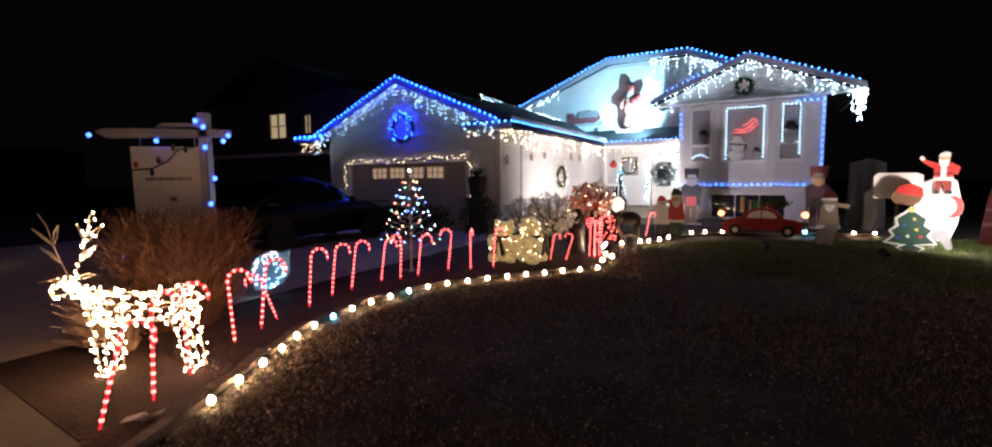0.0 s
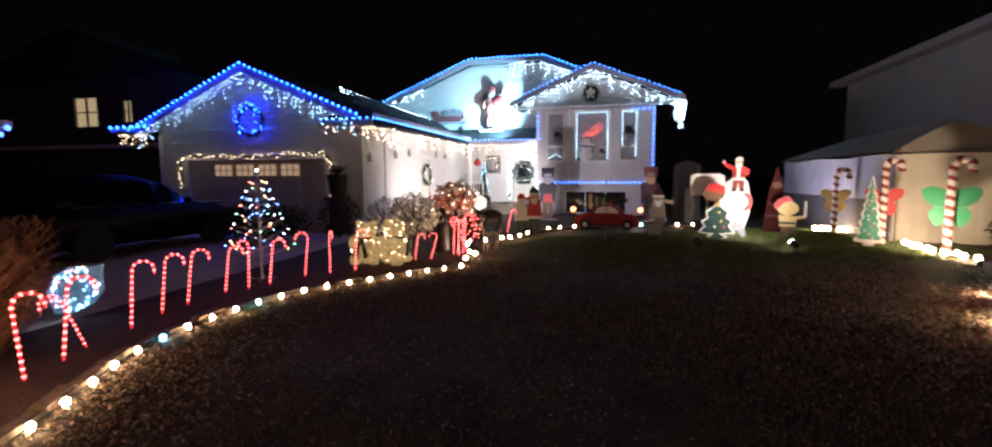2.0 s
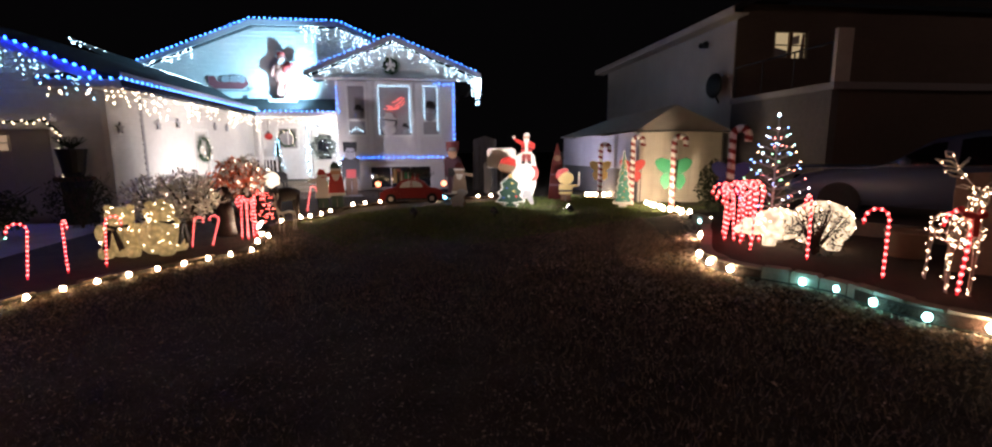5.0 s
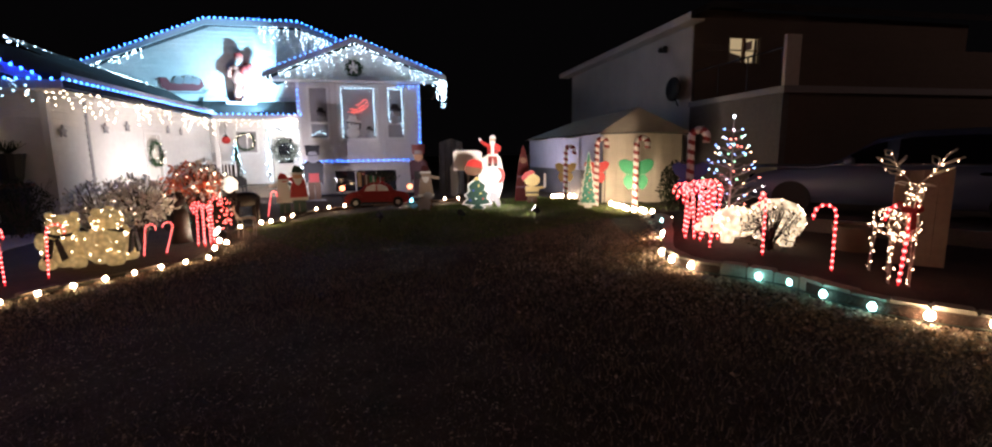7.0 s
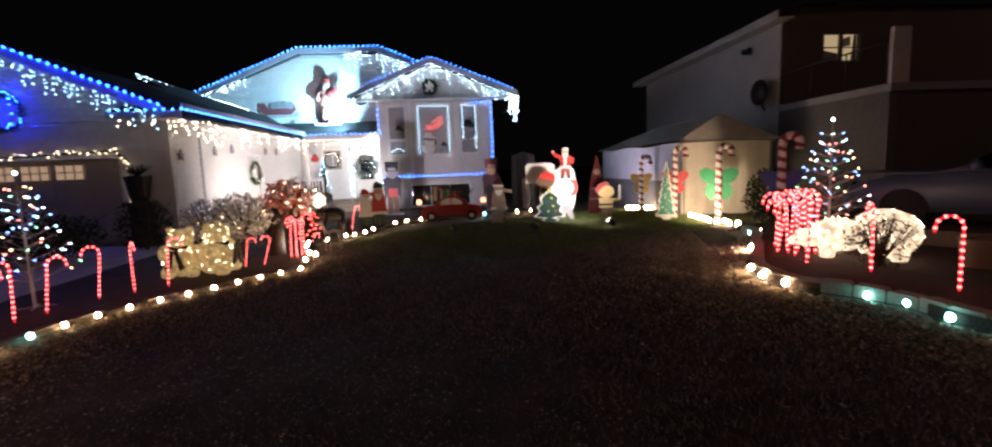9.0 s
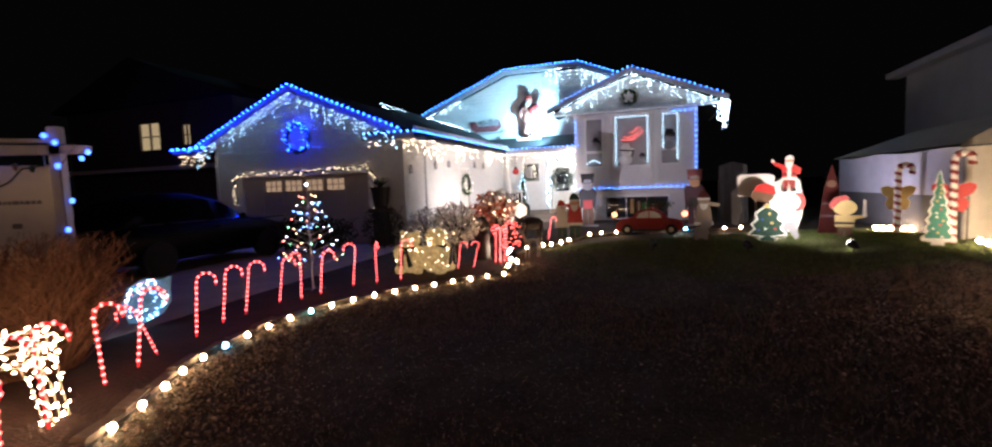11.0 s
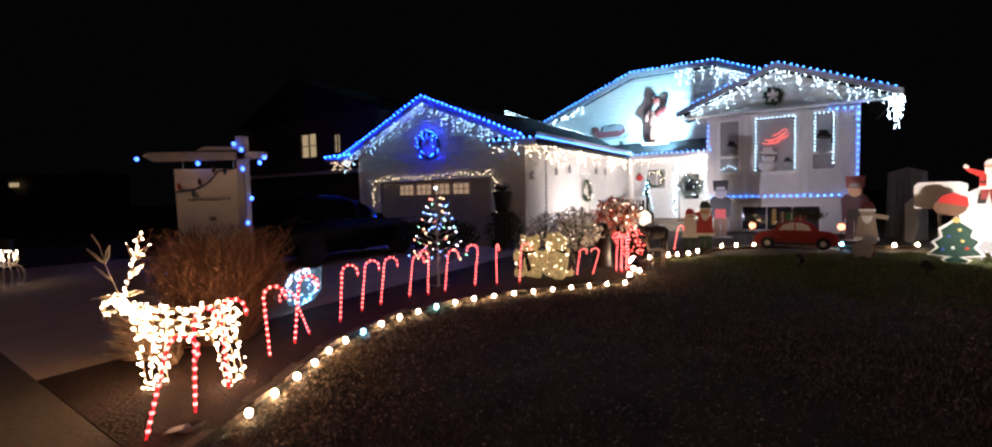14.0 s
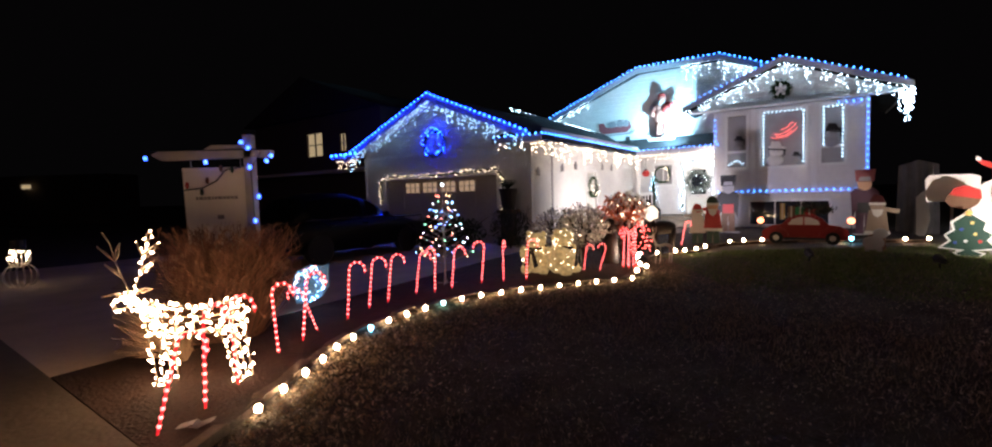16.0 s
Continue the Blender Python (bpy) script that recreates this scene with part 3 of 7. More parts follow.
for k in range(5200):
    p = rnd.choice(left_curve[:66])
    off = abs(rnd.gauss(0, 0.45)) + 0.08
    x, y = p.x + off * 0.9, p.y - off * 0.6 + rnd.uniform(-.3, .3)
    s, m = rnd.uniform(0.007, 0.02), Matrix.Translation((x, y, rnd.uniform(0.01, 0.035))) @ Euler((rnd.uniform(-1, 1), rnd.uniform(-1, 1), rnd.uniform(0, 6))).to_matrix().to_4x4()
    leaves.add([m @ Vector(q) for q in ((-s, 0, 0), (0, -s * .6, s * .4), (s * 1.2, 0, 0.1 * s), (0, s * .6, s * .4))], [(0, 1, 2), (0, 2, 3)], CHIP)
for k in range(2600):
    p = rnd.choice(right_curve[:80])
    x, y = p.x - 0.03 - abs(rnd.gauss(0, 0.16)), p.y + rnd.uniform(-.2, .2)
    s, m = rnd.uniform(0.012, 0.034), Matrix.Translation((x, y, rnd.uniform(0.01, 0.03))) @ Euler((rnd.uniform(-1, 1), rnd.uniform(-1, 1), rnd.uniform(0, 6))).to_matrix().to_4x4()
    leaves.add([m @ Vector(q) for q in ((-s, 0, 0), (0, -s * .7, s * .4), (s * 1.2, 0, 0.1 * s), (0, s * .7, s * .4))], [(0, 1, 2), (0, 2, 3)], CHIP)
for k in range(7000):
    a, q = rnd.uniform(1.6, 5.6), abs(rnd.gauss(0, 1.0))
    x, y = 6.0 + math.cos(a) * q * 1.3, 3.1 + math.sin(a) * q
    if x > 5.95 and y < 3.6:
        continue
    s, m = rnd.uniform(0.007, 0.024), Matrix.Translation((x, y, rnd.uniform(0.01, 0.035))) @ Euler((rnd.uniform(-1, 1), rnd.uniform(-1, 1), rnd.uniform(0, 6))).to_matrix().to_4x4()
    leaves.add([m @ Vector(q) for q in ((-s, 0, 0), (0, -s * .7, s * .4), (s * 1.2, 0, 0.1 * s), (0, s * .7, s * .4))], [(0, 1, 2), (0, 2, 3)], CHIP)
solid("leaf_litter", leaves, Matrix.Identity(4), "dead leaves and bark chips along the edging", "leaf litter", kind="stuff")


# ---- the decorated house ----
house = thing("house", HOUSE, "white split-level house with garage, covered in holiday lights", "house")
RIDGE, PEAK = -3.49, 4.87


def window(parent, x0, x1, z0, z1, y, fill, bars_x=0, bars_z=0, frame_w=0.07, name="window"):
    w = part(name, Build().box((x0, y + 0.09, z0), (x1, y + 0.11, z1), fill), parent)
    fb = Build()
    for a, b in (((x0 - frame_w, y - 0.03, z0 - frame_w), (x0, y + 0.1, z1 + frame_w)), ((x1, y - 0.03, z0 - frame_w), (x1 + frame_w, y + 0.1, z1 + frame_w)),
                 ((x0, y - 0.03, z1), (x1, y + 0.1, z1 + frame_w)), ((x0, y - 0.05, z0 - frame_w), (x1, y + 0.1, z0))):
        fb.box(a, b, TRIM)
    for k in range(bars_x):
        x = lerp(x0, x1, (k + 1) / (bars_x + 1))
        fb.box((x - 0.018, y + 0.03, z0), (x + 0.018, y + 0.088, z1), TRIM)
    for k in range(bars_z):
        z = lerp(z0, z1, (k + 1) / (bars_z + 1))
        fb.box((x0, y + 0.035, z - 0.016), (x1, y + 0.086, z + 0.016), TRIM)
    part("window_frame", fb, w)
    return w


def board(parent, a, b, h, t, mat, name="fascia"):
    """A board from a to b (house x, y, z of its top edge), h deep and t thick."""
    a, b = Vector(a), Vector(b)
    d = b - a
    side = Vector((d.y, -d.x, 0)).normalized() * t if abs(d.x) + abs(d.y) > 0 else Vector((0, t, 0))
    dn = Vector((0, 0, -h))
    vs = [a, b, b + dn, a + dn, a + side, b + side, b + dn + side, a + dn + side]
    part(name, Build().add(vs, [(0, 1, 2, 3), (7, 6, 5, 4), (0, 4, 5, 1), (1, 5, 6, 2), (2, 6, 7, 3), (3, 7, 4, 0)], mat), parent)


def roof_plane(parent, a, b, y0, y1, t=0.13):
    """A roof slope between two (x, z) edges, from y0 back to y1."""
    (x0, z0), (x1, z1) = a, b
    part("roof", Build().slab([(x0, z0), (x1, z1), (x1, z1 - t), (x0, z0 - t)], y0, y1, SHINGLE), parent, "dark asphalt shingle roof")


# garage
part("wall", wall(-7.15, 0.0, 0.0, 3.05, 0.0, 0.15, [(-6.08, -1.2, 0.0, 2.16)], SIDING), house, "white lap siding")
part("wall", Build().slab([(-7.15, 3.054), (0.0, 3.054), (0.0, 3.25), (RIDGE, 4.7), (-7.15, 3.2)], 0.0, 0.15, SIDING), house, "white siding gable")
side = wall(0.154, 9.49, 0.45, 3.05, 0.0, 0.15, [(4.15, 5.05, 0.45, 2.3)], SIDING)
side.v = [(-y, x, z) for x, y, z in side.v]
part("wall", side, house, "brightly lit white siding")
part("foundation", Build().box((-0.15, 0.154, 0), (-0.01, 9.49, 0.447), CONCRETE), house)
part("wall", Build().box((-7.15, 0.154, 0), (-7.0, 9.4, 3.1), SIDING), house)
roof_plane(house, (RIDGE, PEAK), (-7.75, 3.08), -0.5, 13.5)
roof_plane(house, (RIDGE + 0.004, PEAK), (0.66, 3.13), -0.5, 13.5)
board(house, (-7.75, -0.5, 3.08), (RIDGE, -0.5, PEAK), 0.2, 0.04, FASCIA)
board(house, (RIDGE, -0.5, PEAK), (0.3, -0.5, 3.28), 0.2, 0.04, FASCIA)
part("soffit", Build().box((0.0, -0.5, 3.02), (0.64, 8.0, 3.05), TRIM), house)
part("soffit", Build().slab([(-7.7, 3.0), (RIDGE, 4.74), (0.0, 3.24), (0.0, 3.2), (RIDGE, 4.7), (-7.7, 2.96)], -0.48, -0.004, TRIM), house)
board(house, (-0.98, -0.53, 3.2), (0.68, -0.53, 3.2), 0.16, 0.04, FASCIA)
part("roof", Build().add([(-0.98, -0.52, 3.2), (0.68, -0.52, 3.2), (0.1, 0.0, 3.42), (-0.9, 0.0, 3.42)], [(0, 1, 2, 3), (3, 2, 1, 0)], SHINGLE), house)
board(house, (0.68, 8.05, 3.2), (0.68, -0.53, 3.2), -0.16, -0.04, FASCIA)
board(house, (-8.45, -0.53, 3.2), (-6.75, -0.53, 3.2), 0.16, 0.04, FASCIA)
part("roof", Build().add([(-8.45, -0.52, 3.2), (-6.75, -0.52, 3.2), (-6.85, 0.6, 3.45), (-7.9, 0.6, 3.45)], [(0, 1, 2, 3), (3, 2, 1, 0)], SHINGLE), house)
for x in (-7.18, -0.09):
    part("corner_trim", Build().box((x, -0.03, 0), (x + 0.12, -0.004, 3.0), TRIM), house)
part("corner_trim", Build().box((0.004, -0.03, 0.45), (0.03, 0.12, 3.0), TRIM), house)
part("corner_trim", Build().box((0.004, 1.3, 0.45), (0.03, 1.4, 3.0), P_GREY), house)
sd = part("side_door", Build().box((-0.11, 4.16, 0.46), (-0.05, 5.04, 2.29), P_WHITE), house, "white panelled side door")
part("door_frame", Build().box((0.004, 4.06, 0.45), (0.03, 4.15, 2.38), TRIM).box((0.004, 5.05, 0.45), (0.03, 5.14, 2.38), TRIM).box((0.004, 4.15, 2.3), (0.03, 5.05, 2.38), TRIM), sd)
part("door_handle", Build().ball((-0.02, 4.93, 1.35), 0.035, CHROME), sd)

gdoor = part("garage_door", Build().box((-6.07, 0.07, 0.01), (-1.21, 0.11, 2.15), DOORPAINT), house, "grey sectional garage door with small lit panes")
for row in range(4):
    for col in range(6):
        x0, z0 = -6.0 + col * 0.8, 0.06 + row * 0.52
        if row == 3 and 1 <= col <= 4:
            gw = part("door_window", Build().box((x0 + 0.06, 0.052, z0 + 0.06), (x0 + 0.72, 0.06, z0 + 0.42), DIMROOM), gdoor, "small lit door pane")
            for k in range(4):
                part("glazing_bar", Build().box((x0 + 0.05 + k * 0.22, 0.03, z0 + 0.05), (x0 + 0.075 + k * 0.22, 0.05, z0 + 0.44), DOORPAINT), gw)
            for k in range(3):
                part("glazing_bar", Build().box((x0 + 0.076, 0.032, z0 + 0.045 + k * 0.18), (x0 + 0.71, 0.048, z0 + 0.07 + k * 0.18), DOORPAINT), gw)
        else:
            part("panel", Build().box((x0 + 0.05, 0.045, z0 + 0.05), (x0 + 0.73, 0.068, z0 + 0.44), DOORPAINT), gdoor)

# porch
part("wall", wall(-0.1, 3.74, 0.0, 4.0, 9.5, 9.65, [(0.98, 1.76, 1.78, 2.62), (2.34, 3.36, 0.45, 2.55)], SIDING), house, "white porch wall")
window(house, 0.98, 1.76, 1.78, 2.62, 9.5, CURTAIN, 1, 0, 0.09)
fd = part("front_door", Build().box((2.36, 9.54, 0.46), (3.34, 9.6, 2.54), P_WHITE), house, "white front door hung with a large wreath")
part("door_frame", Build().box((2.22, 9.46, 0.45), (2.335, 9.497, 2.66), TRIM).box((3.365, 9.46, 0.45), (3.48, 9.497, 2.66), TRIM).box((2.335, 9.46, 2.55), (3.365, 9.497, 2.66), TRIM), fd)
part("door_window", Build().box((2.55, 9.525, 1.3), (3.15, 9.537, 2.35), GLASS), fd)
part("porch_floor", Build().box((0.0, 8.15, 0.0), (3.74, 9.49, 0.45), WOODGREY), house)
for k in range(3):
    part("step", Build().box((1.9, 7.2 + k * 0.31, 0), (3.3, 7.505 + k * 0.31, 0.15 * (k + 1) - 0.02), WOODGREY), house)
part("roof", Build().add([(0.4, 8.0, 3.2), (3.95, 8.0, 3.2), (3.95, 9.5, 3.86), (-1.2, 9.5, 3.86), (-1.2, 9.5, 3.7), (3.95, 9.5, 3.7), (3.95, 8.0, 3.08), (0.4, 8.0, 3.08)],
                         [(0, 1, 2, 3), (7, 6, 5, 4), (0, 7, 6, 1)], SHINGLE), house, "dark porch roof")
board(house, (0.66, 7.98, 3.2), (3.92, 7.98, 3.2), 0.16, 0.04, FASCIA)
part("soffit", Build().box((0.004, 8.01, 3.0), (3.74, 9.49, 3.04), TRIM), house)
part("porch_post", Build().box((0.62, 8.1, 0.45), (0.75, 8.21, 3.0), TRIM), house)
rail = part("porch_railing", Build().box((-0.0, 8.22, 1.36), (1.25, 8.28, 1.44), TRIM).box((1.2, 8.225, 0.452), (1.25, 8.275, 1.36), TRIM), house)
part("bottom_rail", Build().box((0.0, 8.22, 0.55), (1.19, 8.28, 0.6), TRIM), rail)
for k in range(9):
    part("baluster", Build().box((0.04 + k * 0.125, 8.23, 0.604), (0.085 + k * 0.125, 8.265, 1.357), TRIM), rail)
# Added block that supplies the darkness between the balusters.
bench = thing("rail_backing", HOUSE, "added dark block behind the porch railing", "bench")
part("box", Build().box((0.03, 8.4, 0.452), (1.22, 8.75, 1.26), STATUE), bench)
part("lid", Build().box((0.01, 8.37, 1.264), (1.24, 8.78, 1.3), STATUE), bench)
lan = thing("wall_lantern", HOUSE, "bright round porch lantern on the house corner", "wall lamp")
part("bracket", Build().box((3.4, 7.9, 2.6), (3.55, 8.0, 2.66), P_BLACK), lan)
part("globe", Build().ball((3.45, 7.78, 2.78), 0.13, LANTERN, 12, 8), lan)

# upper wall and main roof
part("wall", Build().slab([(-4.3, 3.0), (8.6, 3.0), (8.6, 4.8), (3.8, 6.78), (0.35, 6.78), (-4.3, 4.95)], 9.66, 9.8, SIDING), house, "white upper gable wall lit by a flood lamp")
roof_plane(house, (-4.75, 4.88), (0.35, 6.92), 9.1, 19)
roof_plane(house, (0.354, 6.92), (3.78, 6.92), 9.1, 19)
roof_plane(house, (3.784, 6.92), (9.2, 4.7), 9.1, 19)
board(house, (-4.75, 9.1, 4.9), (0.35, 9.1, 6.94), 0.22, 0.04, FASCIA)
board(house, (0.35, 9.1, 6.94), (3.78, 9.1, 6.94), 0.22, 0.04, FASCIA)
board(house, (3.78, 9.1, 6.94), (8.0, 9.1, 5.2), 0.22, 0.04, FASCIA)
vent = part("gable_vent", Build().box((1.95, 9.6, 5.8), (2.6, 9.655, 6.6), TRIM), house, "white louvred gable vent")
for k in range(7):
    part("slat", Build().box((2.02, 9.57, 5.87 + k * 0.1), (2.53, 9.598, 5.92 + k * 0.1), TRIM), vent)

# bay block
BAYW = [(4.22, 4.85, 2.3, 4.2), (5.38, 6.68, 2.28, 4.25), (7.17, 7.8, 2.3, 4.25)]
part("wall", wall(3.75, 8.45, 1.36, 4.4, 7.71, 7.86, BAYW, SIDING), house, "white lap siding with three windows")
part("wall", Build().slab([(2.95, 4.5), (9.2, 4.5), (9.2, 4.56), (6.03, 5.84), (2.95, 4.56)], 7.66, 7.8, SIDING), house, "white siding gable")
part("wall", Build().box((3.75, 7.864, 1.36), (3.9, 9.49, 4.45), SIDING), house)
part("wall", Build().box((8.3, 7.864, 1.36), (8.45, 16, 4.45), SIDING), house)
part("wall", Build().box((8.3, 8.1, 0), (8.44, 16, 1.356), SIDING), house)
part("soffit", Build().box((2.9, 7.22, 4.42), (9.25, 7.655, 4.46), TRIM), house)
part("soffit", Build().box((3.76, 7.715, 1.3), (8.44, 8.1, 1.356), TRIM), house)
part("wall", wall(3.75, 8.28, 0.0, 1.3, 8.1, 8.24, [(4.95, 7.4, 0.12, 0.98)], SIDING), house, "white basement wall")
window(house, 4.95, 7.4, 0.12, 0.98, 8.1, GLASS, 2, 0, 0.06)
window(house, *BAYW[0], 7.71, CURTAIN, 0, 0, 0.09)
window(house, *BAYW[1], 7.71, CURTAIN, 0, 0, 0.1)
window(house, *BAYW[2], 7.71, CURTAIN, 0, 0, 0.09)
for w in (BAYW[0], BAYW[2]):
    part("transom", Build().box((w[0], 7.69, 2.82), (w[1], 7.8, 2.92), TRIM), house)
for x0, x1 in ((3.74, 3.86), (5.0, 5.16), (6.88, 7.04), (8.36, 8.47)):
    part("corner_trim", Build().box((x0, 7.68, 1.37), (x1, 7.707, 4.4), TRIM), house)
roof_plane(house, (6.03, 6.02), (2.7, 4.66), 7.2, 14)
roof_plane(house, (6.034, 6.02), (9.46, 4.66), 7.2, 14)
board(house, (2.7, 7.2, 4.68), (6.03, 7.2, 6.04), 0.2, 0.04, FASCIA)
board(house, (6.03, 7.2, 6.04), (9.46, 7.2, 4.68), 0.2, 0.04, FASCIA)
board(house, (9.46, 7.2, 4.68), (9.46, 14, 4.68), 0.18, 0.04, FASCIA)

part("roof", Build().add([(-6.4, 8.95, 6.05), (-1.1, 8.95, 4.16), (0.6, 7.9, 3.22), (-3.45, 6.2, 4.86)], [(0, 1, 2, 3), (3, 2, 1, 0)], SHINGLE), house)
part("roof", Build().add([(-6.4, 8.95, 6.05), (-1.1, 8.95, 4.16), (-1.1, 9.6, 4.1), (-6.4, 14, 6.0)], [(0, 1, 2, 3), (3, 2, 1, 0)], SHINGLE), house)

flat = lambda a, c: (lambda z: (a, c))
GD = [(-6.08, -1.2, 0.0, 2.16)]
clad(house, flat(-7.06, -0.1), 0.0, 3.05, 0.0, GD)
clad(house, lambda z: (lerp(-7.15, RIDGE, max(0, min(1, (z - 3.2) / 1.5))), lerp(0.0, RIDGE, max(0, min(1, (z - 3.25) / 1.45)))), 3.06, 4.66, 0.0)
clad(house, flat(0.13, 1.29), 0.46, 3.02, 0.0, (), 0.155, True)
clad(house, flat(1.41, 9.4), 0.46, 3.02, 0.0, [(4.05, 5.15, 0.45, 2.39)], 0.155, True)
clad(house, flat(0.0, 3.7), 0.46, 3.0, 9.5, [(0.88, 1.86, 1.7, 2.72), (2.2, 3.5, 0.4, 2.67)])
clad(house, lambda z: (lerp(-4.3, 0.35, max(0, min(1, (z - 4.95) / 1.83))), lerp(8.6, 3.8, max(0, min(1, (z - 4.8) / 1.98)))), 3.7, 6.74, 9.66, [(1.93, 2.62, 5.78, 6.62)], 0.17)
clad(house, flat(3.87, 8.35), 1.37, 4.38, 7.71, [(w[0] - 0.1, w[1] + 0.1, w[2] - 0.1, w[3] + 0.1) for w in BAYW] + [(4.99, 5.17, 1.3, 4.5), (6.87, 7.05, 1.3, 4.5)])
clad(house, lambda z: (lerp(2.95, 6.03, max(0, (z - 4.56) / 1.28)), lerp(9.2, 6.03, max(0, (z - 4.56) / 1.28))), 4.51, 5.8, 7.66)
clad(house, flat(3.75, 8.28), 0.0, 1.28, 8.1, [(4.88, 7.47, 0.05, 1.05)])

# blue lights on the eaves
Y = -0.57


def eave_lights(label, pts, step=0.26, r=0.037, mat=None):
    light_string(label, pts, along(pts, step, 0.08), r, mat or L_BLUE)


eave_lights("blue bulbs along the garage gable", [(-7.75, Y, 3.1), (RIDGE, Y, 4.9), (0.3, Y, 3.3)], 0.19, 0.027)
eave_lights("blue bulbs along the small garage eave", [(-8.45, -0.6, 3.2), (-6.8, -0.6, 3.22)], 0.27)
eave_lights("blue bulbs along the side eave", [(-0.95, -0.6, 3.22), (0.74, -0.6, 3.22), (0.74, 7.93, 3.22), (3.92, 7.93, 3.22)], 0.2, 0.021, L_BLUEW)
eave_lights("blue bulbs along the upper gable", [(-4.75, 9.03, 4.94), (0.35, 9.03, 6.98), (3.78, 9.03, 6.98), (6.0, 9.03, 6.06)], 0.2, 0.026, L_BLUEW)
eave_lights("blue bulbs along the front gable", [(2.72, 7.13, 4.72), (6.03, 7.13, 6.08), (9.44, 7.13, 4.72)], 0.2, 0.0195, L_BLUEW)
eave_lights("blue bulbs framing the front wall", [(3.85, 7.64, 1.38), (8.42, 7.64, 1.38), (8.42, 7.64, 4.3), (7.6, 7.64, 4.3)], 0.2, 0.0195, L_BLUEW)
eave_lights("blue bulbs on the wall corner by the porch", [(3.8, 7.66, 4.2), (3.8, 7.66, 3.2), (3.95, 7.66, 3.2)], 0.2, 0.0195, L_BLUEW)

# icicle lights
icicles("cool white icicle lights under the garage gable", [(-7.4, -0.55, 3.02), (RIDGE, -0.55, 4.68), (0.1, -0.55, 3.16)], 0.1, 0.5, 0.0185, L_ICEDIM, seed=1, skip=0.2)
icicles("cool white icicle lights under the front gable", [(2.85, 7.15, 4.55), (6.03, 7.15, 5.84), (9.36, 7.15, 4.52)], 0.11, 0.55, 0.0165, L_ICE, seed=2, skip=0.25)
icicles("dense cool white icicle lights at the eave end", [(9.0, 7.12, 4.5), (9.46, 7.12, 4.5), (9.5, 9.0, 4.5)], 0.09, 0.85, 0.021, L_ICE, seed=3)
icicles("cool white icicle lights under the upper gable", [(2.1, 9.02, 6.74), (3.7, 9.02, 6.74), (5.0, 9.02, 6.2)], 0.11, 0.66, 0.0175, L_ICE, seed=4, skip=0.25)
icicles("cool white icicle lights on the upper rake", [(-4.4, 9.05, 4.84), (-1.9, 9.05, 5.84)], 0.1, 0.4, 0.02, L_ICE, seed=5, skip=0.3)
icicles("cool white lights draped over the garage roof", [(-6.15, 8.86, 6.02), (-4.5, 8.86, 5.36), (-2.6, 8.86, 4.74), (-1.2, 8.86, 4.22)], 0.06, 0.2, 0.024, L_ICE, seed=6)
icicles("warm white icicle lights under the side eave", [(-0.95, -0.56, 3.04), (0.7, -0.56, 3.04), (0.7, 7.95, 3.04)], 0.11, 0.58, 0.0195, L_WARM, seed=7, skip=0.48)
icicles("warm white icicle lights under the porch eave", [(0.75, 7.95, 3.04), (3.85, 7.95, 3.04)], 0.11, 0.35, 0.018, L_WARM, seed=8, skip=0.25)
icicles("bright warm icicle lights under the garage corner", [(-8.3, -0.4, 3.02), (-7.2, -0.4, 3.02)], 0.08, 0.42, 0.024, L_GARL, seed=9)


def garland(label, path, r, mat, bulb_mat, bulb_r, step, seed):
    rn = random.Random(seed)
    t = thing("garland", HOUSE, label, "garland", "garlands on the house")
    gb, lb = Build(), Build()
    for p in along(path, 0.03):
        for k in range(3):
            d = Vector((rn.gauss(0, 1), rn.gauss(0, 0.6), rn.gauss(0, 1))).normalized()
            s = d.cross(Vector((0.3, 1, 0.2))).normalized() * 0.012
            gb.add([p - s, p + s, p + d * r * rn.uniform(0.8, 1.5)], [(0, 1, 2)], mat)
    for p in along(path, step):
        lb.bulb(p + Vector((rn.uniform(-r, r), -r * 0.9, rn.uniform(-r, r))), bulb_r * rn.uniform(.8, 1.2), bulb_mat)
    part("greenery", gb, t)
    tagged(part("bulb_cluster", lb, t), kind="stuff")
    return t


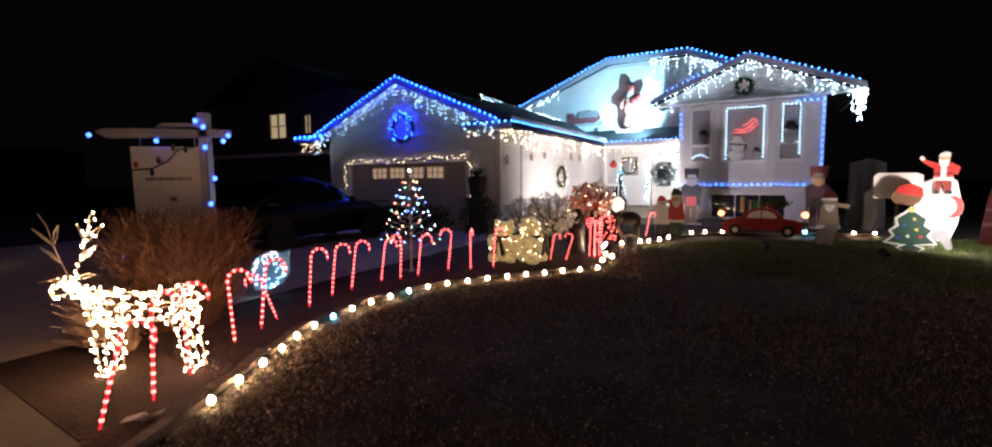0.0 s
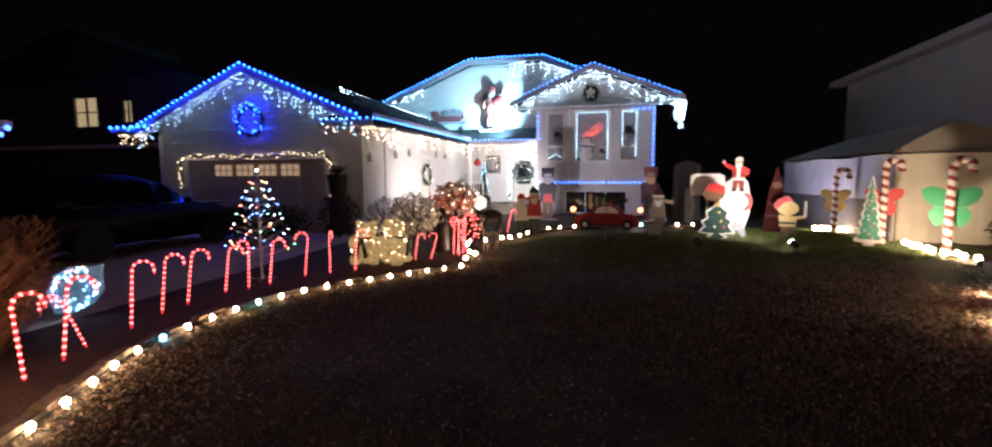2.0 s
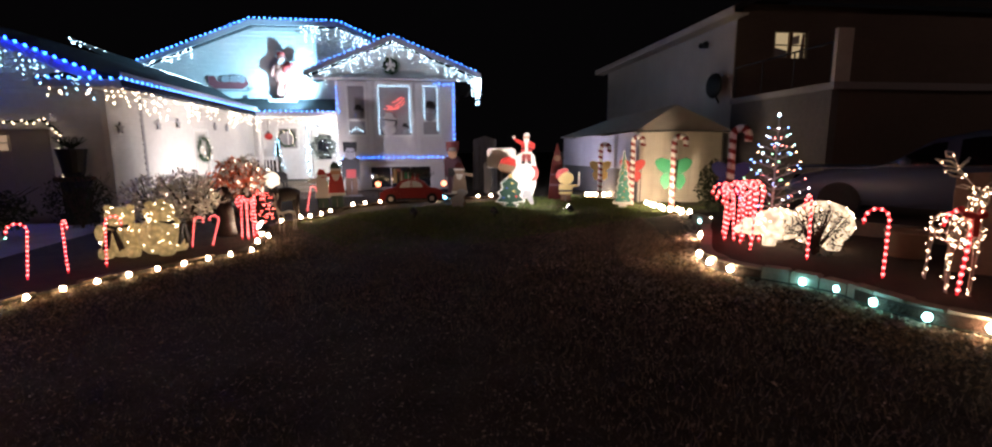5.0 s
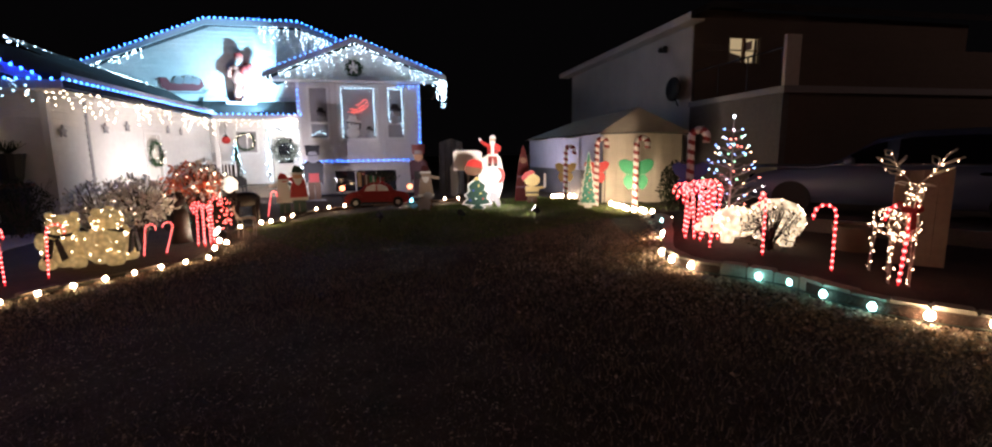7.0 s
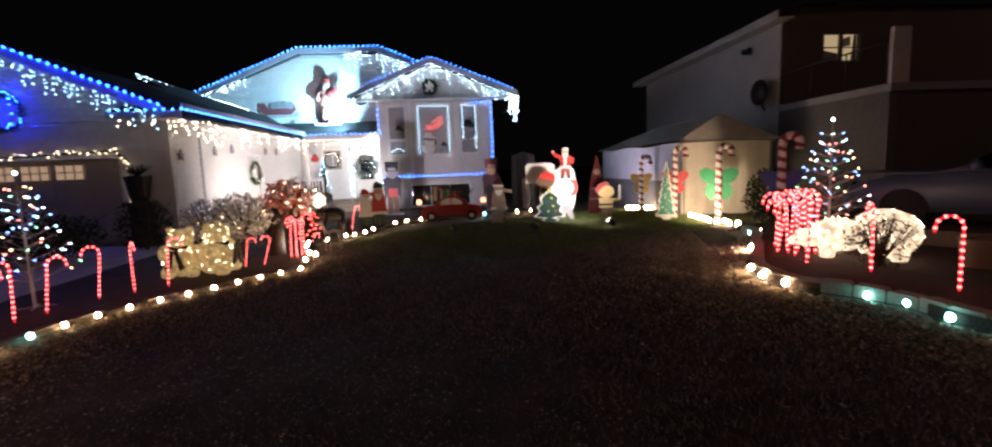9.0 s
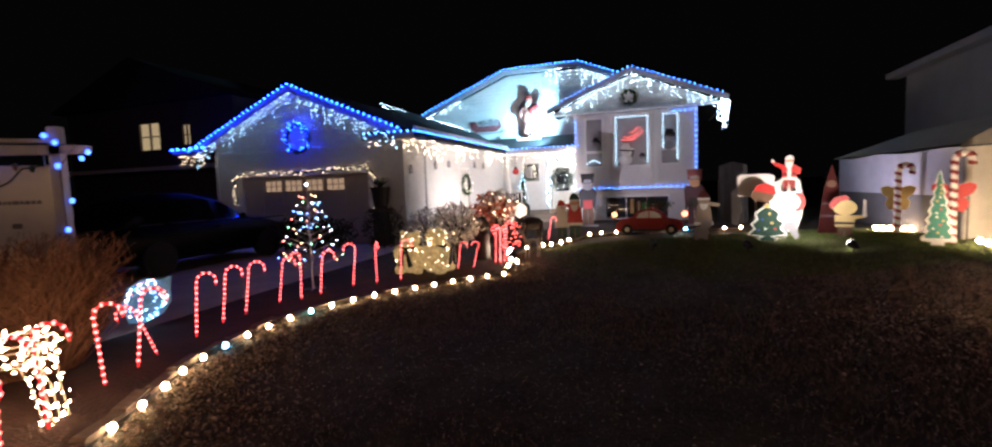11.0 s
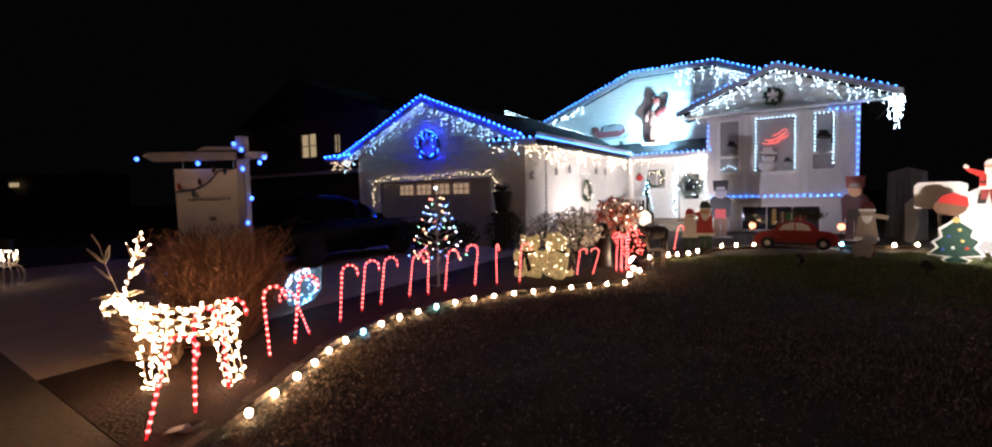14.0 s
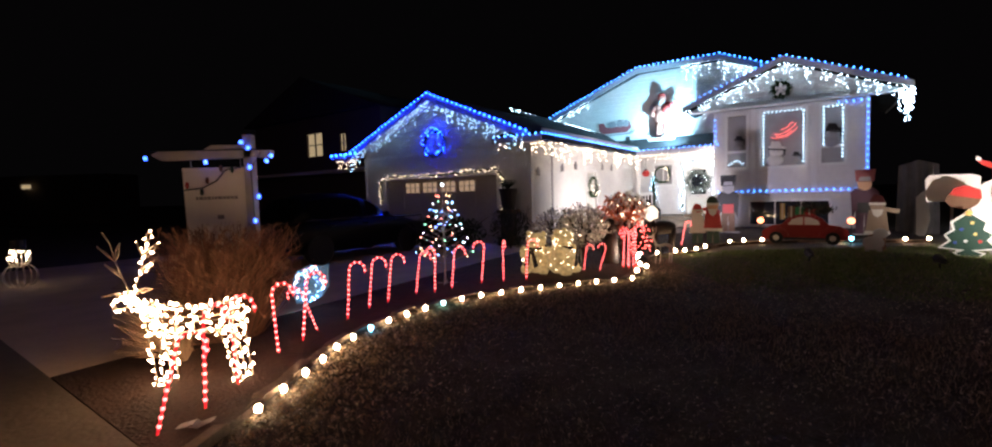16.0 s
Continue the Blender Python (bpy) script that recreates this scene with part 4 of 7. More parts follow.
def wreath(label, c, r, thick, bulb_mat=None, bulb_r=0.02, count=40, turn=0.0, seed=3, bow=None, leaf=None):
    rn = random.Random(seed)
    t = thing("wreath", HOUSE @ Matrix.Translation(c) @ Matrix.Rotation(turn, 4, "Z"), label, "wreath", "wreaths on the house")
    gb = Build()
    for k in range(420):
        a = rn.uniform(0, 6.2832)
        p = Vector((math.cos(a) * r, 0, math.sin(a) * r))
        d = Vector((rn.gauss(0, 1), rn.gauss(0, 0.7), rn.gauss(0, 1))).normalized()
        s = d.cross(Vector((0.3, 1, 0.2))).normalized() * 0.016
        gb.add([p - s, p + s, p + d * thick * rn.uniform(0.7, 1.4)], [(0, 1, 2)], leaf or GREENERY)
    part("greenery", gb, t)
    if bulb_mat:
        lb = Build()
        for k in range(count):
            a, rr = rn.uniform(0, 6.2832), r + rn.uniform(-thick, thick)
            lb.bulb((math.cos(a) * rr, -thick * 0.8, math.sin(a) * rr), bulb_r, bulb_mat)
        tagged(part("bulb_cluster", lb, t), kind="stuff")
    if bow:
        bb = Build()
        r *= 1.3
        for s in (-1, 1):
            bb.slab([(0, 0), (s * r * .55, r * .35), (s * r * .6, -r * .15)][::s], -thick * 1.6, -thick * 1.3, bow)
            bb.slab([(0, 0), (s * r * .25, -r * .85), (s * r * .6, -r * .7)][::-s], -thick * 1.6, -thick * 1.3, bow)
        bb.slab(disc(0, r * 0.1, r * 0.2, r * 0.6, 10), -thick * 1.7, -thick * 1.3, bow)
        part("bow", bb, t)
    return t


garland("dark garland with warm bulbs round the garage door", [(-6.28, -0.08, 1.35), (-6.28, -0.08, 2.1), (-6.1, -0.08, 2.3), (-3.6, -0.08, 2.26), (-1.2, -0.08, 2.34), (-0.95, -0.08, 2.1), (-0.92, -0.08, 0.9)], 0.07, GREENERY, L_GARL, 0.022, 0.11, 11)
garland("lit garland round the front door", [(2.2, 9.4, 0.6), (2.2, 9.4, 2.7), (3.5, 9.4, 2.7), (3.5, 9.4, 0.6)], 0.08, GREENERY, L_ICE, 0.026, 0.11, 12)
wreath("evergreen wreath covered in blue bulbs on the garage gable", (-3.6, -0.12, 3.3), 0.42, 0.13, L_BLUE, 0.022, 34, seed=3)
wreath("dark evergreen wreath with a white bow on the gable", (5.96, 7.56, 4.95), 0.22, 0.18, None, seed=4, bow=P_WHITE)
wreath("large frosted wreath on the front door", (2.85, 9.35, 1.85), 0.4, 0.24, L_ICE, 0.012, 14, seed=5, leaf=FROSTGREEN)
wreath("green wreath on the white side door", (0.08, 4.6, 1.72), 0.36, 0.12, L_WARM, 0.012, 10, turn=math.pi / 2, seed=6)
wreath("small lit wreath framing the porch window", (1.37, 9.38, 2.2), 0.34, 0.08, L_WARM, 0.014, 18, seed=8)
light_string("cool white bulbs framing the middle front window", [(5.4, 7.66, 2.3), (5.4, 7.66, 4.22), (6.66, 7.66, 4.22), (6.66, 7.66, 2.3)],
             along([(5.42, 7.64, 2.35), (5.42, 7.64, 4.2), (6.64, 7.64, 4.2), (6.64, 7.64, 2.35)], 0.125), 0.021, L_PANE)
light_string("cool white bulbs framing the narrow front window", [(7.2, 7.66, 2.9), (7.2, 7.66, 4.22), (7.77, 7.66, 4.22), (7.77, 7.66, 2.4)],
             along([(7.22, 7.64, 2.95), (7.22, 7.64, 4.2), (7.75, 7.64, 4.2), (7.75, 7.64, 2.4)], 0.125), 0.021, L_PANE)
light_string("cool white bulbs on the window ledge", [(4.25, 7.66, 2.35), (4.8, 7.66, 2.35)], along([(4.28, 7.64, 2.4), (4.55, 7.64, 2.55), (4.8, 7.64, 2.4)], 0.11), 0.02, L_PANE)
neon = thing("neon_ornament", HOUSE, "small red neon sleigh shape in the window", "window ornament")
nb = Build()
nb.tube([(5.72, 7.66, 3.42), (5.9, 7.66, 3.38), (6.1, 7.66, 3.45), (6.3, 7.66, 3.6), (6.42, 7.66, 3.72), (6.3, 7.66, 3.78), (6.12, 7.66, 3.6), (5.95, 7.66, 3.55)], 0.011, NEON, 5)
nb.tube([(5.8, 7.66, 3.33), (6.05, 7.66, 3.32), (6.3, 7.66, 3.5)], 0.009, NEON, 5)
nb.tube([(5.62, 7.66, 3.3), (5.85, 7.66, 3.27), (6.12, 7.66, 3.3), (6.4, 7.66, 3.52), (6.46, 7.66, 3.62)], 0.009, NEON, 5)
part("tube", nb, neon)
for x, z, s, coat, lab in ((5.78, 2.42, 1.15, P_WHITE, "white plush snow figure with black hat band behind the window"), (7.44, 2.95, 1.05, P_GREY, "dark grey plush figure with tilted hat behind the window"), (4.6, 2.98, 0.75, P_GREY, "pale plush figure behind the narrow window"), (6.42, 2.36, 0.6, P_GREY, "small dark plush figure on the window ledge")):
    b = Build().ball((0, 0, 0.06), 0.26, coat, 14, 10, (1, 0.4, 0.8)).ball((0.04, 0, 0.36), 0.2, coat, 14, 10, (1.05, 0.4, 0.95))
    b.slab([(-0.2, 0.5), (0.3, 0.44), (0.32, 0.5), (0.2, 0.53), (0.14, 0.7), (-0.1, 0.72), (-0.14, 0.56), (-0.2, 0.55)], -0.09, 0.06, P_BLACK if coat is P_GREY else P_WHITE)
    b.slab([(-0.22, 0.48), (0.32, 0.42), (0.3, 0.2), (0.26, 0.22), (0.26, 0.38), (-0.2, 0.44)], -0.11, -0.088, P_BLACK)
    b.ball((-0.03, -0.09, 0.38), 0.02, P_BLACK, 6, 5).ball((0.1, -0.09, 0.37), 0.02, P_BLACK, 6, 5)
    solid("plush_figure", b, HOUSE @ Matrix.Translation((x, 7.72, z)) @ Matrix.Scale(s * 0.9, 4), lab, "window figure", "figures in the windows")
for k, (v, z) in enumerate(((0.36, 2.2), (2.04, 2.36), (3.1, 2.46), (5.6, 2.5), (6.6, 2.5))):
    pts = [(0.15 * (1 if j % 2 == 0 else 0.42) * math.sin(6.2832 * j / 10), 0.15 * (1 if j % 2 == 0 else 0.42) * math.cos(6.2832 * j / 10)) for j in range(10)]
    solid("star_ornament", Build().slab(pts, -0.02, 0.02, P_GREY), HOUSE @ Matrix.Translation((0.06, v, z)) @ Matrix.Rotation(math.pi / 2, 4, "Z"), "grey metal star hung on the siding", "star", "stars on the side wall")


# ---- neighbouring houses ----
NB = Matrix.Translation((16.33, 7.68, 0)) @ pose(0, 0, 0, 0, 0, -30.06)
nbh = thing("neighbour_house", NB, "two-storey house in the dark with one lit window", "house")
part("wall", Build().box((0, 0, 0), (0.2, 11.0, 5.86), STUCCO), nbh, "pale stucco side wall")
part("wall", Build().box((0, -4.0, 0), (0.2, -0.004, 3.08), STUCCODIM), nbh, "garage side wall, stucco darkened for shade")
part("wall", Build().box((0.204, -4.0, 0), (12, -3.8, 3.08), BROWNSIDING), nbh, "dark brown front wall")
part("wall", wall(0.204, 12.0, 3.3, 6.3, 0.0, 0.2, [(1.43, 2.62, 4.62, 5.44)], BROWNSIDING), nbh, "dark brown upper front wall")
part("corner_trim", Build().box((0.03, -0.03, 3.3), (0.203, -0.004, 5.9), BROWNSIDING), nbh)
part("balcony_floor", Build().box((-0.06, -4.1, 3.084), (12, -0.004, 3.26), P_GREY), nbh, "grey deck edge over the garage")
part("balcony_panel", Build().box((-0.02, -4.05, 3.264), (0.42, -3.95, 4.55), STUCCO), nbh, "pale corner panel of the deck")
part("balcony_panel", Build().box((0.424, -4.04, 3.264), (12, -3.96, 4.3), BROWNSIDING), nbh)
balc = part("balcony_railing", Build().box((0.0, -3.94, 4.22), (0.04, -0.04, 4.26), STEELDARK), nbh)
for k in range(4):
    part("post", Build().box((0.0, -3.9 + k * 1.25, 3.264), (0.03, -3.87 + k * 1.25, 4.218), STEELDARK), balc)
nw = part("window", Build().box((1.43, 0.1, 4.62), (2.62, 0.12, 5.44), ROOM), nbh, "window lit warm yellow from inside")
part("window_frame", Build().box((1.38, -0.02, 4.57), (1.43, 0.1, 5.49), WOODGREY).box((2.62, -0.02, 4.57), (2.67, 0.1, 5.49), WOODGREY).box((1.98, 0.0, 4.62), (2.08, 0.095, 5.44), P_BROWN).box((1.43, 0.02, 5.02), (2.62, 0.08, 5.05), P_BROWN), nw)
part("curtain", Build().slab([(1.44, 4.63), (1.97, 4.63), (1.97, 4.86), (1.44, 4.98)], 0.085, 0.095, CURTAIN), nw)
part("curtain", Build().slab([(2.42, 4.63), (2.6, 4.63), (2.6, 5.43), (2.5, 5.43), (2.47, 5.0)], 0.085, 0.095, CURTAIN), nw)
part("picture", Build().slab([(2.1, 5.06), (2.4, 5.1), (2.4, 5.4), (2.1, 5.3)], 0.088, 0.096, P_WHITE), nw)
part("roof", Build().add([(-0.5, -0.6, 6.0), (-0.5, 11.6, 6.0), (6.0, 11.6, 8.0), (6.0, 4.5, 8.0), (12.4, -0.6, 6.5), (0.3, -0.6, 6.42), (-0.5, -0.6, 5.85), (-0.5, 11.6, 5.85), (12.4, -0.6, 6.3), (0.3, -0.6, 6.2)],
                         [(0, 5, 3, 2, 1), (5, 4, 3), (0, 1, 7, 6), (0, 6, 9, 5), (5, 9, 8, 4)], SHINGLE), nbh)
part("soffit", Build().box((-0.5, -0.6, 5.78), (-0.004, 11.6, 5.83), STUCCO), nbh)
part("fascia", Build().box((-0.53, -0.6, 5.79), (-0.504, 11.6, 6.02), STUCCO), nbh, "pale eave board")
part("wall_lamp", Build().box((-0.18, 1.5, 5.2), (-0.002, 1.6, 5.3), P_BLACK).ball((-0.16, 1.42, 5.32), 0.1, P_BLACK).ball((-0.16, 1.72, 5.32), 0.1, P_BLACK), nbh, "twin dark spotlights")
part("satellite_dish", Build().ball((-0.35, 0.5, 3.75), 0.42, P_BLACK, 14, 8, (0.35, 1, 1)).tube([(-0.3, 0.5, 3.5), (-0.002, 0.7, 3.2)], 0.03, P_BLACK), nbh)

LB = Matrix.Translation((-9.5, 22.0, 0)) @ pose(0, 0, 0, 0, 0, -30.06)
lbh = thing("neighbour_house", LB, "dark house beyond the garage with two lit windows", "house")
part("wall", wall(-6, 3.5, 0, 5.6, 0, 0.2, [(-1.5, -0.32, 3.64, 4.74), (0.97, 1.39, 3.75, 4.55)], STUCCODARK), lbh)
for x0, x1, z0, z1 in ((-1.5, -0.32, 3.64, 4.74), (0.97, 1.39, 3.75, 4.55)):
    w = part("window", Build().box((x0, 0.1, z0), (x1, 0.12, z1), ROOM), lbh, "lit window with pale frame")
    xm = (x0 + x1) / 2
    part("window_frame", Build().box((xm - 0.03, 0.03, z0), (xm + 0.03, 0.09, z1), WOODGREY).box((x0, 0.04, (z0 + z1) / 2 - 0.02), (x1, 0.085, (z0 + z1) / 2 + 0.02), WOODGREY), w)
part("wall", Build().box((-6, -0.5, 2.75), (3.5, -0.004, 2.9), STUCCO), lbh)
part("roof", Build().slab([(-6.5, 5.5), (3.9, 5.5), (-1.2, 7.4)], -0.4, 8, SHINGLE), lbh)
part("wall", Build().box((3.504, 0.0, 0), (3.7, 7.5, 5.5), STUCCODARK), lbh)

# ---- fabric shelter ----
SH = Matrix.Translation((12.55, 8.55, 0)) @ pose(0, 0, 0, 0, 0, -38)
shel = thing("fabric_shelter", SH, "pale fabric garden shelter with peaked roof", "shelter")
cloth = Build()
NX = 22


def fold(k, s=1.0):
    return 0.012 * math.sin(k * 1.9) * s + 0.012 * math.sin(k * 0.7)


front = [(k * 2.5 / NX, fold(k)) for k in range(NX + 1)]
cloth.add([(x, y, 0.0 + 0.05 * math.sin(x * 7)) for x, y in front] + [(x, y * 0.3, 2.25) for x, y in front],
          [(k, k + 1, NX + 2 + k, NX + 1 + k) for k in range(NX)], TARP)
part("front_curtain", cloth, shel, "creamy hanging fabric wall")
sidec = Build()
rows_ = [(-0.004 + fold(k, 0.8) - 0.208 * 6.5 * k / 30, 0.978 * 6.5 * k / 30) for k in range(31)]
sidec.add([(x, y, 1.0) for x, y in rows_] + [(x, y, 2.13 + 0.03 * math.sin(2.1 * y)) for x, y in rows_], [(k, k + 1, 32 + k, 31 + k) for k in range(30)], TARPBLUE)
part("side_curtain", sidec, shel, "fabric side wall tinted blue for cool light")
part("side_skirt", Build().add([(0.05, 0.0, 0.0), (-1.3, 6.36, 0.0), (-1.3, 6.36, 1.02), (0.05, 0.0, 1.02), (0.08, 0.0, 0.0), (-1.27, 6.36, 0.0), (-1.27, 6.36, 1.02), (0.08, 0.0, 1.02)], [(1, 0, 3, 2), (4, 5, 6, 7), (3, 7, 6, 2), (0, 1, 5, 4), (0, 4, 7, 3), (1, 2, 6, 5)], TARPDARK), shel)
part("roof", Build().add([(-0.15, -0.15, 2.2), (2.65, -0.15, 2.2), (1.2, 0.32, 2.98), (0.5, 5.4, 2.9), (-1.52, 6.5, 2.15), (2.65, 6.5, 2.2), (-0.15, -0.15, 2.1), (2.65, -0.15, 2.1)],
                         [(0, 1, 2), (0, 2, 3, 4), (1, 5, 3, 2), (5, 4, 3), (0, 6, 7, 1)], TARP), shel, "peaked fabric roof")
part("valance", Build().tube([(-0.15, -0.17, 2.14), (0.6, -0.18, 2.16), (1.25, -0.19, 2.17), (2.0, -0.18, 2.15), (2.65, -0.17, 2.13)], 0.022, TARPDARK, 6), shel, "dark seam along the eave")
# Shade on the right of the pale cloth, put into a dark colour.
part("shaded_right_side", Build().box((2.51, 0.0, 0.0), (2.55, 6.0, 2.2), TARPDARK), shel)
for x, y in ((0, 0), (2.5, 0), (-1.3, 6.3), (2.5, 6.4)):
    part("pole", Build().tube([(x, y + 0.06, 0), (x, y + 0.06, 2.2)], 0.025, STEEL), shel)


# ---- vehicles ----
def car(name, m, label, paint, length=4.6, width=1.85, height=1.68):
    """A rounded car body lofted along its length; it faces +x."""
    t = thing(name, m, label, "car")
    L, W, H = length / 2, width / 2, height
    belt, n = 0.62 * H, 30

    def curve(x, knots):
        for (x0, z0), (x1, z1) in zip(knots, knots[1:]):
            if x <= x1:
                k = max(0.0, (x - x0) / (x1 - x0))
                return lerp(z0, z1, k * k * (3 - 2 * k))
        return knots[-1][1]

    body, cabin = Build(), Build()
    bv, cv = [], []
    for k in range(n + 1):
        x = -1 + 2 * k / n
        w = W * (1 - 0.16 * max(0.0, abs(x) - 0.7) ** 1.4 / 0.186)
        top = curve(x, [(-1, belt * 0.86), (-0.85, belt), (0.3, belt), (0.6, belt * 0.93), (0.9, belt * 0.8), (1, belt * 0.6)])
        low = H * (0.16 + 0.08 * max(0.0, abs(x) - 0.85) / 0.15)
        half = [(w * 0.86, low), (w * 0.97, low + 0.1 * H), (w, top * 0.72), (w * 0.97, top * 0.92), (w * 0.86, top), (w * 0.4, top + 0.02)]
        bv += [(x * L, y, z) for y, z in half] + [(x * L, -y, z) for y, z in half[::-1]]
        roof = curve(x, [(-0.9, belt), (-0.72, H * 0.93), (-0.4, H), (-0.1, H * 0.99), (0.08, H * 0.93), (0.42, belt)])
        g = max(0.0, roof - belt)
        arch = [(w * 0.9, belt - 0.03), (w * (0.9 - 0.3 * g), belt + g * 0.5), (w * (0.86 - 0.45 * g), belt + g * 0.88), (w * 0.3, belt + g)]
        cv += [(x * L, y, z - (0.04 if g == 0 else 0)) for y, z in arch] + [(x * L, -y, z - (0.04 if g == 0 else 0)) for y, z in arch[::-1]]
    for b_, vs, m_ in ((body, bv, 12), (cabin, cv, 8)):
        b_.add(vs, [(k * m_ + j, k * m_ + (j + 1) % m_, (k + 1) * m_ + (j + 1) % m_, (k + 1) * m_ + j) for k in range(n) for j in range(m_)] + [tuple(range(m_ - 1, -1, -1)), tuple(range(n * m_, (n + 1) * m_))], paint)
    part("body", body, t, smooth=True)
    part("cabin", cabin, t, smooth=True)
    for s in (-1, 1):
        for x0, x1 in ((-0.7, -0.34), (-0.31, 0.02), (0.04, 0.28)):
            gl = Build()
            k0, k1 = [max(0, round((q + 1) * n / 2)) for q in (x0, x1)]
            for k in range(k0, k1):
                quad = [Vector(cv[k * 8 + (0 if s > 0 else 7)]), Vector(cv[(k + 1) * 8 + (0 if s > 0 else 7)]), Vector(cv[(k + 1) * 8 + (2 if s > 0 else 5)]), Vector(cv[k * 8 + (2 if s > 0 else 5)])]
                mid = [quad[0].lerp(quad[3], 0.08), quad[1].lerp(quad[2], 0.08), quad[1].lerp(quad[2], 0.9), quad[0].lerp(quad[3], 0.9)]
                gl.add([p + Vector((0, s * 0.035, 0.01)) for p in mid], [(0, 1, 2, 3) if s < 0 else (3, 2, 1, 0)], CARGLASS)
            part("side_window", gl, t)
        part("window_trim", Build().tube([(x * L, s * (W * 0.94), belt + 0.012) for x in (-0.74, -0.4, 0.0, 0.36)], 0.012, CHROME, 5), t, "thin bright trim below the windows")
        part("mirror", Build().ball((L * 0.26, s * (W + 0.07), belt + 0.06), 0.1, paint, 10, 7, (0.8, 1, 0.75)), t, smooth=True)
        part("headlight", Build().ball((L * 0.93, s * W * 0.68, belt * 0.72), 0.12, CARGLASS, 10, 7, (0.6, 1, 0.6)), t, smooth=True)
        for x in (-0.45, -0.02):
            part("door_handle", Build().ball((L * x, s * (W * 0.985), belt * 0.86), 0.11, CARGLASS, 10, 7, (1, 0.22, 0.28)), t, smooth=True)
        for x in (-L * 0.6, L * 0.62):
            r = 0.21 * H
            w = part("wheel", Build().tube([(x, s * (W - 0.2), r), (x, s * (W - 0.02), r), (x, s * (W + 0.005), r)], r, TYRE, 20), t)
            part("rim", Build().tube([(x, s * (W + 0.006), r), (x, s * (W + 0.018), r)], r * 0.62, TYRE, 14), w)
    return t


car("parked_car", HOUSE @ Matrix.Translation((-3.4, -4.1, 0.04)) @ Matrix.Rotation(math.pi / 2, 4, "Z"), "black sport utility vehicle parked on the dark driveway", CARBLACK)
sheet("driveway", [(9.75, 4.3), (9.75, -4.5), (18.0, -4.5), (18.0, 4.3)][::-1], 0.4, CONCRETE, "raised concrete driveway of the neighbouring house", "driveway", 0.3)
car("parked_car", Matrix.Translation((10.98, 1.25, 0.4)) @ Matrix.Rotation(math.pi / 2 + 0.06, 4, "Z"), "dark silver blue car parked beyond the raised bed", CARSILVER, 4.7, 1.85, 1.5)


# ---- lit candy canes ----
def make_cane(height, lean=0.0, hook=0.095, r=0.0085):
    t = thing("candy_cane_light", Matrix.Identity(4), "red lit candy cane stake in the garden bed", "candy cane", "lit candy canes")
    path = [Vector((0, 0, -0.02)), Vector((0, 0, height * 0.5)), Vector((0, 0, height - hook))]
    for k in range(1, 9):
        a = math.pi * k / 8
        path.append(Vector((hook * (1 - math.cos(a)), 0, height - hook + hook * math.sin(a))))
    path.append(path[-1] - Vector((0, 0, 0.05)))
    part("tube", Build().tube(path, r, ROPE_RED, 8), t)
    bulbs(t, along(path, 0.062, 0.1), 0.014, L_PINK)
    return t


CANE = make_cane(0.74)
CANE.matrix_world = Matrix.Translation((-2.60, 4.51, 0)) @ pose(0, 0, 0, 0, -3, 25)


def cane(x, y, turn=25.0, lean=0.0, s=1.0, fore=0.0):
    copy_thing(CANE, Matrix.Translation((x, y, 0.03)) @ pose(0, 0, 0, fore, lean, turn) @ Matrix.Scale(s, 4))


for x, y, turn, lean, s in ((-2.55, 4.91, 30, 6, 1.02), (-2.53, 5.25, 200, 18, 0.8), (-2.39, 5.78, 15, 4, 1.0), (-2.3, 6.32, 20, 6, 0.98), (-2.15, 6.69, 10, 7, 0.98), (-1.86, 7.23, 15, 7, 0.92),
                            (-1.59, 7.36, 150, -3, 0.97), (-1.36, 7.6, 20, 6, 0.95), (-0.92, 8.07, 185, -6, 0.98), (-0.54, 8.16, 80, 1, 0.96), (-0.15, 8.27, 20, 4, 0.98), (0.49, 9, 80, 0, 0.75),
                            (0.94, 9.06, 10, 8, 0.72), (1.23, 9.05, 170, -16, 0.72), (3.92, 12.75, 15, 12, 0.95), (-2.56, 2.9, 10, 15, 1.0), (-2.5, 3.29, 80, 3, 1.04), (-2.53, 3.74, 12, -3, 1.02),
                            (6.72, 1.25, 125, 0, 1.24), (7.1, 2.13, 35, 0, 1.3), (6.5, 0.62, 60, -4, 1.3)):
    cane(x, y, turn, lean, s)
for x, y, turn, lean, s in ((1.75, 9.4, 20, 3, 1.0), (1.86, 9.5, 140, -3, 1.05), (1.95, 9.42, 60, 2, 1.0), (1.84, 9.3, 220, 0, 1.02), (2.05, 9.62, 20, -2, 1.1),
                            (8.1, 3.75, 140, -4, 1.35), (8.3, 3.6, 160, -3, 1.4), (8.0, 3.5, 120, 3, 1.3), (7.9, 3.3, 150, 5, 1.42), (7.75, 3.1, 60, 2, 1.4), (7.2, 2.9, 90, -3, 1.5), (8.25, 3.3, 150, 0, 1.45), (7.95, 3.62, 40, 2, 1.38), (7.7, 3.35, 170, 7, 1.3), (7.62, 3.5, 110, -8, 1.25), (7.85, 3.05, 20, 9, 1.36), (8.15, 3.45, 75, -7, 1.4), (7.55, 3.2, 220, 5, 1.28), (8.05, 3.25, 250, -5, 1.42)):
    cane(x, y, turn, lean, s)


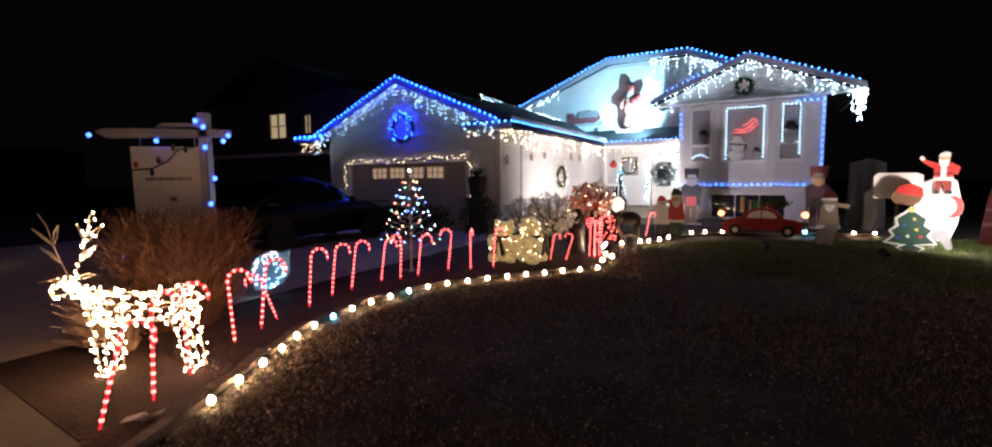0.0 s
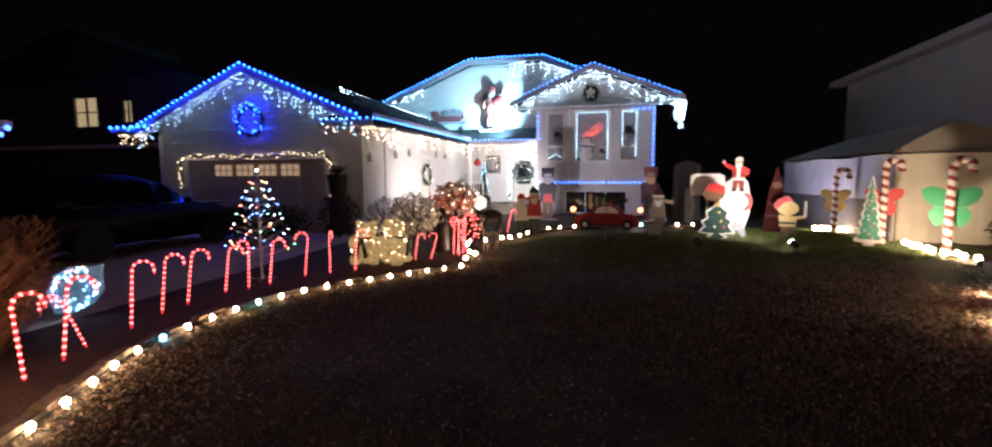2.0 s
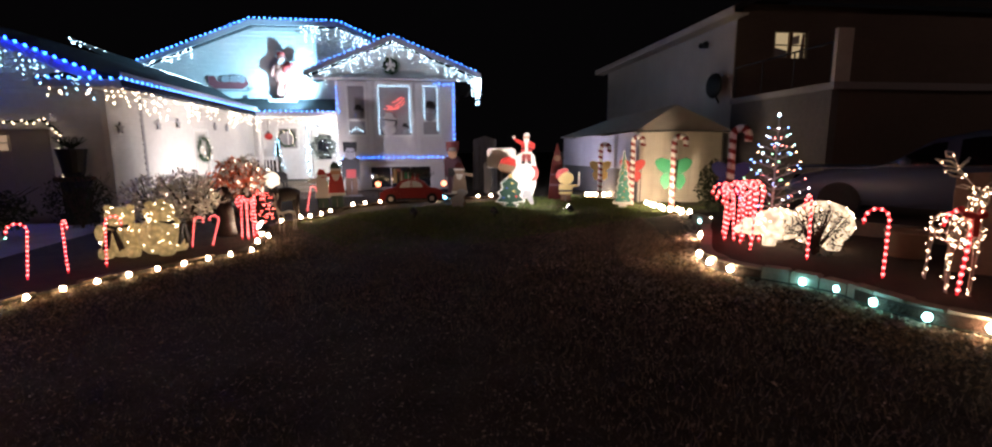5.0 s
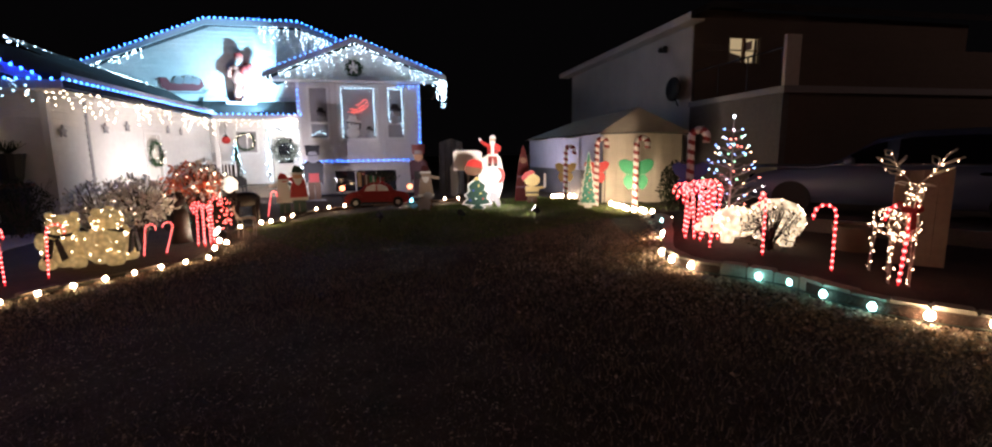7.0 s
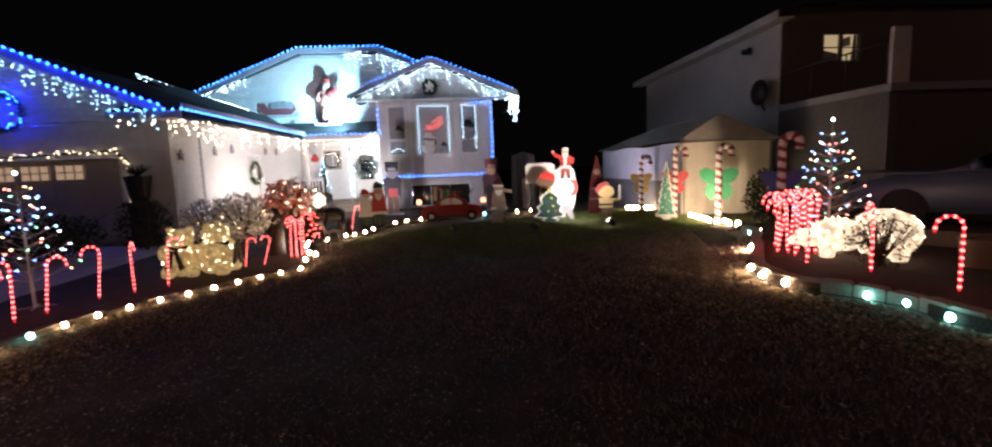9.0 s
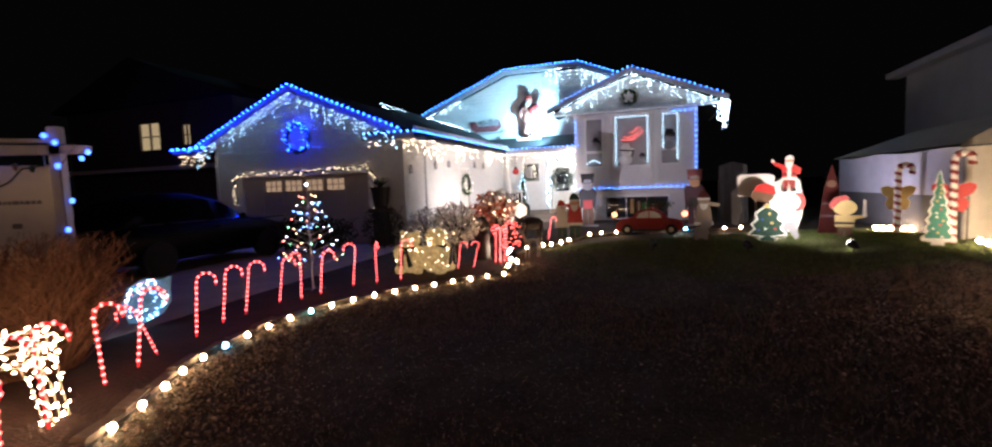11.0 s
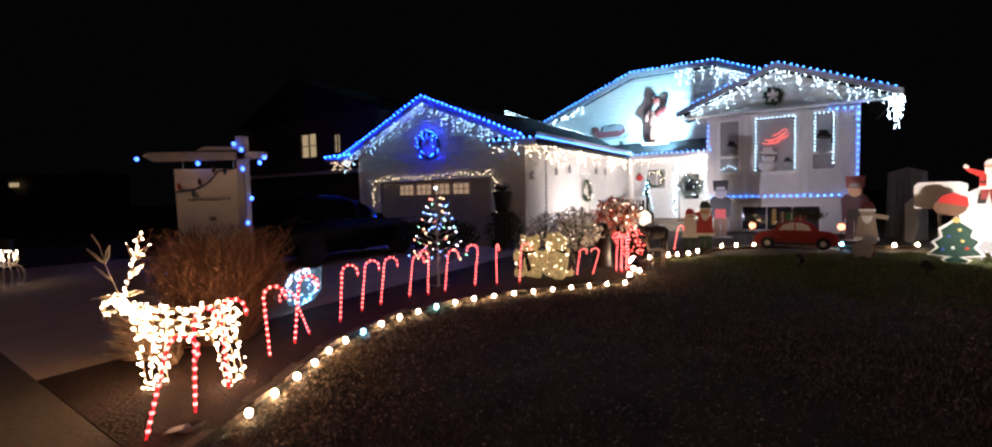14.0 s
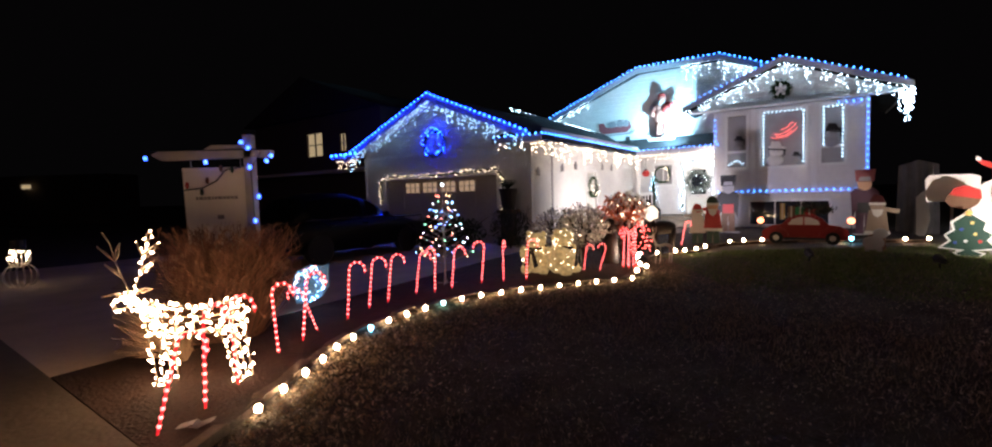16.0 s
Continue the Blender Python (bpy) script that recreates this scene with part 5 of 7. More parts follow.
# ---- wire reindeer ----
def reindeer(m, label, seed, dense=1.0, s=(1, 1, 1), splay=0.0, bare_antler=False, glow_mat=None, lift=0.0, rise=1.0, spread_=1.0):
    rn = random.Random(seed)
    t = thing("lit_reindeer", m @ Matrix.Diagonal((*s, 1)), label, "reindeer", "wire reindeer")
    f, lamps = Build(), Build()

    def lamp(p, r=0.0102):
        lamps.bulb(p, r * rn.uniform(0.75, 1.3) * (0.78 if glow_mat else 1), glow_mat or L_DEER)

    def wire(path, every=0.055, spread=0.02, r=0.006):
        f.tube(path, r, WIRE, 4)
        if every:
            for p in along(path, every / dense, rn.uniform(0, 0.03)):
                lamp(p + Vector((rn.gauss(0, spread), rn.gauss(0, spread), rn.gauss(0, spread))))

    def ring(c, rx, rz, tilt=0.0):
        c = Vector(c)
        return [c + Vector((math.sin(tilt) * rz * math.sin(a), rx * math.cos(a), rz * math.sin(a) * math.cos(tilt))) for a in [6.2832 * k / 12 for k in range(13)]]

    # torso: rings joined by long wires; the animal faces +x
    stations = [(-0.42, 0.62, 0.08, 0.1), (-0.3, 0.62, 0.13, 0.15), (-0.05, 0.6, 0.13, 0.13), (0.2, 0.6, 0.14, 0.15), (0.36, 0.63, 0.1, 0.15)]
    rings_ = [ring((x, 0, z), rx, rz) for x, z, rx, rz in stations]
    for r in rings_:
        f = Build()
        wire(r, 0.06)
        part("hoop", f, t)
    for j in range(0, 12, 2):
        f = Build()
        wire([r[j] for r in rings_], 0.055)
        part("body_wire", f, t)
    f = Build()
    up_ = Vector((-0.3 * lift, 0, lift))
    neck = [ring((0.36, 0, 0.66), 0.08, 0.13, 0.5), ring(Vector((0.43, 0, 0.73)) + up_ * 0.5, 0.07, 0.11, 0.7), ring(Vector((0.48, 0, 0.8)) + up_, 0.06, 0.09, 0.9)]
    for r in neck:
        wire(r, 0.042)
    for j in range(0, 12, 3):
        wire([r[j] for r in neck], 0.04)
    for y in (-0.035, 0.035):
        wire([up_ + Vector(q) for q in ((0.46, y, 0.86), (0.52, y, 0.885), (0.6, y * 0.9, 0.86), (0.66, y * 0.6, 0.79), (0.655, y * 0.5, 0.73), (0.58, y * 0.8, 0.735), (0.5, y, 0.76))], 0.07, 0.014, 0.008)
    wire(ring(up_ + Vector((0.56, 0, 0.81)), 0.05, 0.06, 1.2), 0.06, 0.012)
    wire([up_ + Vector(q) for q in ((0.5, 0.04, 0.87), (0.6, 0.07, 0.885), (0.7, 0.1, 0.865), (0.6, 0.05, 0.865), (0.5, 0.04, 0.865))], 0, 0, 0.008)
    wire([up_ + Vector(q) for q in ((0.5, -0.04, 0.87), (0.44, -0.12, 0.9), (0.4, -0.16, 0.88), (0.46, -0.08, 0.86))], 0, 0, 0.008)
    part("neck_and_head", f, t)
    for sx, y in ((0.29, 0.09), (0.25, -0.09), (-0.3, 0.09), (-0.34, -0.09)):
        f = Build()
        back = sx < 0
        knee = (sx - 0.05 if back else sx + 0.0, y, 0.3)
        foot = (sx - 0.09 if back else sx - 0.02, y * 0.7, 0.0)
        wire([(sx + 0.07, y, 0.55), (knee[0] + 0.03, y, 0.3), (foot[0] + 0.03, y, 0.0)], 0.04)
        wire([(sx - 0.07, y, 0.55), (knee[0] - 0.03, y, 0.3), (foot[0] - 0.03, y, 0.0)], 0.045)
        f.tube([(foot[0] - 0.04, y, 0.005), (foot[0] + 0.06, y, 0.005)], 0.007, WIRE, 4)
        part("leg", f, t)
    ax = Vector((math.cos(splay), math.sin(splay), 0)) * spread_
    for y in (-1, 1):
        f = Build()
        base = up_ + Vector((0.5, 0.03 * y, 0.87))
        beam = [base, base + ax * 0.08 * y + Vector((0, 0, 0.15 * rise)), base + ax * 0.15 * y + Vector((0, 0, 0.3 * rise)), base + ax * 0.2 * y + Vector((0, 0, 0.46 * rise))]
        bare = bare_antler and y > 0
        wire(beam, 0 if bare else 0.05, 0.015)
        for k, out, up in ((1, 0.2, 0.13), (2, 0.2, 0.14), (2, -0.07, 0.16), (3, 0.08, 0.1)):
            p = beam[k]
            q = p + ax * out * y + Vector((0, 0, up * rise))
            w = ax.cross(Vector((0, 0, 1))) * 0.02 + ax * 0.02 + Vector((0, 0, 0.02))
            loop = [p, p.lerp(q, 0.5) + w, q, p.lerp(q, 0.5) - w, p]
            wire(loop, 0 if bare else 0.1, 0.012, 0.008)
        part("antler", f, t, "bare wire antler" if bare else "")
    f = Build()
    wire([(-0.44, 0, 0.68), (-0.52, 0, 0.66)], 0.03)
    part("tail", f, t)
    tagged(part("bulb_cluster", lamps, t), kind="stuff")
    return t


reindeer(Matrix.Translation((-2.93, 3.8, 0.03)) @ pose(0, 0, 0, 0, 0, 190), "white wire reindeer thickly wound with warm white bulbs", 4, 1.2, (0.93, 0.75, 0.92), 0.25, True, spread_=0.62)
deer2 = reindeer(Matrix.Translation((6.76, 0.72, 0.16)) @ pose(0, 0, 0, 0, 0, 205), "wire reindeer with warm bulbs and red scarf in the raised bed", 9, 0.36, (0.92, 0.9, 1.0), 1.5, glow_mat=L_DEERDIM, lift=0.2, rise=0.62)
part("scarf", Build().tube([(0.3, 0.08, 0.86), (0.42, 0.07, 0.82), (0.48, 0.0, 0.8), (0.42, -0.07, 0.82), (0.3, -0.08, 0.86)], 0.035, P_RED, 8).slab([(0.47, 0.62), (0.51, 0.62), (0.5, 0.8), (0.46, 0.8)], -0.03, 0.02, P_RED), deer2, "red fabric scarf")


# ---- lit twig trees ----
def twig_tree(m, height, label, seed):
    rn = random.Random(seed)
    t = thing("lit_twig_tree", m, label, "light tree", "lit twig trees")
    part("base", Build().tube([(-0.2, 0, 0.01), (0.2, 0, 0.01)], 0.012, STEEL, 6).tube([(0, -0.2, 0.01), (0, 0.2, 0.01)], 0.012, STEEL, 6), t)
    part("trunk", Build().tube([(0, 0, 0), (0, 0, height * 0.5), (0, 0, height)], 0.02, TREEPOLE, 8, 0.008), t, "pale grey metal trunk")
    mats = (T_BLUE, T_RED, T_CYAN, T_AMBER, T_BLUE, T_WHITE, T_RED, T_GREEN)
    lamps = Build()
    levels = int(height / 0.185)
    for k in range(levels):
        z = height * (0.2 + 0.76 * k / levels)
        ln = 0.5 * (height / 1.9) * (1 - k / levels) ** 0.85 + 0.06
        for j in range(4):
            a = j * 1.5708 + k * 0.75 + rn.uniform(-.12, .12)
            out = Vector((math.cos(a), math.sin(a), 0.42))
            root = Vector((0, 0, z + rn.uniform(-0.02, 0.02)))
            tip = root + out * ln
            br = Build().tube([root, root + out * ln * 0.5 - Vector((0, 0, ln * 0.03)), tip], 0.0075, TREEPOLE, 4, 0.004)
            side = Vector((-math.sin(a), math.cos(a), 0.35))
            for q, w in ((0.5, 0.24), (0.72, -0.2)):
                p = root.lerp(tip, q)
                e = p + side * w * ln + out * ln * 0.12
                br.tube([p, e], 0.004, TREEPOLE, 3)
                if ln > 0.16 and rn.random() < 0.5:
                    lamps.ball(e, 0.0085, rn.choice(mats), 6, 4, (1, 1, 1.5))
            lamps.ball(tip, 0.0105, rn.choice(mats), 6, 4, (1.3, 1.3, 1))
            part("branch", br, t)
    lamps.bulb((0, 0, height + 0.03), 0.022, L_ICE)
    tagged(part("bulb_cluster", lamps, t), kind="stuff")
    return t


T_BLUE = glow("tree_blue_bulb", (0.12, 0.32, 1.0), 11)
T_CYAN = glow("tree_cyan_bulb", (0.35, 0.85, 1.0), 9)
T_RED = glow("tree_red_bulb", (1.0, 0.2, 0.14), 10)
T_AMBER = glow("tree_amber_bulb", (1.0, 0.62, 0.3), 9)
T_GREEN = glow("tree_green_bulb", (0.25, 1.0, 0.5), 7)
T_WHITE = glow("tree_white_bulb", (0.85, 0.9, 1.0), 9)
twig_tree(Matrix.Translation((-1.55, 8.1, 0.04)), 1.68, "grey twig tree with small coloured bulbs in the bed", 21)
twig_tree(Matrix.Translation((8.17, 3.02, 0.15)), 1.95, "tall grey twig tree with coloured bulbs in the raised bed", 22)


# ---- hanging sign and dry shrub ----
sign = thing("hanging_sign", Matrix.Translation((-3.42, 5.58, 0)), "white hanging board on a weathered post with blue bulbs", "sign")
part("post", Build().box((-0.05, -0.05, 0), (0.05, 0.05, 2.36), POSTWHITE), sign, "pale painted post")
part("arm", Build().slab([(-1.22, 2.16), (-1.1, 2.09), (0.24, 2.09), (0.28, 2.12), (0.28, 2.17), (-1.12, 2.2)], -0.05, 0.05, POSTWHITE), sign)
part("arm_cap", Build().slab([(-0.55, 2.205), (0.02, 2.205), (0.0, 2.24), (-0.45, 2.25)], -0.04, 0.04, POSTWHITE), sign)
panel = part("board", Build().slab([(-0.84, 0.96), (-0.03, 0.96), (-0.02, 1.98), (-0.86, 1.99)], -0.012, 0.012, BOARDWHITE), sign, "white board with a faded grey line of writing")
rn = random.Random(8)
x = -0.7
while x < -0.17:
    w = rn.uniform(0.02, 0.05)
    part("letter_bar", Build().box((x, -0.018, 1.6), (x + w, -0.0125, 1.635), INK), panel)
    x += w + 0.015
part("letter_bar", Build().box((-0.44, -0.018, 1.36), (-0.36, -0.0125, 1.41), INK), panel)
for x in (-0.75, -0.12):
    part("hook", Build().tube([(x, 0, 1.98), (x, 0, 2.09)], 0.006, STEEL), sign)
sl = thing("light_string", Matrix.Translation((-3.42, 5.58, 0)), "large blue bulbs clipped along the sign arm", "string lights", "garden light strings")
part("cord", Build().tube([(-1.2, -0.06, 2.2), (-0.4, -0.06, 2.19), (0.2, -0.06, 2.18), (0.04, -0.06, 1.95), (0.05, -0.06, 1.3)], 0.005, CORD, 4), sl)
bulbs(sl, [(-1.28, -0.06, 2.12), (-0.52, -0.06, 2.05), (-0.06, -0.07, 2.27), (0.04, -0.08, 1.97), (0.24, -0.06, 2.04), (0.3, -0.06, 2.1), (0.02, -0.06, 2.2), (0.12, -0.06, 1.62), (0.06, -0.06, 1.33)], 0.024, L_SIGN)
bulbs(sl, [(0.02, -0.3, 0.62), (-0.18, -0.35, 0.47), (-0.9, -0.2, 0.75)], 0.018, L_SIGN)
ws = thing("light_string", Matrix.Translation((-3.42, 5.55, 0)), "unlit green string with dull bulbs across the board", "string lights", "garden light strings")
part("cord", Build().tube([(-0.86, 0, 1.72), (-0.6, 0, 1.74), (-0.42, 0, 1.82), (-0.3, 0, 1.95), (-0.1, 0, 1.98)], 0.008, CORD, 5), ws)
for x, z, m_ in ((-0.78, 1.78, P_RED), (-0.6, 1.69, P_DGREEN), (-0.52, 1.83, P_BROWN), (-0.34, 1.97, P_BROWN), (-0.2, 1.95, P_DGREEN)):
    part("bulb", Build().ball((x, -0.02, z), 0.026, m_, 8, 6, (0.8, 0.8, 1.6)), ws)

rn = random.Random(31)
stems = Build()
shrub = thing("dry_shrub", Matrix.Translation((-3.45, 5.12, 0.03)), "leafless rust-brown shrub lit by the reindeer bulbs", "shrub")
for k in range(1500):
    a, r0 = rn.uniform(0, 6.2832), 0.28 * math.sqrt(rn.random())
    out, h = rn.uniform(0.06, 0.46) * (1 if rn.random() < 0.9 else 1.4), rn.uniform(0.75, 1.3)
    h *= 1 - 0.35 * max(0, out - 0.4)
    if k % 9 == 0:
        a, out, h = rn.uniform(2.2, 4.6), rn.uniform(0.35, 0.75), rn.uniform(0.15, 0.55)
    b0 = Vector((math.cos(a) * r0, math.sin(a) * r0, 0))
    d = Vector((math.cos(a), math.sin(a), 0)) * out
    j = Vector((rn.gauss(0, 0.13), rn.gauss(0, 0.13), rn.gauss(0, 0.05)))
    one = stems if k >= 160 else Build()
    one.tube([b0, b0 + d * 0.3 + Vector((0, 0, h * 0.45)) + j, b0 + d * 0.75 + Vector((0, 0, h * 0.8)) - j, b0 + d * 1.1 + Vector((0, 0, h))], 0.0065, TWIG, 3, 0.0025, caps=False)
    if k < 160:
        part("stem", one, shrub)
tagged(part("stem_mass", stems, shrub), kind="stuff")

low = thing("dry_shrub", Matrix.Translation((-3.42, 4.3, 0.05)), "low spreading bare twigs in front of the shrub", "shrub")
lowtw = Build()
for k in range(150):
    a, reach, h = rn.uniform(1.9, 4.3), rn.uniform(0.2, 0.62), rn.uniform(0.08, 0.55)
    d = Vector((math.cos(a), math.sin(a) * 0.7, 0)) * reach
    p1 = d * 0.45 + Vector((rn.gauss(0, 0.04), rn.gauss(0, 0.04), h * 0.6))
    one = lowtw if k >= 30 else Build()
    one.tube([(0, 0, -0.02), p1, d + Vector((0, 0, h))], 0.007, TWIGPALE, 4, 0.003)
    one.tube([p1, p1 + Vector((rn.uniform(-0.2, 0.05), rn.uniform(-0.1, 0.1), rn.uniform(0.02, 0.18)))], 0.0045, TWIGPALE, 3, 0.002)
    if k < 30:
        part("stem", one, low)
tagged(part("stem_mass", lowtw, low), kind="stuff")

# ---- lit ornaments in the left bed ----
orn = thing("lit_net_ornament", Matrix.Translation((-3.36, 6.42, 0.12)) @ pose(0, 0, 0, 0, 36, 10) @ Matrix.Scale(0.86, 4), "leaf-shaped frosted ornament with cyan and white bulbs", "light ornament")
part("shell", Build().slab([(0, 0), (0.16, 0.1), (0.27, 0.3), (0.26, 0.5), (0.14, 0.66), (0.06, 0.8), (-0.02, 0.7), (-0.2, 0.6), (-0.28, 0.42), (-0.22, 0.18)], -0.06, 0.06, TINSELCYAN), orn, "frosted blue mesh shell")
lb = Build()
for k in range(70):
    a, z = rn.uniform(0, 6.2832), rn.uniform(-0.95, 0.95)
    rr = math.sqrt(1 - z * z)
    lb.bulb((0.23 * rr * math.cos(a), -0.07, 0.38 + 0.32 * z), 0.0115, (T_WHITE, L_CYAN, T_BLUE, L_ICEDIM, T_RED)[k % 5])
tagged(part("bulb_cluster", lb, orn), kind="stuff")


def tinsel_bear(m, label, seed, turn):
    rn = random.Random(seed)
    t = thing("lit_tinsel_bear", m @ pose(0, 0, 0, 0, 0, turn), label, "light ornament", "lit tinsel bears")
    part("body", Build().ball((0, 0, 0.3), 0.28, TINSELGOLD, 16, 12, (1.0, 0.85, 1.05), rough=0.1), t)
    part("head", Build().ball((0.02, -0.03, 0.66), 0.18, TINSELGOLD, 14, 10, (1.1, 1, 0.9), rough=0.1), t)
    for x in (-0.14, 0.16):
        part("ear", Build().ball((x, 0, 0.8), 0.06, TINSELGOLD, 8, 6), t)
        part("leg", Build().ball((x * 1.2, -0.16, 0.1), 0.11, TINSELGOLD, 10, 8), t)
        part("arm", Build().ball((x * 1.7, -0.08, 0.42), 0.09, TINSELGOLD, 10, 8, (0.9, 1, 1.5)), t)
    part("ribbon", Build().tube([(-0.14, -0.1, 0.52), (0, -0.2, 0.5), (0.14, -0.1, 0.52)], 0.03, RIBBON, 6).slab([(-0.05, 0.5), (-0.16, 0.18), (-0.06, 0.2), (0.0, 0.48)], -0.33, -0.3, RIBBON).slab([(0.0, 0.48), (0.06, 0.15), (0.14, 0.2), (0.05, 0.5)], -0.33, -0.3, RIBBON), t, "black ribbon bow")
    lb = Build()
    for k in range(80):
        a, z = rn.uniform(0, 6.2832), rn.uniform(-0.9, 0.95)
        rr = math.sqrt(1 - z * z)
        if k % 3:
            lb.bulb((0.29 * rr * math.cos(a), 0.25 * rr * math.sin(a), 0.3 + 0.3 * z), 0.0095, L_WARM)
        else:
            lb.bulb((0.02 + 0.2 * rr * math.cos(a), -0.03 + 0.19 * rr * math.sin(a), 0.66 + 0.165 * z), 0.0095, L_WARM)
    tagged(part("bulb_cluster", lb, t), kind="stuff")


tinsel_bear(Matrix.Translation((0.05, 9.05, 0.03)) @ Matrix.Scale(0.95, 4), "gold tinsel bear with warm bulbs and black ribbon", 1, -20)
tinsel_bear(Matrix.Translation((0.5, 8.92, 0.03)) @ Matrix.Diagonal((1.2, 1.05, 1.0, 1)), "gold tinsel bear with warm bulbs beside a shrub", 2, 60)


def leafy(name, m, label, category, r, h, count, leaf_mat, size, seed, trunk=0.0, lamp=None, lamps=0, flat=1.0):
    """A shrub: forked stems with many small leaves and, where lit, bulbs among them."""
    rn = random.Random(seed)
    t = thing(name, m, label, category)
    st, lf, lb = Build(), Build(), Build()
    for k in range(34):
        a, o = rn.uniform(0, 6.2832), rn.uniform(0.2, 0.95) * r
        st.tube([(0, 0, 0), (math.cos(a) * o * 0.3, math.sin(a) * o * 0.3, trunk + (h - trunk) * 0.3), (math.cos(a) * o, math.sin(a) * o, h * rn.uniform(0.75, 0.98))], 0.014, BARK, 4, 0.004)
    def place():
        a, c = rn.uniform(0, 6.2832), rn.uniform(-1, 1)
        q = (0.35 + 0.65 * rn.random() ** 0.5) * (1 + 0.22 * noise.noise(Vector((math.cos(a) * 2, math.sin(a) * 2, c * 2 + seed))))
        s = math.sqrt(1 - c * c)
        return Vector((r * q * s * math.cos(a), r * q * s * math.sin(a) * flat, trunk + (h - trunk) * (0.5 + 0.5 * q * c)))
    for k in range(count):
        p = place()
        mm = Euler((rn.uniform(0, 6), rn.uniform(0, 6), rn.uniform(0, 6))).to_matrix()
        s = size * rn.uniform(0.6, 1.3)
        lf.add([p + mm @ Vector(q) * s for q in ((-1, 0, 0), (0, -0.45, 0.1), (1, 0, 0), (0, 0.45, 0.1))], [(0, 1, 2, 3)], leaf_mat)
    for k in range(lamps):
        lb.bulb(place(), 0.016 * rn.uniform(.8, 1.2), lamp)
    tagged(part("stem_mass", st, t), kind="stuff")
    tagged(part("leaf_mass", lf, t), kind="stuff")
    if lamps:
        tagged(part("bulb_cluster", lb, t), kind="stuff")
    return t


FROST = material("pale_leaf", (0.62, 0.6, 0.52), 0.6, grain=0.3, scale=12, island=0.5)
thin_leaf(FROST, (0.75, 0.72, 0.62), 0.5)
leafy("lit_shrub", Matrix.Translation((1.05, 9.95, 0.03)), "bare pale shrub lit by the flood lamp behind it", "shrub", 0.55, 1.3, 1300, FROST, 0.045, 3, 0.35, L_WARM, 16)
leafy("shrub", Matrix.Translation((0.55, 10.6, 0.03)), "pale leafy shrub before the bright side wall", "shrub", 0.55, 1.2, 1100, FROST, 0.045, 4, 0.3, L_WARM, 10)
# The bulbs within these two flower displays are added to brighten the petals.
leafy("poinsettia_bush", Matrix.Translation((1.98, 10.75, 0.03)), "red and cream silk flower arrangement among greenery", "flower display", 0.52, 1.45, 700, PETALRED, 0.075, 5, 0.6, L_WARM, 22)
leafy("white_blossom", Matrix.Translation((2.05, 10.5, 0.03)), "cream silk blossoms among the red flowers", "flower display", 0.46, 1.5, 320, P_WHITE, 0.06, 15, 0.75, L_WARM, 18)
leafy("evergreen_bush", Matrix.Translation((1.66, 10.55, 0.03)), "dark evergreen bush beside the flowers", "shrub", 0.26, 0.95, 900, HEDGE, 0.03, 6, 0.05)
leafy("lit_shrub", Matrix.Translation((2.32, 10.62, 0.03)), "dark bush wound with small red bulbs", "shrub", 0.33, 0.9, 800, HEDGE, 0.03, 7, 0.05, L_RED, 70)
solid("garden_statue", Build().tube([(0, 0, 0), (0, 0, 0.1), (0, 0, 0.5), (0, 0, 0.66)], 0.19, STATUE, 14, 0.13).ball((0, 0, 0.74), 0.14, STATUE, 12, 8).tube([(0, 0, 0.8), (0, 0, 0.84), (0, 0, 0.95)], 0.16, STATUE, 12, 0.08), Matrix.Translation((1.62, 10.1, 0.02)), "dark weathered statue with a flat hat among the flowers", "statue", smooth=True)
leafy("evergreen_bush", Matrix.Translation((11.55, 5.5, 0.0)), "tall dark ornamental grass beside the shelter", "shrub", 0.55, 1.4, 1600, HEDGE, 0.05, 8, 0.0)
leafy("evergreen_bush", Matrix.Translation((7.5, 2.18, 0.15)), "low dark leafy bush before the polar bear", "shrub", 0.42, 0.72, 620, HEDGE, 0.026, 10, 0.0)
leafy("evergreen_bush", Matrix.Translation((-0.6, 13.2, 0.03)), "dark bush at the garage corner", "shrub", 0.6, 1.2, 1600, HEDGE, 0.035, 11, 0.0)
FB = ((2.68, 10.95, 1.02, 0.15), (2.1, 11.0, 1.32, 0.1), (2.36, 10.7, 0.85, 0.09))
for x, y, z, r in FB:
    t = thing("white_globe", Matrix.Translation((x, y, 0)), "white globe on a stake, its lit look given by emission", "globe light", "globe lights")
    part("stake", Build().tube([(0, 0, 0), (0, 0, z)], 0.012, P_BLACK, 6), t)
    part("globe", Build().ball((0, 0, z), r, GLOBEWHITE, 20, 14, rough=0.5), t, smooth=True)
deer = Build()
deer.ball((0, 0, 0.62), 0.2, STATUE, 14, 10, (2.0, 0.8, 0.9)).tube([(0.28, 0, 0.68), (0.42, 0, 0.88), (0.48, 0, 1.0)], 0.1, STATUE, 10, 0.06).ball((0.56, 0, 1.02), 0.09, STATUE, 10, 8, (1.5, 0.8, 0.8))
for lx, ly in ((0.26, 0.1), (0.22, -0.1), (-0.26, 0.1), (-0.3, -0.1)):
    deer.tube([(lx, ly, 0.6), (lx + 0.02, ly, 0.3), (lx, ly, 0.0)], 0.06, STATUE, 8, 0.03)
for s_ in (-1, 1):
    deer.tube([(0.5, 0.03 * s_, 1.08), (0.46, 0.1 * s_, 1.2), (0.52, 0.16 * s_, 1.34)], 0.015, STATUE, 5).tube([(0.46, 0.1 * s_, 1.2), (0.56, 0.12 * s_, 1.28)], 0.012, STATUE, 5)
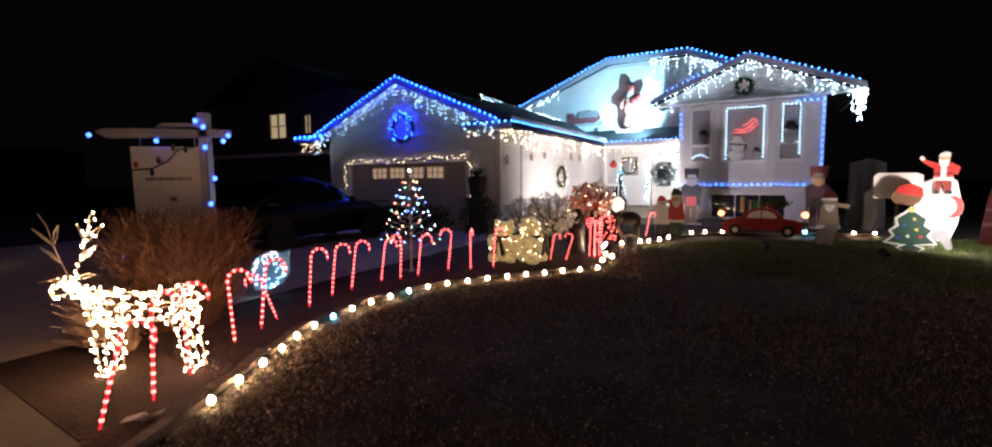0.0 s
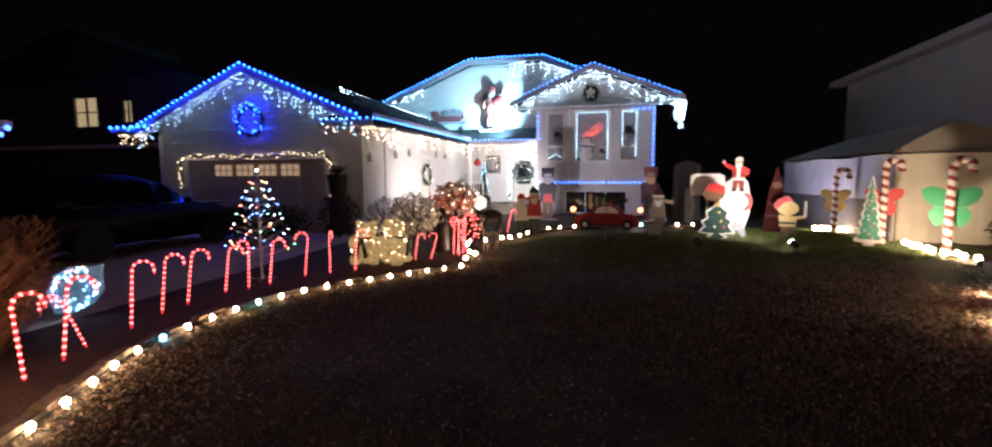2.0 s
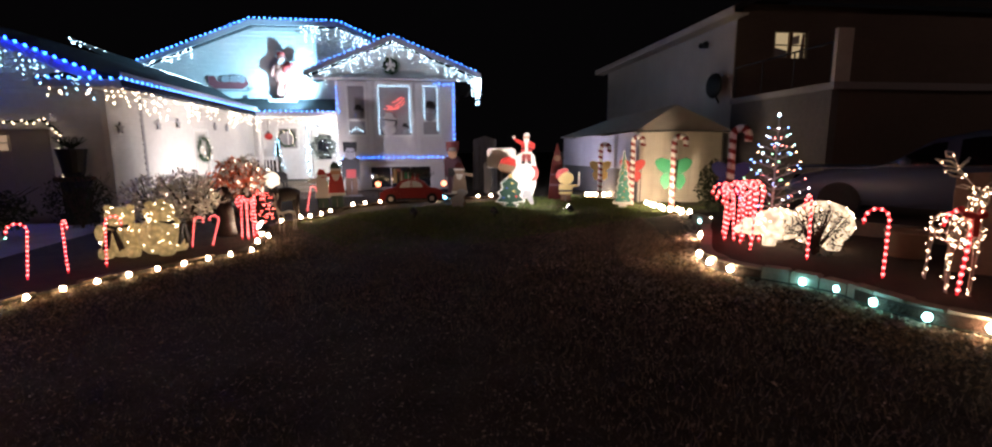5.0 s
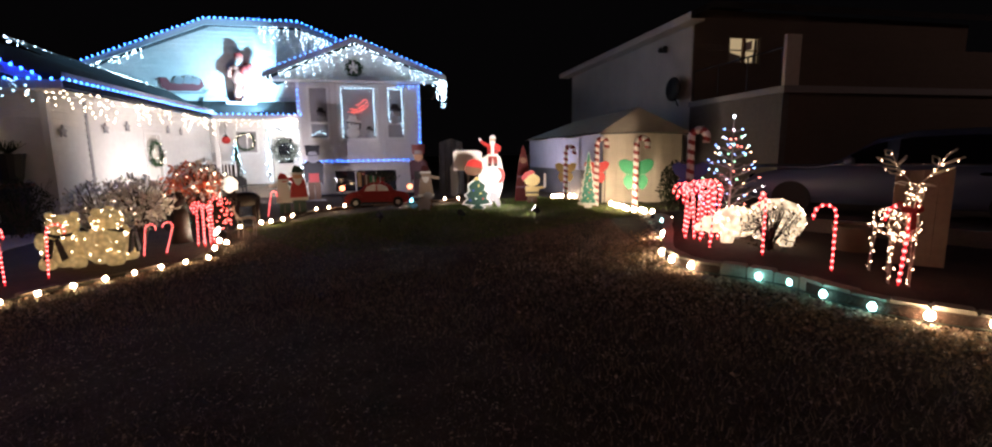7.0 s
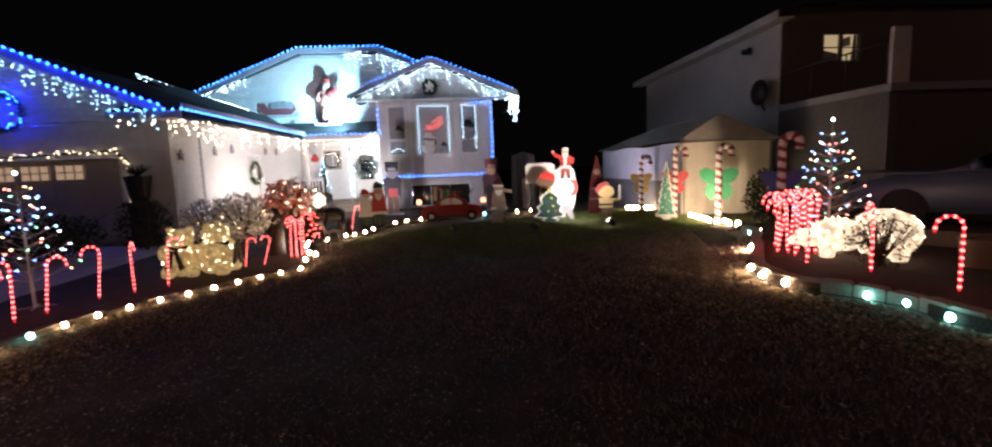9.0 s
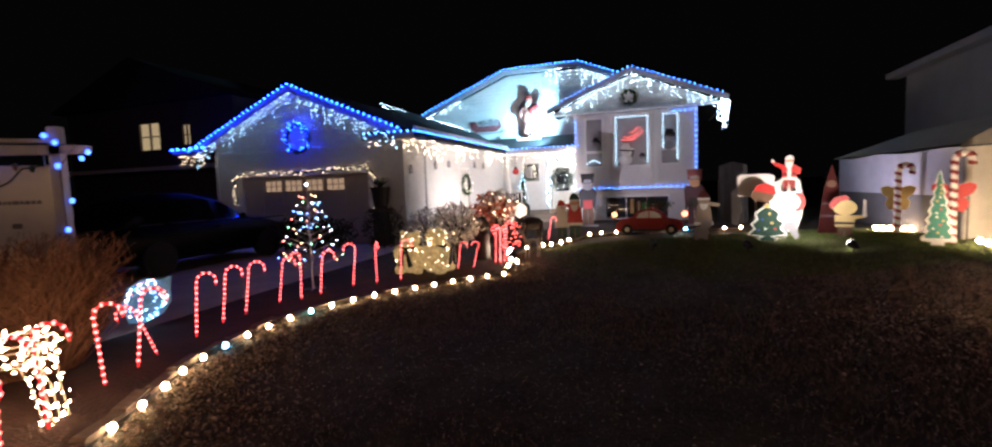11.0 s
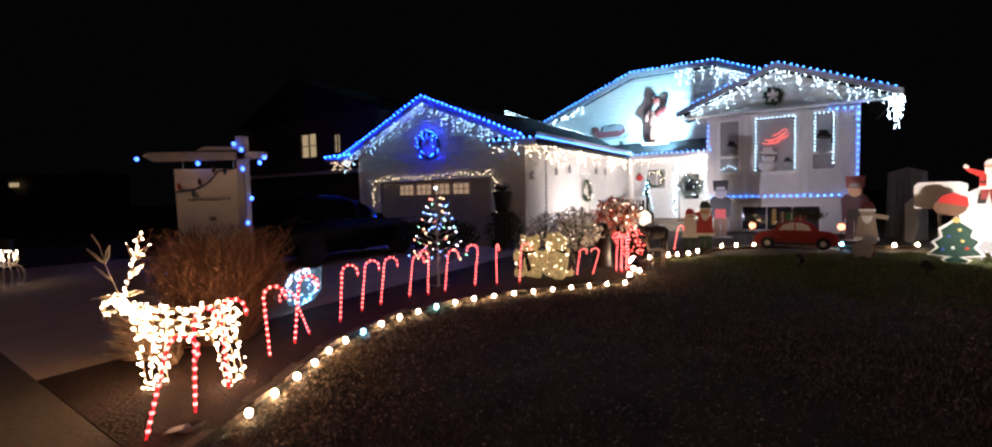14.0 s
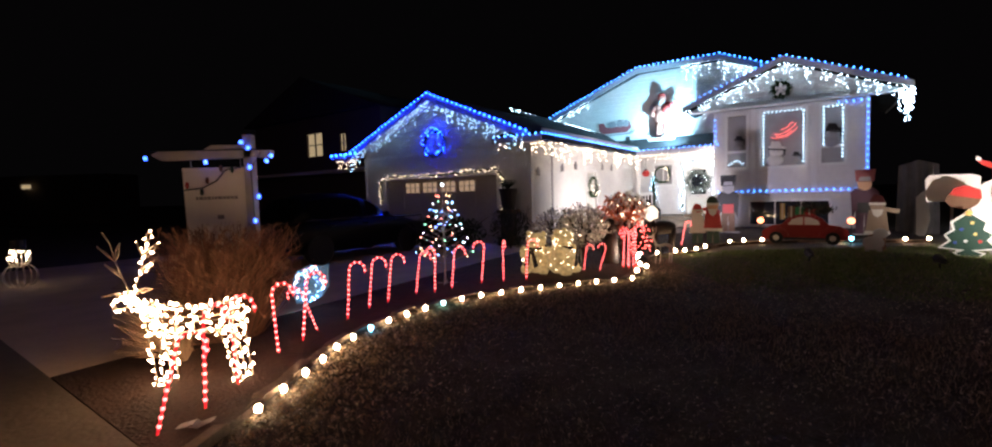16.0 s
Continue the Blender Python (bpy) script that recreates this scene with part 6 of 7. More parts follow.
solid("deer_statue", deer, Matrix.Translation((3.15, 11.7, 0.04)) @ pose(0, 0, 0, 0, 0, 200) @ Matrix.Scale(0.95, 4), "dark brown standing deer statue in the bed", "statue", smooth=True)

planter = thing("planter", HOUSE @ Matrix.Translation((-0.55, -0.4, 0)), "tall dark stacked urn planter by the garage door", "planter")
part("pedestal", Build().box((-0.24, -0.24, 0), (0.24, 0.24, 0.3), P_BLACK).box((-0.18, -0.18, 0.304), (0.18, 0.18, 1.0), P_BLACK).box((-0.26, -0.26, 1.004), (0.26, 0.26, 1.1), P_BROWN), planter)
part("urn", Build().tube([(0, 0, 1.1), (0, 0, 1.2), (0, 0, 1.5), (0, 0, 1.72)], 0.16, P_BLACK, 14, 0.29), planter)
tw = Build()
for k in range(60):
    a = k * 2.4
    tw.tube([(0, 0, 1.7), (0.16 * math.cos(a), 0.16 * math.sin(a), 1.82), (0.3 * math.cos(a) * ((k % 5) / 5 + 0.2), 0.3 * math.sin(a) * ((k % 5) / 5 + 0.2), 1.9 + 0.03 * (k % 4))], 0.012, HEDGE, 3, 0.004)
tagged(part("plant", tw, planter), kind="stuff")
leafy("evergreen_bush", HOUSE @ Matrix.Translation((-1.6, -2.2, 0.03)), "low dark hedge before the garage door", "shrub", 1.5, 1.0, 2600, HEDGE, 0.05, 41, 0.0, None, 0, 0.35)


# ---- painted wooden cut-outs: plain shapes ----
def cutout(name, place, turn, label, shapes, category="cut-out figure", group="painted cut-outs", s=1.0, stake=True):
    """Layers of painted outlines, each a little in front of the one before."""
    b = Build()
    for k, (outline, mat) in enumerate(shapes):
        b.slab(outline, -0.012 - 0.006 * k, 0.012 - 0.004 * k if k else 0.012, mat)
    if stake:
        b.box((-0.02, 0.014, -0.02), (0.02, 0.05, 0.3), WOODGREY)
    return solid(name, b, Matrix.Translation(place) @ pose(0, 0, 0, 0, 0, turn) @ Matrix.Scale(s, 4), label, category, group)


def ell(cx, cz, rx, rz, mat, n=18):
    return (disc(cx, cz, rx, rz, n), mat)


def facing(x, y):
    return -math.degrees(math.atan2(x, y))


def figure(h, coat, hat, legs=P_BLACK, skin=P_SKIN, arm=1):
    """A plain standing figure in a coat and a pointed cap, h metres high."""
    k = h / 1.4
    P = lambda pts: [(x * k, z * k) for x, z in pts]
    return [(P([(-0.16, 0), (-0.02, 0), (0.0, 0.4), (0.02, 0), (0.18, 0), (0.16, 0.55), (-0.15, 0.55)]), legs),
            (P([(-0.24, 0.42), (0.24, 0.42), (0.2, 0.75), (0.17, 1.0), (-0.17, 1.0), (-0.2, 0.75)]), coat),
            (P([(0.12 * arm, 0.98), (0.4 * arm, 0.92), (0.44 * arm, 1.02), (0.14 * arm, 1.08)][::arm]), coat),
            (P([(-0.25, 0.4), (0.25, 0.4), (0.25, 0.48), (-0.25, 0.48)]), P_WHITE),
            ell(0, 1.1 * k, 0.15 * k, 0.15 * k, skin), (P([(-0.12, 1.02), (0.12, 1.02), (0.08, 0.88), (0, 0.82), (-0.08, 0.88)]), P_WHITE),
            (P([(-0.16, 1.16), (0.16, 1.16), (0.1, 1.34), (-0.06, 1.4), (-0.13, 1.3)]), hat), (P([(-0.17, 1.13), (0.17, 1.13), (0.17, 1.19), (-0.17, 1.19)]), P_WHITE)]


HT = -30.06
rs = hw(1.4, 9.38, 3.82)
rf = Build()
rf.tube([(-0.15, 0, 0.0), (-0.15, 0, 0.3), (-0.13, 0, 0.7)], 0.14, P_SKINPALE, 12, 0.16).tube([(0.17, 0, 0.0), (0.17, 0, 0.3), (0.14, 0, 0.7)], 0.14, P_SKINPALE, 12, 0.16)
rf.ball((0, 0, 0.98), 0.36, P_SKINPALE, 16, 12, (1.0, 0.75, 1.15)).ball((0, 0, 1.32), 0.27, P_SKINPALE, 14, 10, (1.1, 0.8, 0.9))
rf.ball((-0.02, -0.03, 1.66), 0.18, P_SKINPALE, 14, 10).ball((0, -0.12, 1.5), 0.16, P_WHITE, 12, 8, (1, 0.7, 1.2))
rf.ball((-0.03, 0, 1.82), 0.17, P_PINK, 12, 8, (1, 1, 0.8)).ball((-0.14, 0, 1.92), 0.08, P_WHITE, 10, 8)
rf.tube([(0.2, -0.05, 1.42), (0.4, -0.1, 1.36), (0.52, -0.12, 1.46)], 0.14, P_PINK, 10, 0.12).ball((0.55, -0.12, 1.52), 0.1, P_WHITE, 10, 8)
rf.tube([(-0.24, 0, 1.4), (-0.4, -0.05, 1.15), (-0.36, -0.1, 0.95)], 0.11, P_SKINPALE, 10, 0.09)
rf.ball((0.22, -0.2, 1.2), 0.2, P_PINK, 12, 8, (1, 0.8, 1.1))
solid("roof_figure", rf, Matrix.Translation(rs) @ pose(0, 0, 0, 0, 0, HT), "red winter figure on the porch roof, paled for its flood light", "figure", smooth=True)
solid("roof_figure_stand", Build().box((-0.55, -0.2, -0.1), (0.55, 0.25, 0.0), P_WHITE).box((0.1, -0.3, 0.0), (0.5, -0.2, 0.1), P_GREY), HOUSE @ Matrix.Translation((1.4, 9.25, 3.79)), "white plank base on the porch roof", "stand")
sl_p = hw(-0.85, 9.6, 4.15)
cutout("sleigh_board", sl_p, HT, "flat painted red and grey sleigh on the upper wall", [
    ([(-0.75, 0.25), (-0.8, 0.6), (-0.55, 0.62), (-0.4, 0.4), (0.5, 0.4), (0.7, 0.62), (0.8, 0.3), (0.55, 0.1), (-0.55, 0.1)], P_DIM),
    ell(-0.1, 0.5, 0.18, 0.14, P_GREY), ell(0.25, 0.52, 0.17, 0.16, P_GREY), ell(0.55, 0.5, 0.14, 0.16, P_GREY),
    ([(-0.85, 0.0), (0.8, 0.0), (0.95, 0.15), (0.9, 0.18), (0.75, 0.05), (-0.85, 0.05)], P_GREY)], "cut-out", stake=False)

# soldiers at the basement wall
for u, v, coat, lab in ((4.62, 4.95, P_BROWN, "tall painted toy soldier with black bearskin hat"), (8.18, 5.05, P_PURPLE, "tall painted toy soldier with red hat")):
    p = hw(u, v, 0.0)
    hatm = P_BLACK if coat is P_BROWN else P_DIM
    cutout("toy_soldier", p, facing(p.x, p.y), lab, [
        ([(-0.35, 0), (0.35, 0), (0.35, 0.1), (-0.35, 0.1)], P_GREY),
        ([(-0.2, 0.1), (-0.02, 0.1), (0, 0.7), (0.02, 0.1), (0.2, 0.1), (0.2, 0.8), (-0.2, 0.8)], P_BROWN if coat is P_BROWN else P_PURPLE),
        ([(-0.28, 0.55), (-0.33, 1.3), (-0.22, 1.42), (0.22, 1.42), (0.33, 1.3), (0.28, 0.55), (0.2, 0.75), (-0.2, 0.75)], P_BLACK if coat is P_BROWN else P_PURPLE),
        ([(-0.16, 0.7), (0.16, 0.7), (0.16, 1.0), (-0.16, 1.0)], P_RED if coat is P_BROWN else P_BLACK),
        ell(0, 1.52, 0.17, 0.17, P_GREY if coat is P_BROWN else P_SKIN),
        ([(-0.21, 1.6), (0.21, 1.6), (0.24, 1.95), (-0.24, 1.95)], hatm), ([(-0.15, 1.62), (0.15, 1.62), (0.12, 1.74), (-0.12, 1.74)], P_GREY)])

tc = thing("toy_car", HOUSE @ Matrix.Translation((6.75, 2.55, 0.02)), "small red rounded wooden car with presents on top", "toy car")
part("body", Build().slab([(-0.95, 0.12), (0.95, 0.12), (0.94, 0.36), (0.78, 0.46), (0.52, 0.5), (0.4, 0.66), (0.2, 0.76), (-0.1, 0.77), (-0.34, 0.68), (-0.5, 0.51), (-0.78, 0.46), (-0.94, 0.34)], -0.1, 0.1, P_CAR), tc, "glossy red painted body")
part("side_window", Build().slab([(-0.36, 0.5), (0.36, 0.5), (0.3, 0.62), (0.14, 0.7), (-0.08, 0.71), (-0.27, 0.64)], -0.115, -0.1, P_WHITE), tc, "white painted window")
part("window_bar", Build().box((-0.015, -0.122, 0.5), (0.015, -0.1155, 0.71), P_RED), tc)
part("running_board", Build().box((-0.45, -0.15, 0.12), (0.45, -0.1, 0.17), P_BLACK), tc)
for x in (-0.62, 0.62):
    part("fender", Build().slab([(x + 0.3 * math.cos(a_), 0.16 + 0.27 * math.sin(a_)) for a_ in [math.pi * k / 10 for k in range(11)]], -0.14, -0.1, P_CAR), tc)
    w = part("wheel", Build().tube([(x, -0.17, 0.16), (x, -0.08, 0.16)], 0.16, TYRE, 18), tc)
    part("hub", Build().tube([(x, -0.18, 0.16), (x, -0.171, 0.16)], 0.07, P_WHITE, 12), w)
for x, w, h, m_, lab in ((-0.35, 0.16, 0.34, P_BROWN, "tall brown wrapped present box"), (-0.1, 0.22, 0.2, P_GREEN, "green wrapped present with ribbon"), (0.15, 0.25, 0.16, P_RED, "red present tied with ribbon"), (-0.6, 0.1, 0.42, P_YELLOW, "tall amber candle shape")):
    solid("present", Build().box((-w / 2, -0.08, 0), (w / 2, 0.08, h), m_).box((-0.015, -0.085, 0.001), (0.015, 0.085, h + 0.006), P_WHITE), HOUSE @ Matrix.Translation((6.75 + x * 0.8, 2.55, 0.775 if abs(x) < 0.3 else 0.66)), lab, "present", "presents on the toy car")
leafy("pine_bough", HOUSE @ Matrix.Translation((6.95, 2.55, 0.76)), "dark green tree tied on top of the toy car", "pine bough", 0.5, 0.34, 500, HEDGE, 0.04, 19, 0.0, None, 0, 0.3)
tl = thing("lantern", HOUSE, "pair of glowing red lanterns by the toy car", "lantern")
for u in (5.75, 7.75):
    part("glass", Build().ball((u, 2.6, 0.62), 0.085, TAIL, 10, 8), tl)
    part("stake", Build().tube([(u, 2.6, 0), (u, 2.6, 0.56)], 0.012, P_BLACK, 6), tl)

for x, y, h, coat, lab in ((4.9, 13.2, 1.35, P_RED, "cut-out figure in a red coat with green cap"), (4.55, 13.35, 1.15, P_WHITE, "small white and red cut-out figure by the path")):
    cutout("garden_figure", (x, y, 0), facing(x, y), lab, figure(h, coat, P_DGREEN if coat is P_RED else P_RED, P_DGREEN, P_SKIN if coat is P_RED else P_WHITE, -1))
x, y = 7.95, 11.5
cutout("garden_figure", (x, y, 0), facing(x, y), "pale cut-out figure in a striped cap on the lawn", figure(1.3, P_TAN, P_DKRED, P_BROWN, P_TAN, 1))
cutout("garden_figure", (x - 0.25, y - 0.25, 0), facing(x, y), "small grey cut-out animal standing beside the figure", [ell(0, 0.2, 0.2, 0.16, P_GREY), ell(0.12, 0.42, 0.14, 0.12, P_GREY), ([(-0.16, 0), (-0.06, 0), (-0.06, 0.15), (-0.16, 0.15)], P_GREY), ([(0.06, 0), (0.16, 0), (0.16, 0.15), (0.06, 0.15)], P_GREY)])
# lit display: white sheet, round figures, tree, small red figure on top
x, y = 9.45, 10.35
T = facing(x, y)
cutout("display_board", (8.98, 10.8, -0.09), T, "plain white painted box-shaped board", [([(-0.42, 1.2), (0.4, 1.2), (0.42, 1.72), (0.3, 1.78), (-0.36, 1.78), (-0.44, 1.7)], P_WHITE), ([(-0.03, 0), (0.03, 0), (0.03, 1.21), (-0.03, 1.21)], WOODGREY)])
cutout("display_figure", (x + 0.02, y + 0.1, 0), T, "large rounded white cut-out with red caps", [([(-0.1, 0.2), (0.3, 0.2), (0.42, 0.6), (0.44, 1.1), (0.36, 1.5), (0.1, 1.62), (-0.2, 1.45), (-0.35, 1.1), (-0.2, 0.6)], P_WHITE),
    ell(0.33, 0.95, 0.16, 0.24, P_RED), ell(0.1, 0.95, 0.28, 0.25, P_WHITE), ([(0.0, 0.25), (0.06, 0), (0.12, 0.25), (0.28, 0), (0.36, 0.05), (0.28, 0.45), (0.0, 0.45)], P_GREY)])
cutout("display_figure", (x - 0.55, y + 0.12, 0), T, "round brown headed cut-out with a red cap", [ell(0, 1.16, 0.26, 0.2, P_BROWN), ([(-0.2, 1.26), (0.28, 1.16), (0.26, 1.36), (0.04, 1.46), (-0.14, 1.4)], P_RED), ([(-0.08, 0.05), (0.08, 0.05), (0.1, 0.8), (-0.1, 0.8)], P_WHITE)])
cutout("display_tree", (x - 0.56, y - 0.06, 0), T, "flat green tree cut-out edged in white with painted baubles", [([(-0.15, -0.01), (0.17, -0.01), (0.28, 0.08), (0.12, 0.12), (0.48, 0.18), (0.33, 0.36), (0.42, 0.51), (0.27, 0.61), (0.31, 0.79), (0.08, 0.96), (-0.02, 1.06), (-0.11, 0.94), (-0.31, 0.77), (-0.27, 0.59), (-0.42, 0.46), (-0.33, 0.34), (-0.5, 0.16), (-0.13, 0.12), (-0.26, 0.07)], P_WHITE), ([(-0.12, 0.0), (0.14, 0.0), (0.22, 0.06), (0.05, 0.14), (0.42, 0.2), (0.28, 0.36), (0.36, 0.5), (0.22, 0.6), (0.26, 0.76), (0.05, 0.92), (-0.02, 1.0), (-0.08, 0.9), (-0.26, 0.74), (-0.22, 0.58), (-0.36, 0.46), (-0.28, 0.34), (-0.44, 0.18), (-0.06, 0.14), (-0.2, 0.06)], P_DGREEN),
    ell(-0.12, 0.6, 0.035, 0.035, P_BLUE, 8), ell(0.1, 0.5, 0.035, 0.035, P_YELLOW, 8), ell(-0.05, 0.34, 0.035, 0.035, P_WHITE, 8), ell(0.18, 0.34, 0.035, 0.035, P_RED, 8), ell(0.05, 0.75, 0.035, 0.035, P_YELLOW, 8), ell(-0.22, 0.3, 0.035, 0.035, P_BLUE, 8), ell(-0.01, 0.97, 0.07, 0.07, P_YELLOW, 5)], s=0.92)
cutout("display_figure", (x + 0.08, y - 0.03, 1.22), T, "small red suited cut-out standing on top of the display", [
    ([(-0.15, 0.0), (-0.05, 0.0), (0.0, 0.3), (0.05, 0.0), (0.17, 0.0), (0.16, 0.5), (-0.14, 0.5)], P_STRIPE),
    ([(-0.17, 0.0), (-0.05, 0.0), (-0.05, 0.1), (-0.16, 0.1)], P_BLACK), ([(0.05, 0.0), (0.19, 0.0), (0.17, 0.1), (0.05, 0.1)], P_BLACK),
    ([(-0.17, 0.36), (0.18, 0.36), (0.2, 0.6), (0.16, 0.78), (-0.15, 0.78), (-0.18, 0.6)], P_RED), ([(-0.18, 0.34), (0.19, 0.34), (0.19, 0.42), (-0.18, 0.42)], P_WHITE), ([(-0.17, 0.5), (0.18, 0.5), (0.18, 0.54), (-0.17, 0.54)], P_BLACK),
    ([(-0.13, 0.78), (-0.34, 0.86), (-0.42, 0.93), (-0.46, 0.88), (-0.36, 0.76), (-0.14, 0.62)], P_RED), ([(-0.38, 0.84), (-0.46, 0.88), (-0.44, 0.97), (-0.36, 0.92)], P_WHITE),
    ([(0.14, 0.78), (0.3, 0.66), (0.26, 0.48), (0.16, 0.54)], P_RED), ell(0.0, 0.88, 0.1, 0.1, P_SKIN), ([(-0.1, 0.86), (0.1, 0.86), (0.08, 0.72), (0.0, 0.64), (-0.08, 0.72)], P_WHITE),
    ([(-0.11, 0.93), (0.12, 0.93), (0.1, 1.02), (0.02, 1.06), (-0.08, 1.02)], P_WHITE), ([(-0.05, 0.42), (0.05, 0.42), (0.05, 0.7), (-0.05, 0.7)], P_WHITE)], stake=False, s=0.86)
x, y = 11.1, 10.2
cutout("garden_figure", (x, y, 0), facing(x, y), "round headed cut-out in yellow and red holding a candle", [([(-0.16, 0), (-0.03, 0), (-0.01, 0.2), (0.03, 0), (0.18, 0), (0.14, 0.35), (-0.14, 0.35)], P_BROWN), ([(-0.2, 0.25), (0.2, 0.25), (0.22, 0.55), (-0.22, 0.55)], P_YELLOW), ([(-0.2, 0.32), (0.2, 0.32), (0.2, 0.38), (-0.2, 0.38)], P_BLACK),
    ell(0, 0.75, 0.25, 0.2, P_YELLOW), ([(-0.28, 0.7), (-0.1, 0.9), (0.12, 0.98), (0.0, 1.08), (-0.24, 1.0), (-0.34, 0.82)], P_RED), ([(0.2, 0.45), (0.42, 0.5), (0.4, 0.56), (0.2, 0.55)], P_YELLOW), ([(0.36, 0.52), (0.44, 0.52), (0.43, 0.95), (0.37, 0.95)], P_WHITE)])
x, y = 11.4, 10.88
cutout("garden_figure", (x, y, 0), facing(x, y), "tall dark red cone shaped cut-out with pale bands", [([(-0.3, 0), (0.28, 0), (0.26, 0.45), (0.2, 0.9), (0.16, 1.3), (0.04, 1.75), (0.0, 1.9), (-0.05, 1.75), (-0.16, 1.3), (-0.22, 0.9)], P_DKRED), ell(0, 1.36, 0.12, 0.1, P_BROWN), ([(-0.22, 0.8), (0.21, 0.8), (0.2, 0.86), (-0.21, 0.86)], P_PURPLE), ([(-0.26, 0.45), (0.26, 0.45), (0.25, 0.52), (-0.25, 0.52)], P_PURPLE)])
x, y = 11.1, 14.3
cutout("garden_figure", (x, y, 0), facing(x, y), "pale grey animal cut-out at the side of the house", [([(-0.1, 0), (0.1, 0), (0.2, 0.5), (0.16, 0.9), (0.22, 1.2), (0.05, 1.3), (-0.12, 1.1), (-0.1, 0.6)], P_GREY)])
x, y = 11.2, 8.1
tree_edge = []
for k in range(7):
    w = 0.27 * (1 - k / 7.4)
    tree_edge += [(w, 0.1 + k * 0.2), (w + 0.02, 0.16 + k * 0.2), (w * 0.72, 0.27 + k * 0.2)]
tree_edge = [(-0.12, 0.0), (0.12, 0.0), (0.1, 0.08)] + tree_edge + [(0.03, 1.56), (0.0, 1.64), (-0.03, 1.56)] + [(-q, z) for q, z in tree_edge[::-1]] + [(-0.1, 0.08)]
inner = [(q * 0.74, 0.07 + z * 0.92) for q, z in tree_edge[3:-1]]
bauble = random.Random(6)
cutout("tree_board", (x, y, 0), facing(x, y), "narrow teal-green tree cut-out edged in white with painted baubles",
       [(tree_edge, P_WHITE), (inner, P_TEAL)] + [ell(bauble.uniform(-0.6, 0.6) * 0.2 * (1 - z / 1.7), z, 0.024, 0.024, bauble.choice((P_WHITE, P_WHITE, P_YELLOW, P_PINK)), 8) for z in [0.2 + 0.085 * j for j in range(14)]])


def striped_cane(x, y, h, bow, label, dark=False):
    """A tall striped pole bent over at the top, with a flat bow."""
    t = thing("giant_candy_cane", Matrix.Translation((x, y, 0)) @ pose(0, 0, 0, 0, 0, facing(x, y)), label, "candy cane", "giant candy canes")
    hook, r = 0.14, 0.074
    path = [Vector((0, 0, z * (h - hook) / 10)) for z in range(11)]
    path += [Vector((hook * (1 - math.cos(math.pi * k / 10)), 0, h - hook + hook * math.sin(math.pi * k / 10))) for k in range(1, 11)]
    path.append(path[-1] - Vector((0, 0, 0.14)))
    fine = along(path, 0.022)
    sh = Build()
    n = 12
    ringv, faces = [], {P_STRIPE: [], P_WHITE: []}
    for k, p in enumerate(fine):
        d = (fine[min(k + 1, len(fine) - 1)] - fine[max(k - 1, 0)]).normalized()
        s = Vector((0, 1, 0))
        u = d.cross(s)
        ringv += [p + (s * math.cos(6.2832 * j / n) + u * math.sin(6.2832 * j / n)) * r for j in range(n)]
    for k in range(len(fine) - 1):
        for j in range(n):
            mat = P_STRIPE if ((k + j * 0.55) % 9) < 4.2 else P_WHITE
            faces[mat].append((k * n + j, k * n + (j + 1) % n, (k + 1) * n + (j + 1) % n, (k + 1) * n + j))
    for mat in faces:
        sh.add(ringv, faces[mat], mat)
    part("pole", sh, t, "red and white striped pole")
    z = h * 0.51
    bw = Build()
    for s in (-1, 1):
        q = 1.0 if bow is P_GREEN else 0.8
        bw.slab([(0, z + 0.3 * q), (s * 0.12 * q, z + 0.36 * q), (s * 0.3 * q, z + 0.42 * q), (s * 0.44 * q, z + 0.36 * q), (s * 0.45 * q, z + 0.26 * q), (s * 0.38 * q, z + 0.12 * q), (s * 0.25 * q, z + 0.01), (0, z - 0.02)][::s], 0.07, 0.1, bow)
        bw.slab([(0, z - 0.02), (s * 0.24 * q, z + 0.0), (s * 0.32 * q, z - 0.13 * q), (s * 0.3 * q, z - 0.26 * q), (s * 0.19 * q, z - 0.42 * q), (s * 0.1 * q, z - 0.36 * q), (0, z - 0.2 * q)][::s], 0.066, 0.096, bow)
    part("bow", bw, t, "large flat painted bow")
    return t


striped_cane(11.35, 6.68, 1.95, P_GREEN, "tall striped cane pole with a green bow")
striped_cane(11.75, 8.22, 1.98, P_RED, "tall striped cane pole with a red bow")
striped_cane(12.95, 10.36, 1.8, P_YELLOW, "tall striped cane pole with a yellow bow")
striped_cane(9.75, 4.45, 2.02, P_BLUE, "tall striped cane pole with a blue bow in shadow")
tube_l = thing("ground_lights", Matrix.Identity(4), "bright warm bulbs strung along the grass by the shelter", "string lights", "garden light strings")
gp = [(12.3, 8.1), (12.0, 7.75), (11.75, 7.3), (11.5, 7.05), (11.35, 6.75), (11.3, 6.4), (11.25, 6.15)]
part("cord", Build().tube([(x, y, 0.03) for x, y in gp], 0.008, CORD, 4), tube_l)
bulbs(tube_l, [(x - 0.1, y - 0.1, 0.07) for x, y in gp] + [(11.45, 6.55, 0.07), (11.85, 7.5, 0.07)], 0.055, L_KERB)
bulbs(tube_l, [(12.92 + 0.096 * k, 10.9 - 0.115 * k, 0.08) for k in range(6)], 0.06, L_KERB)


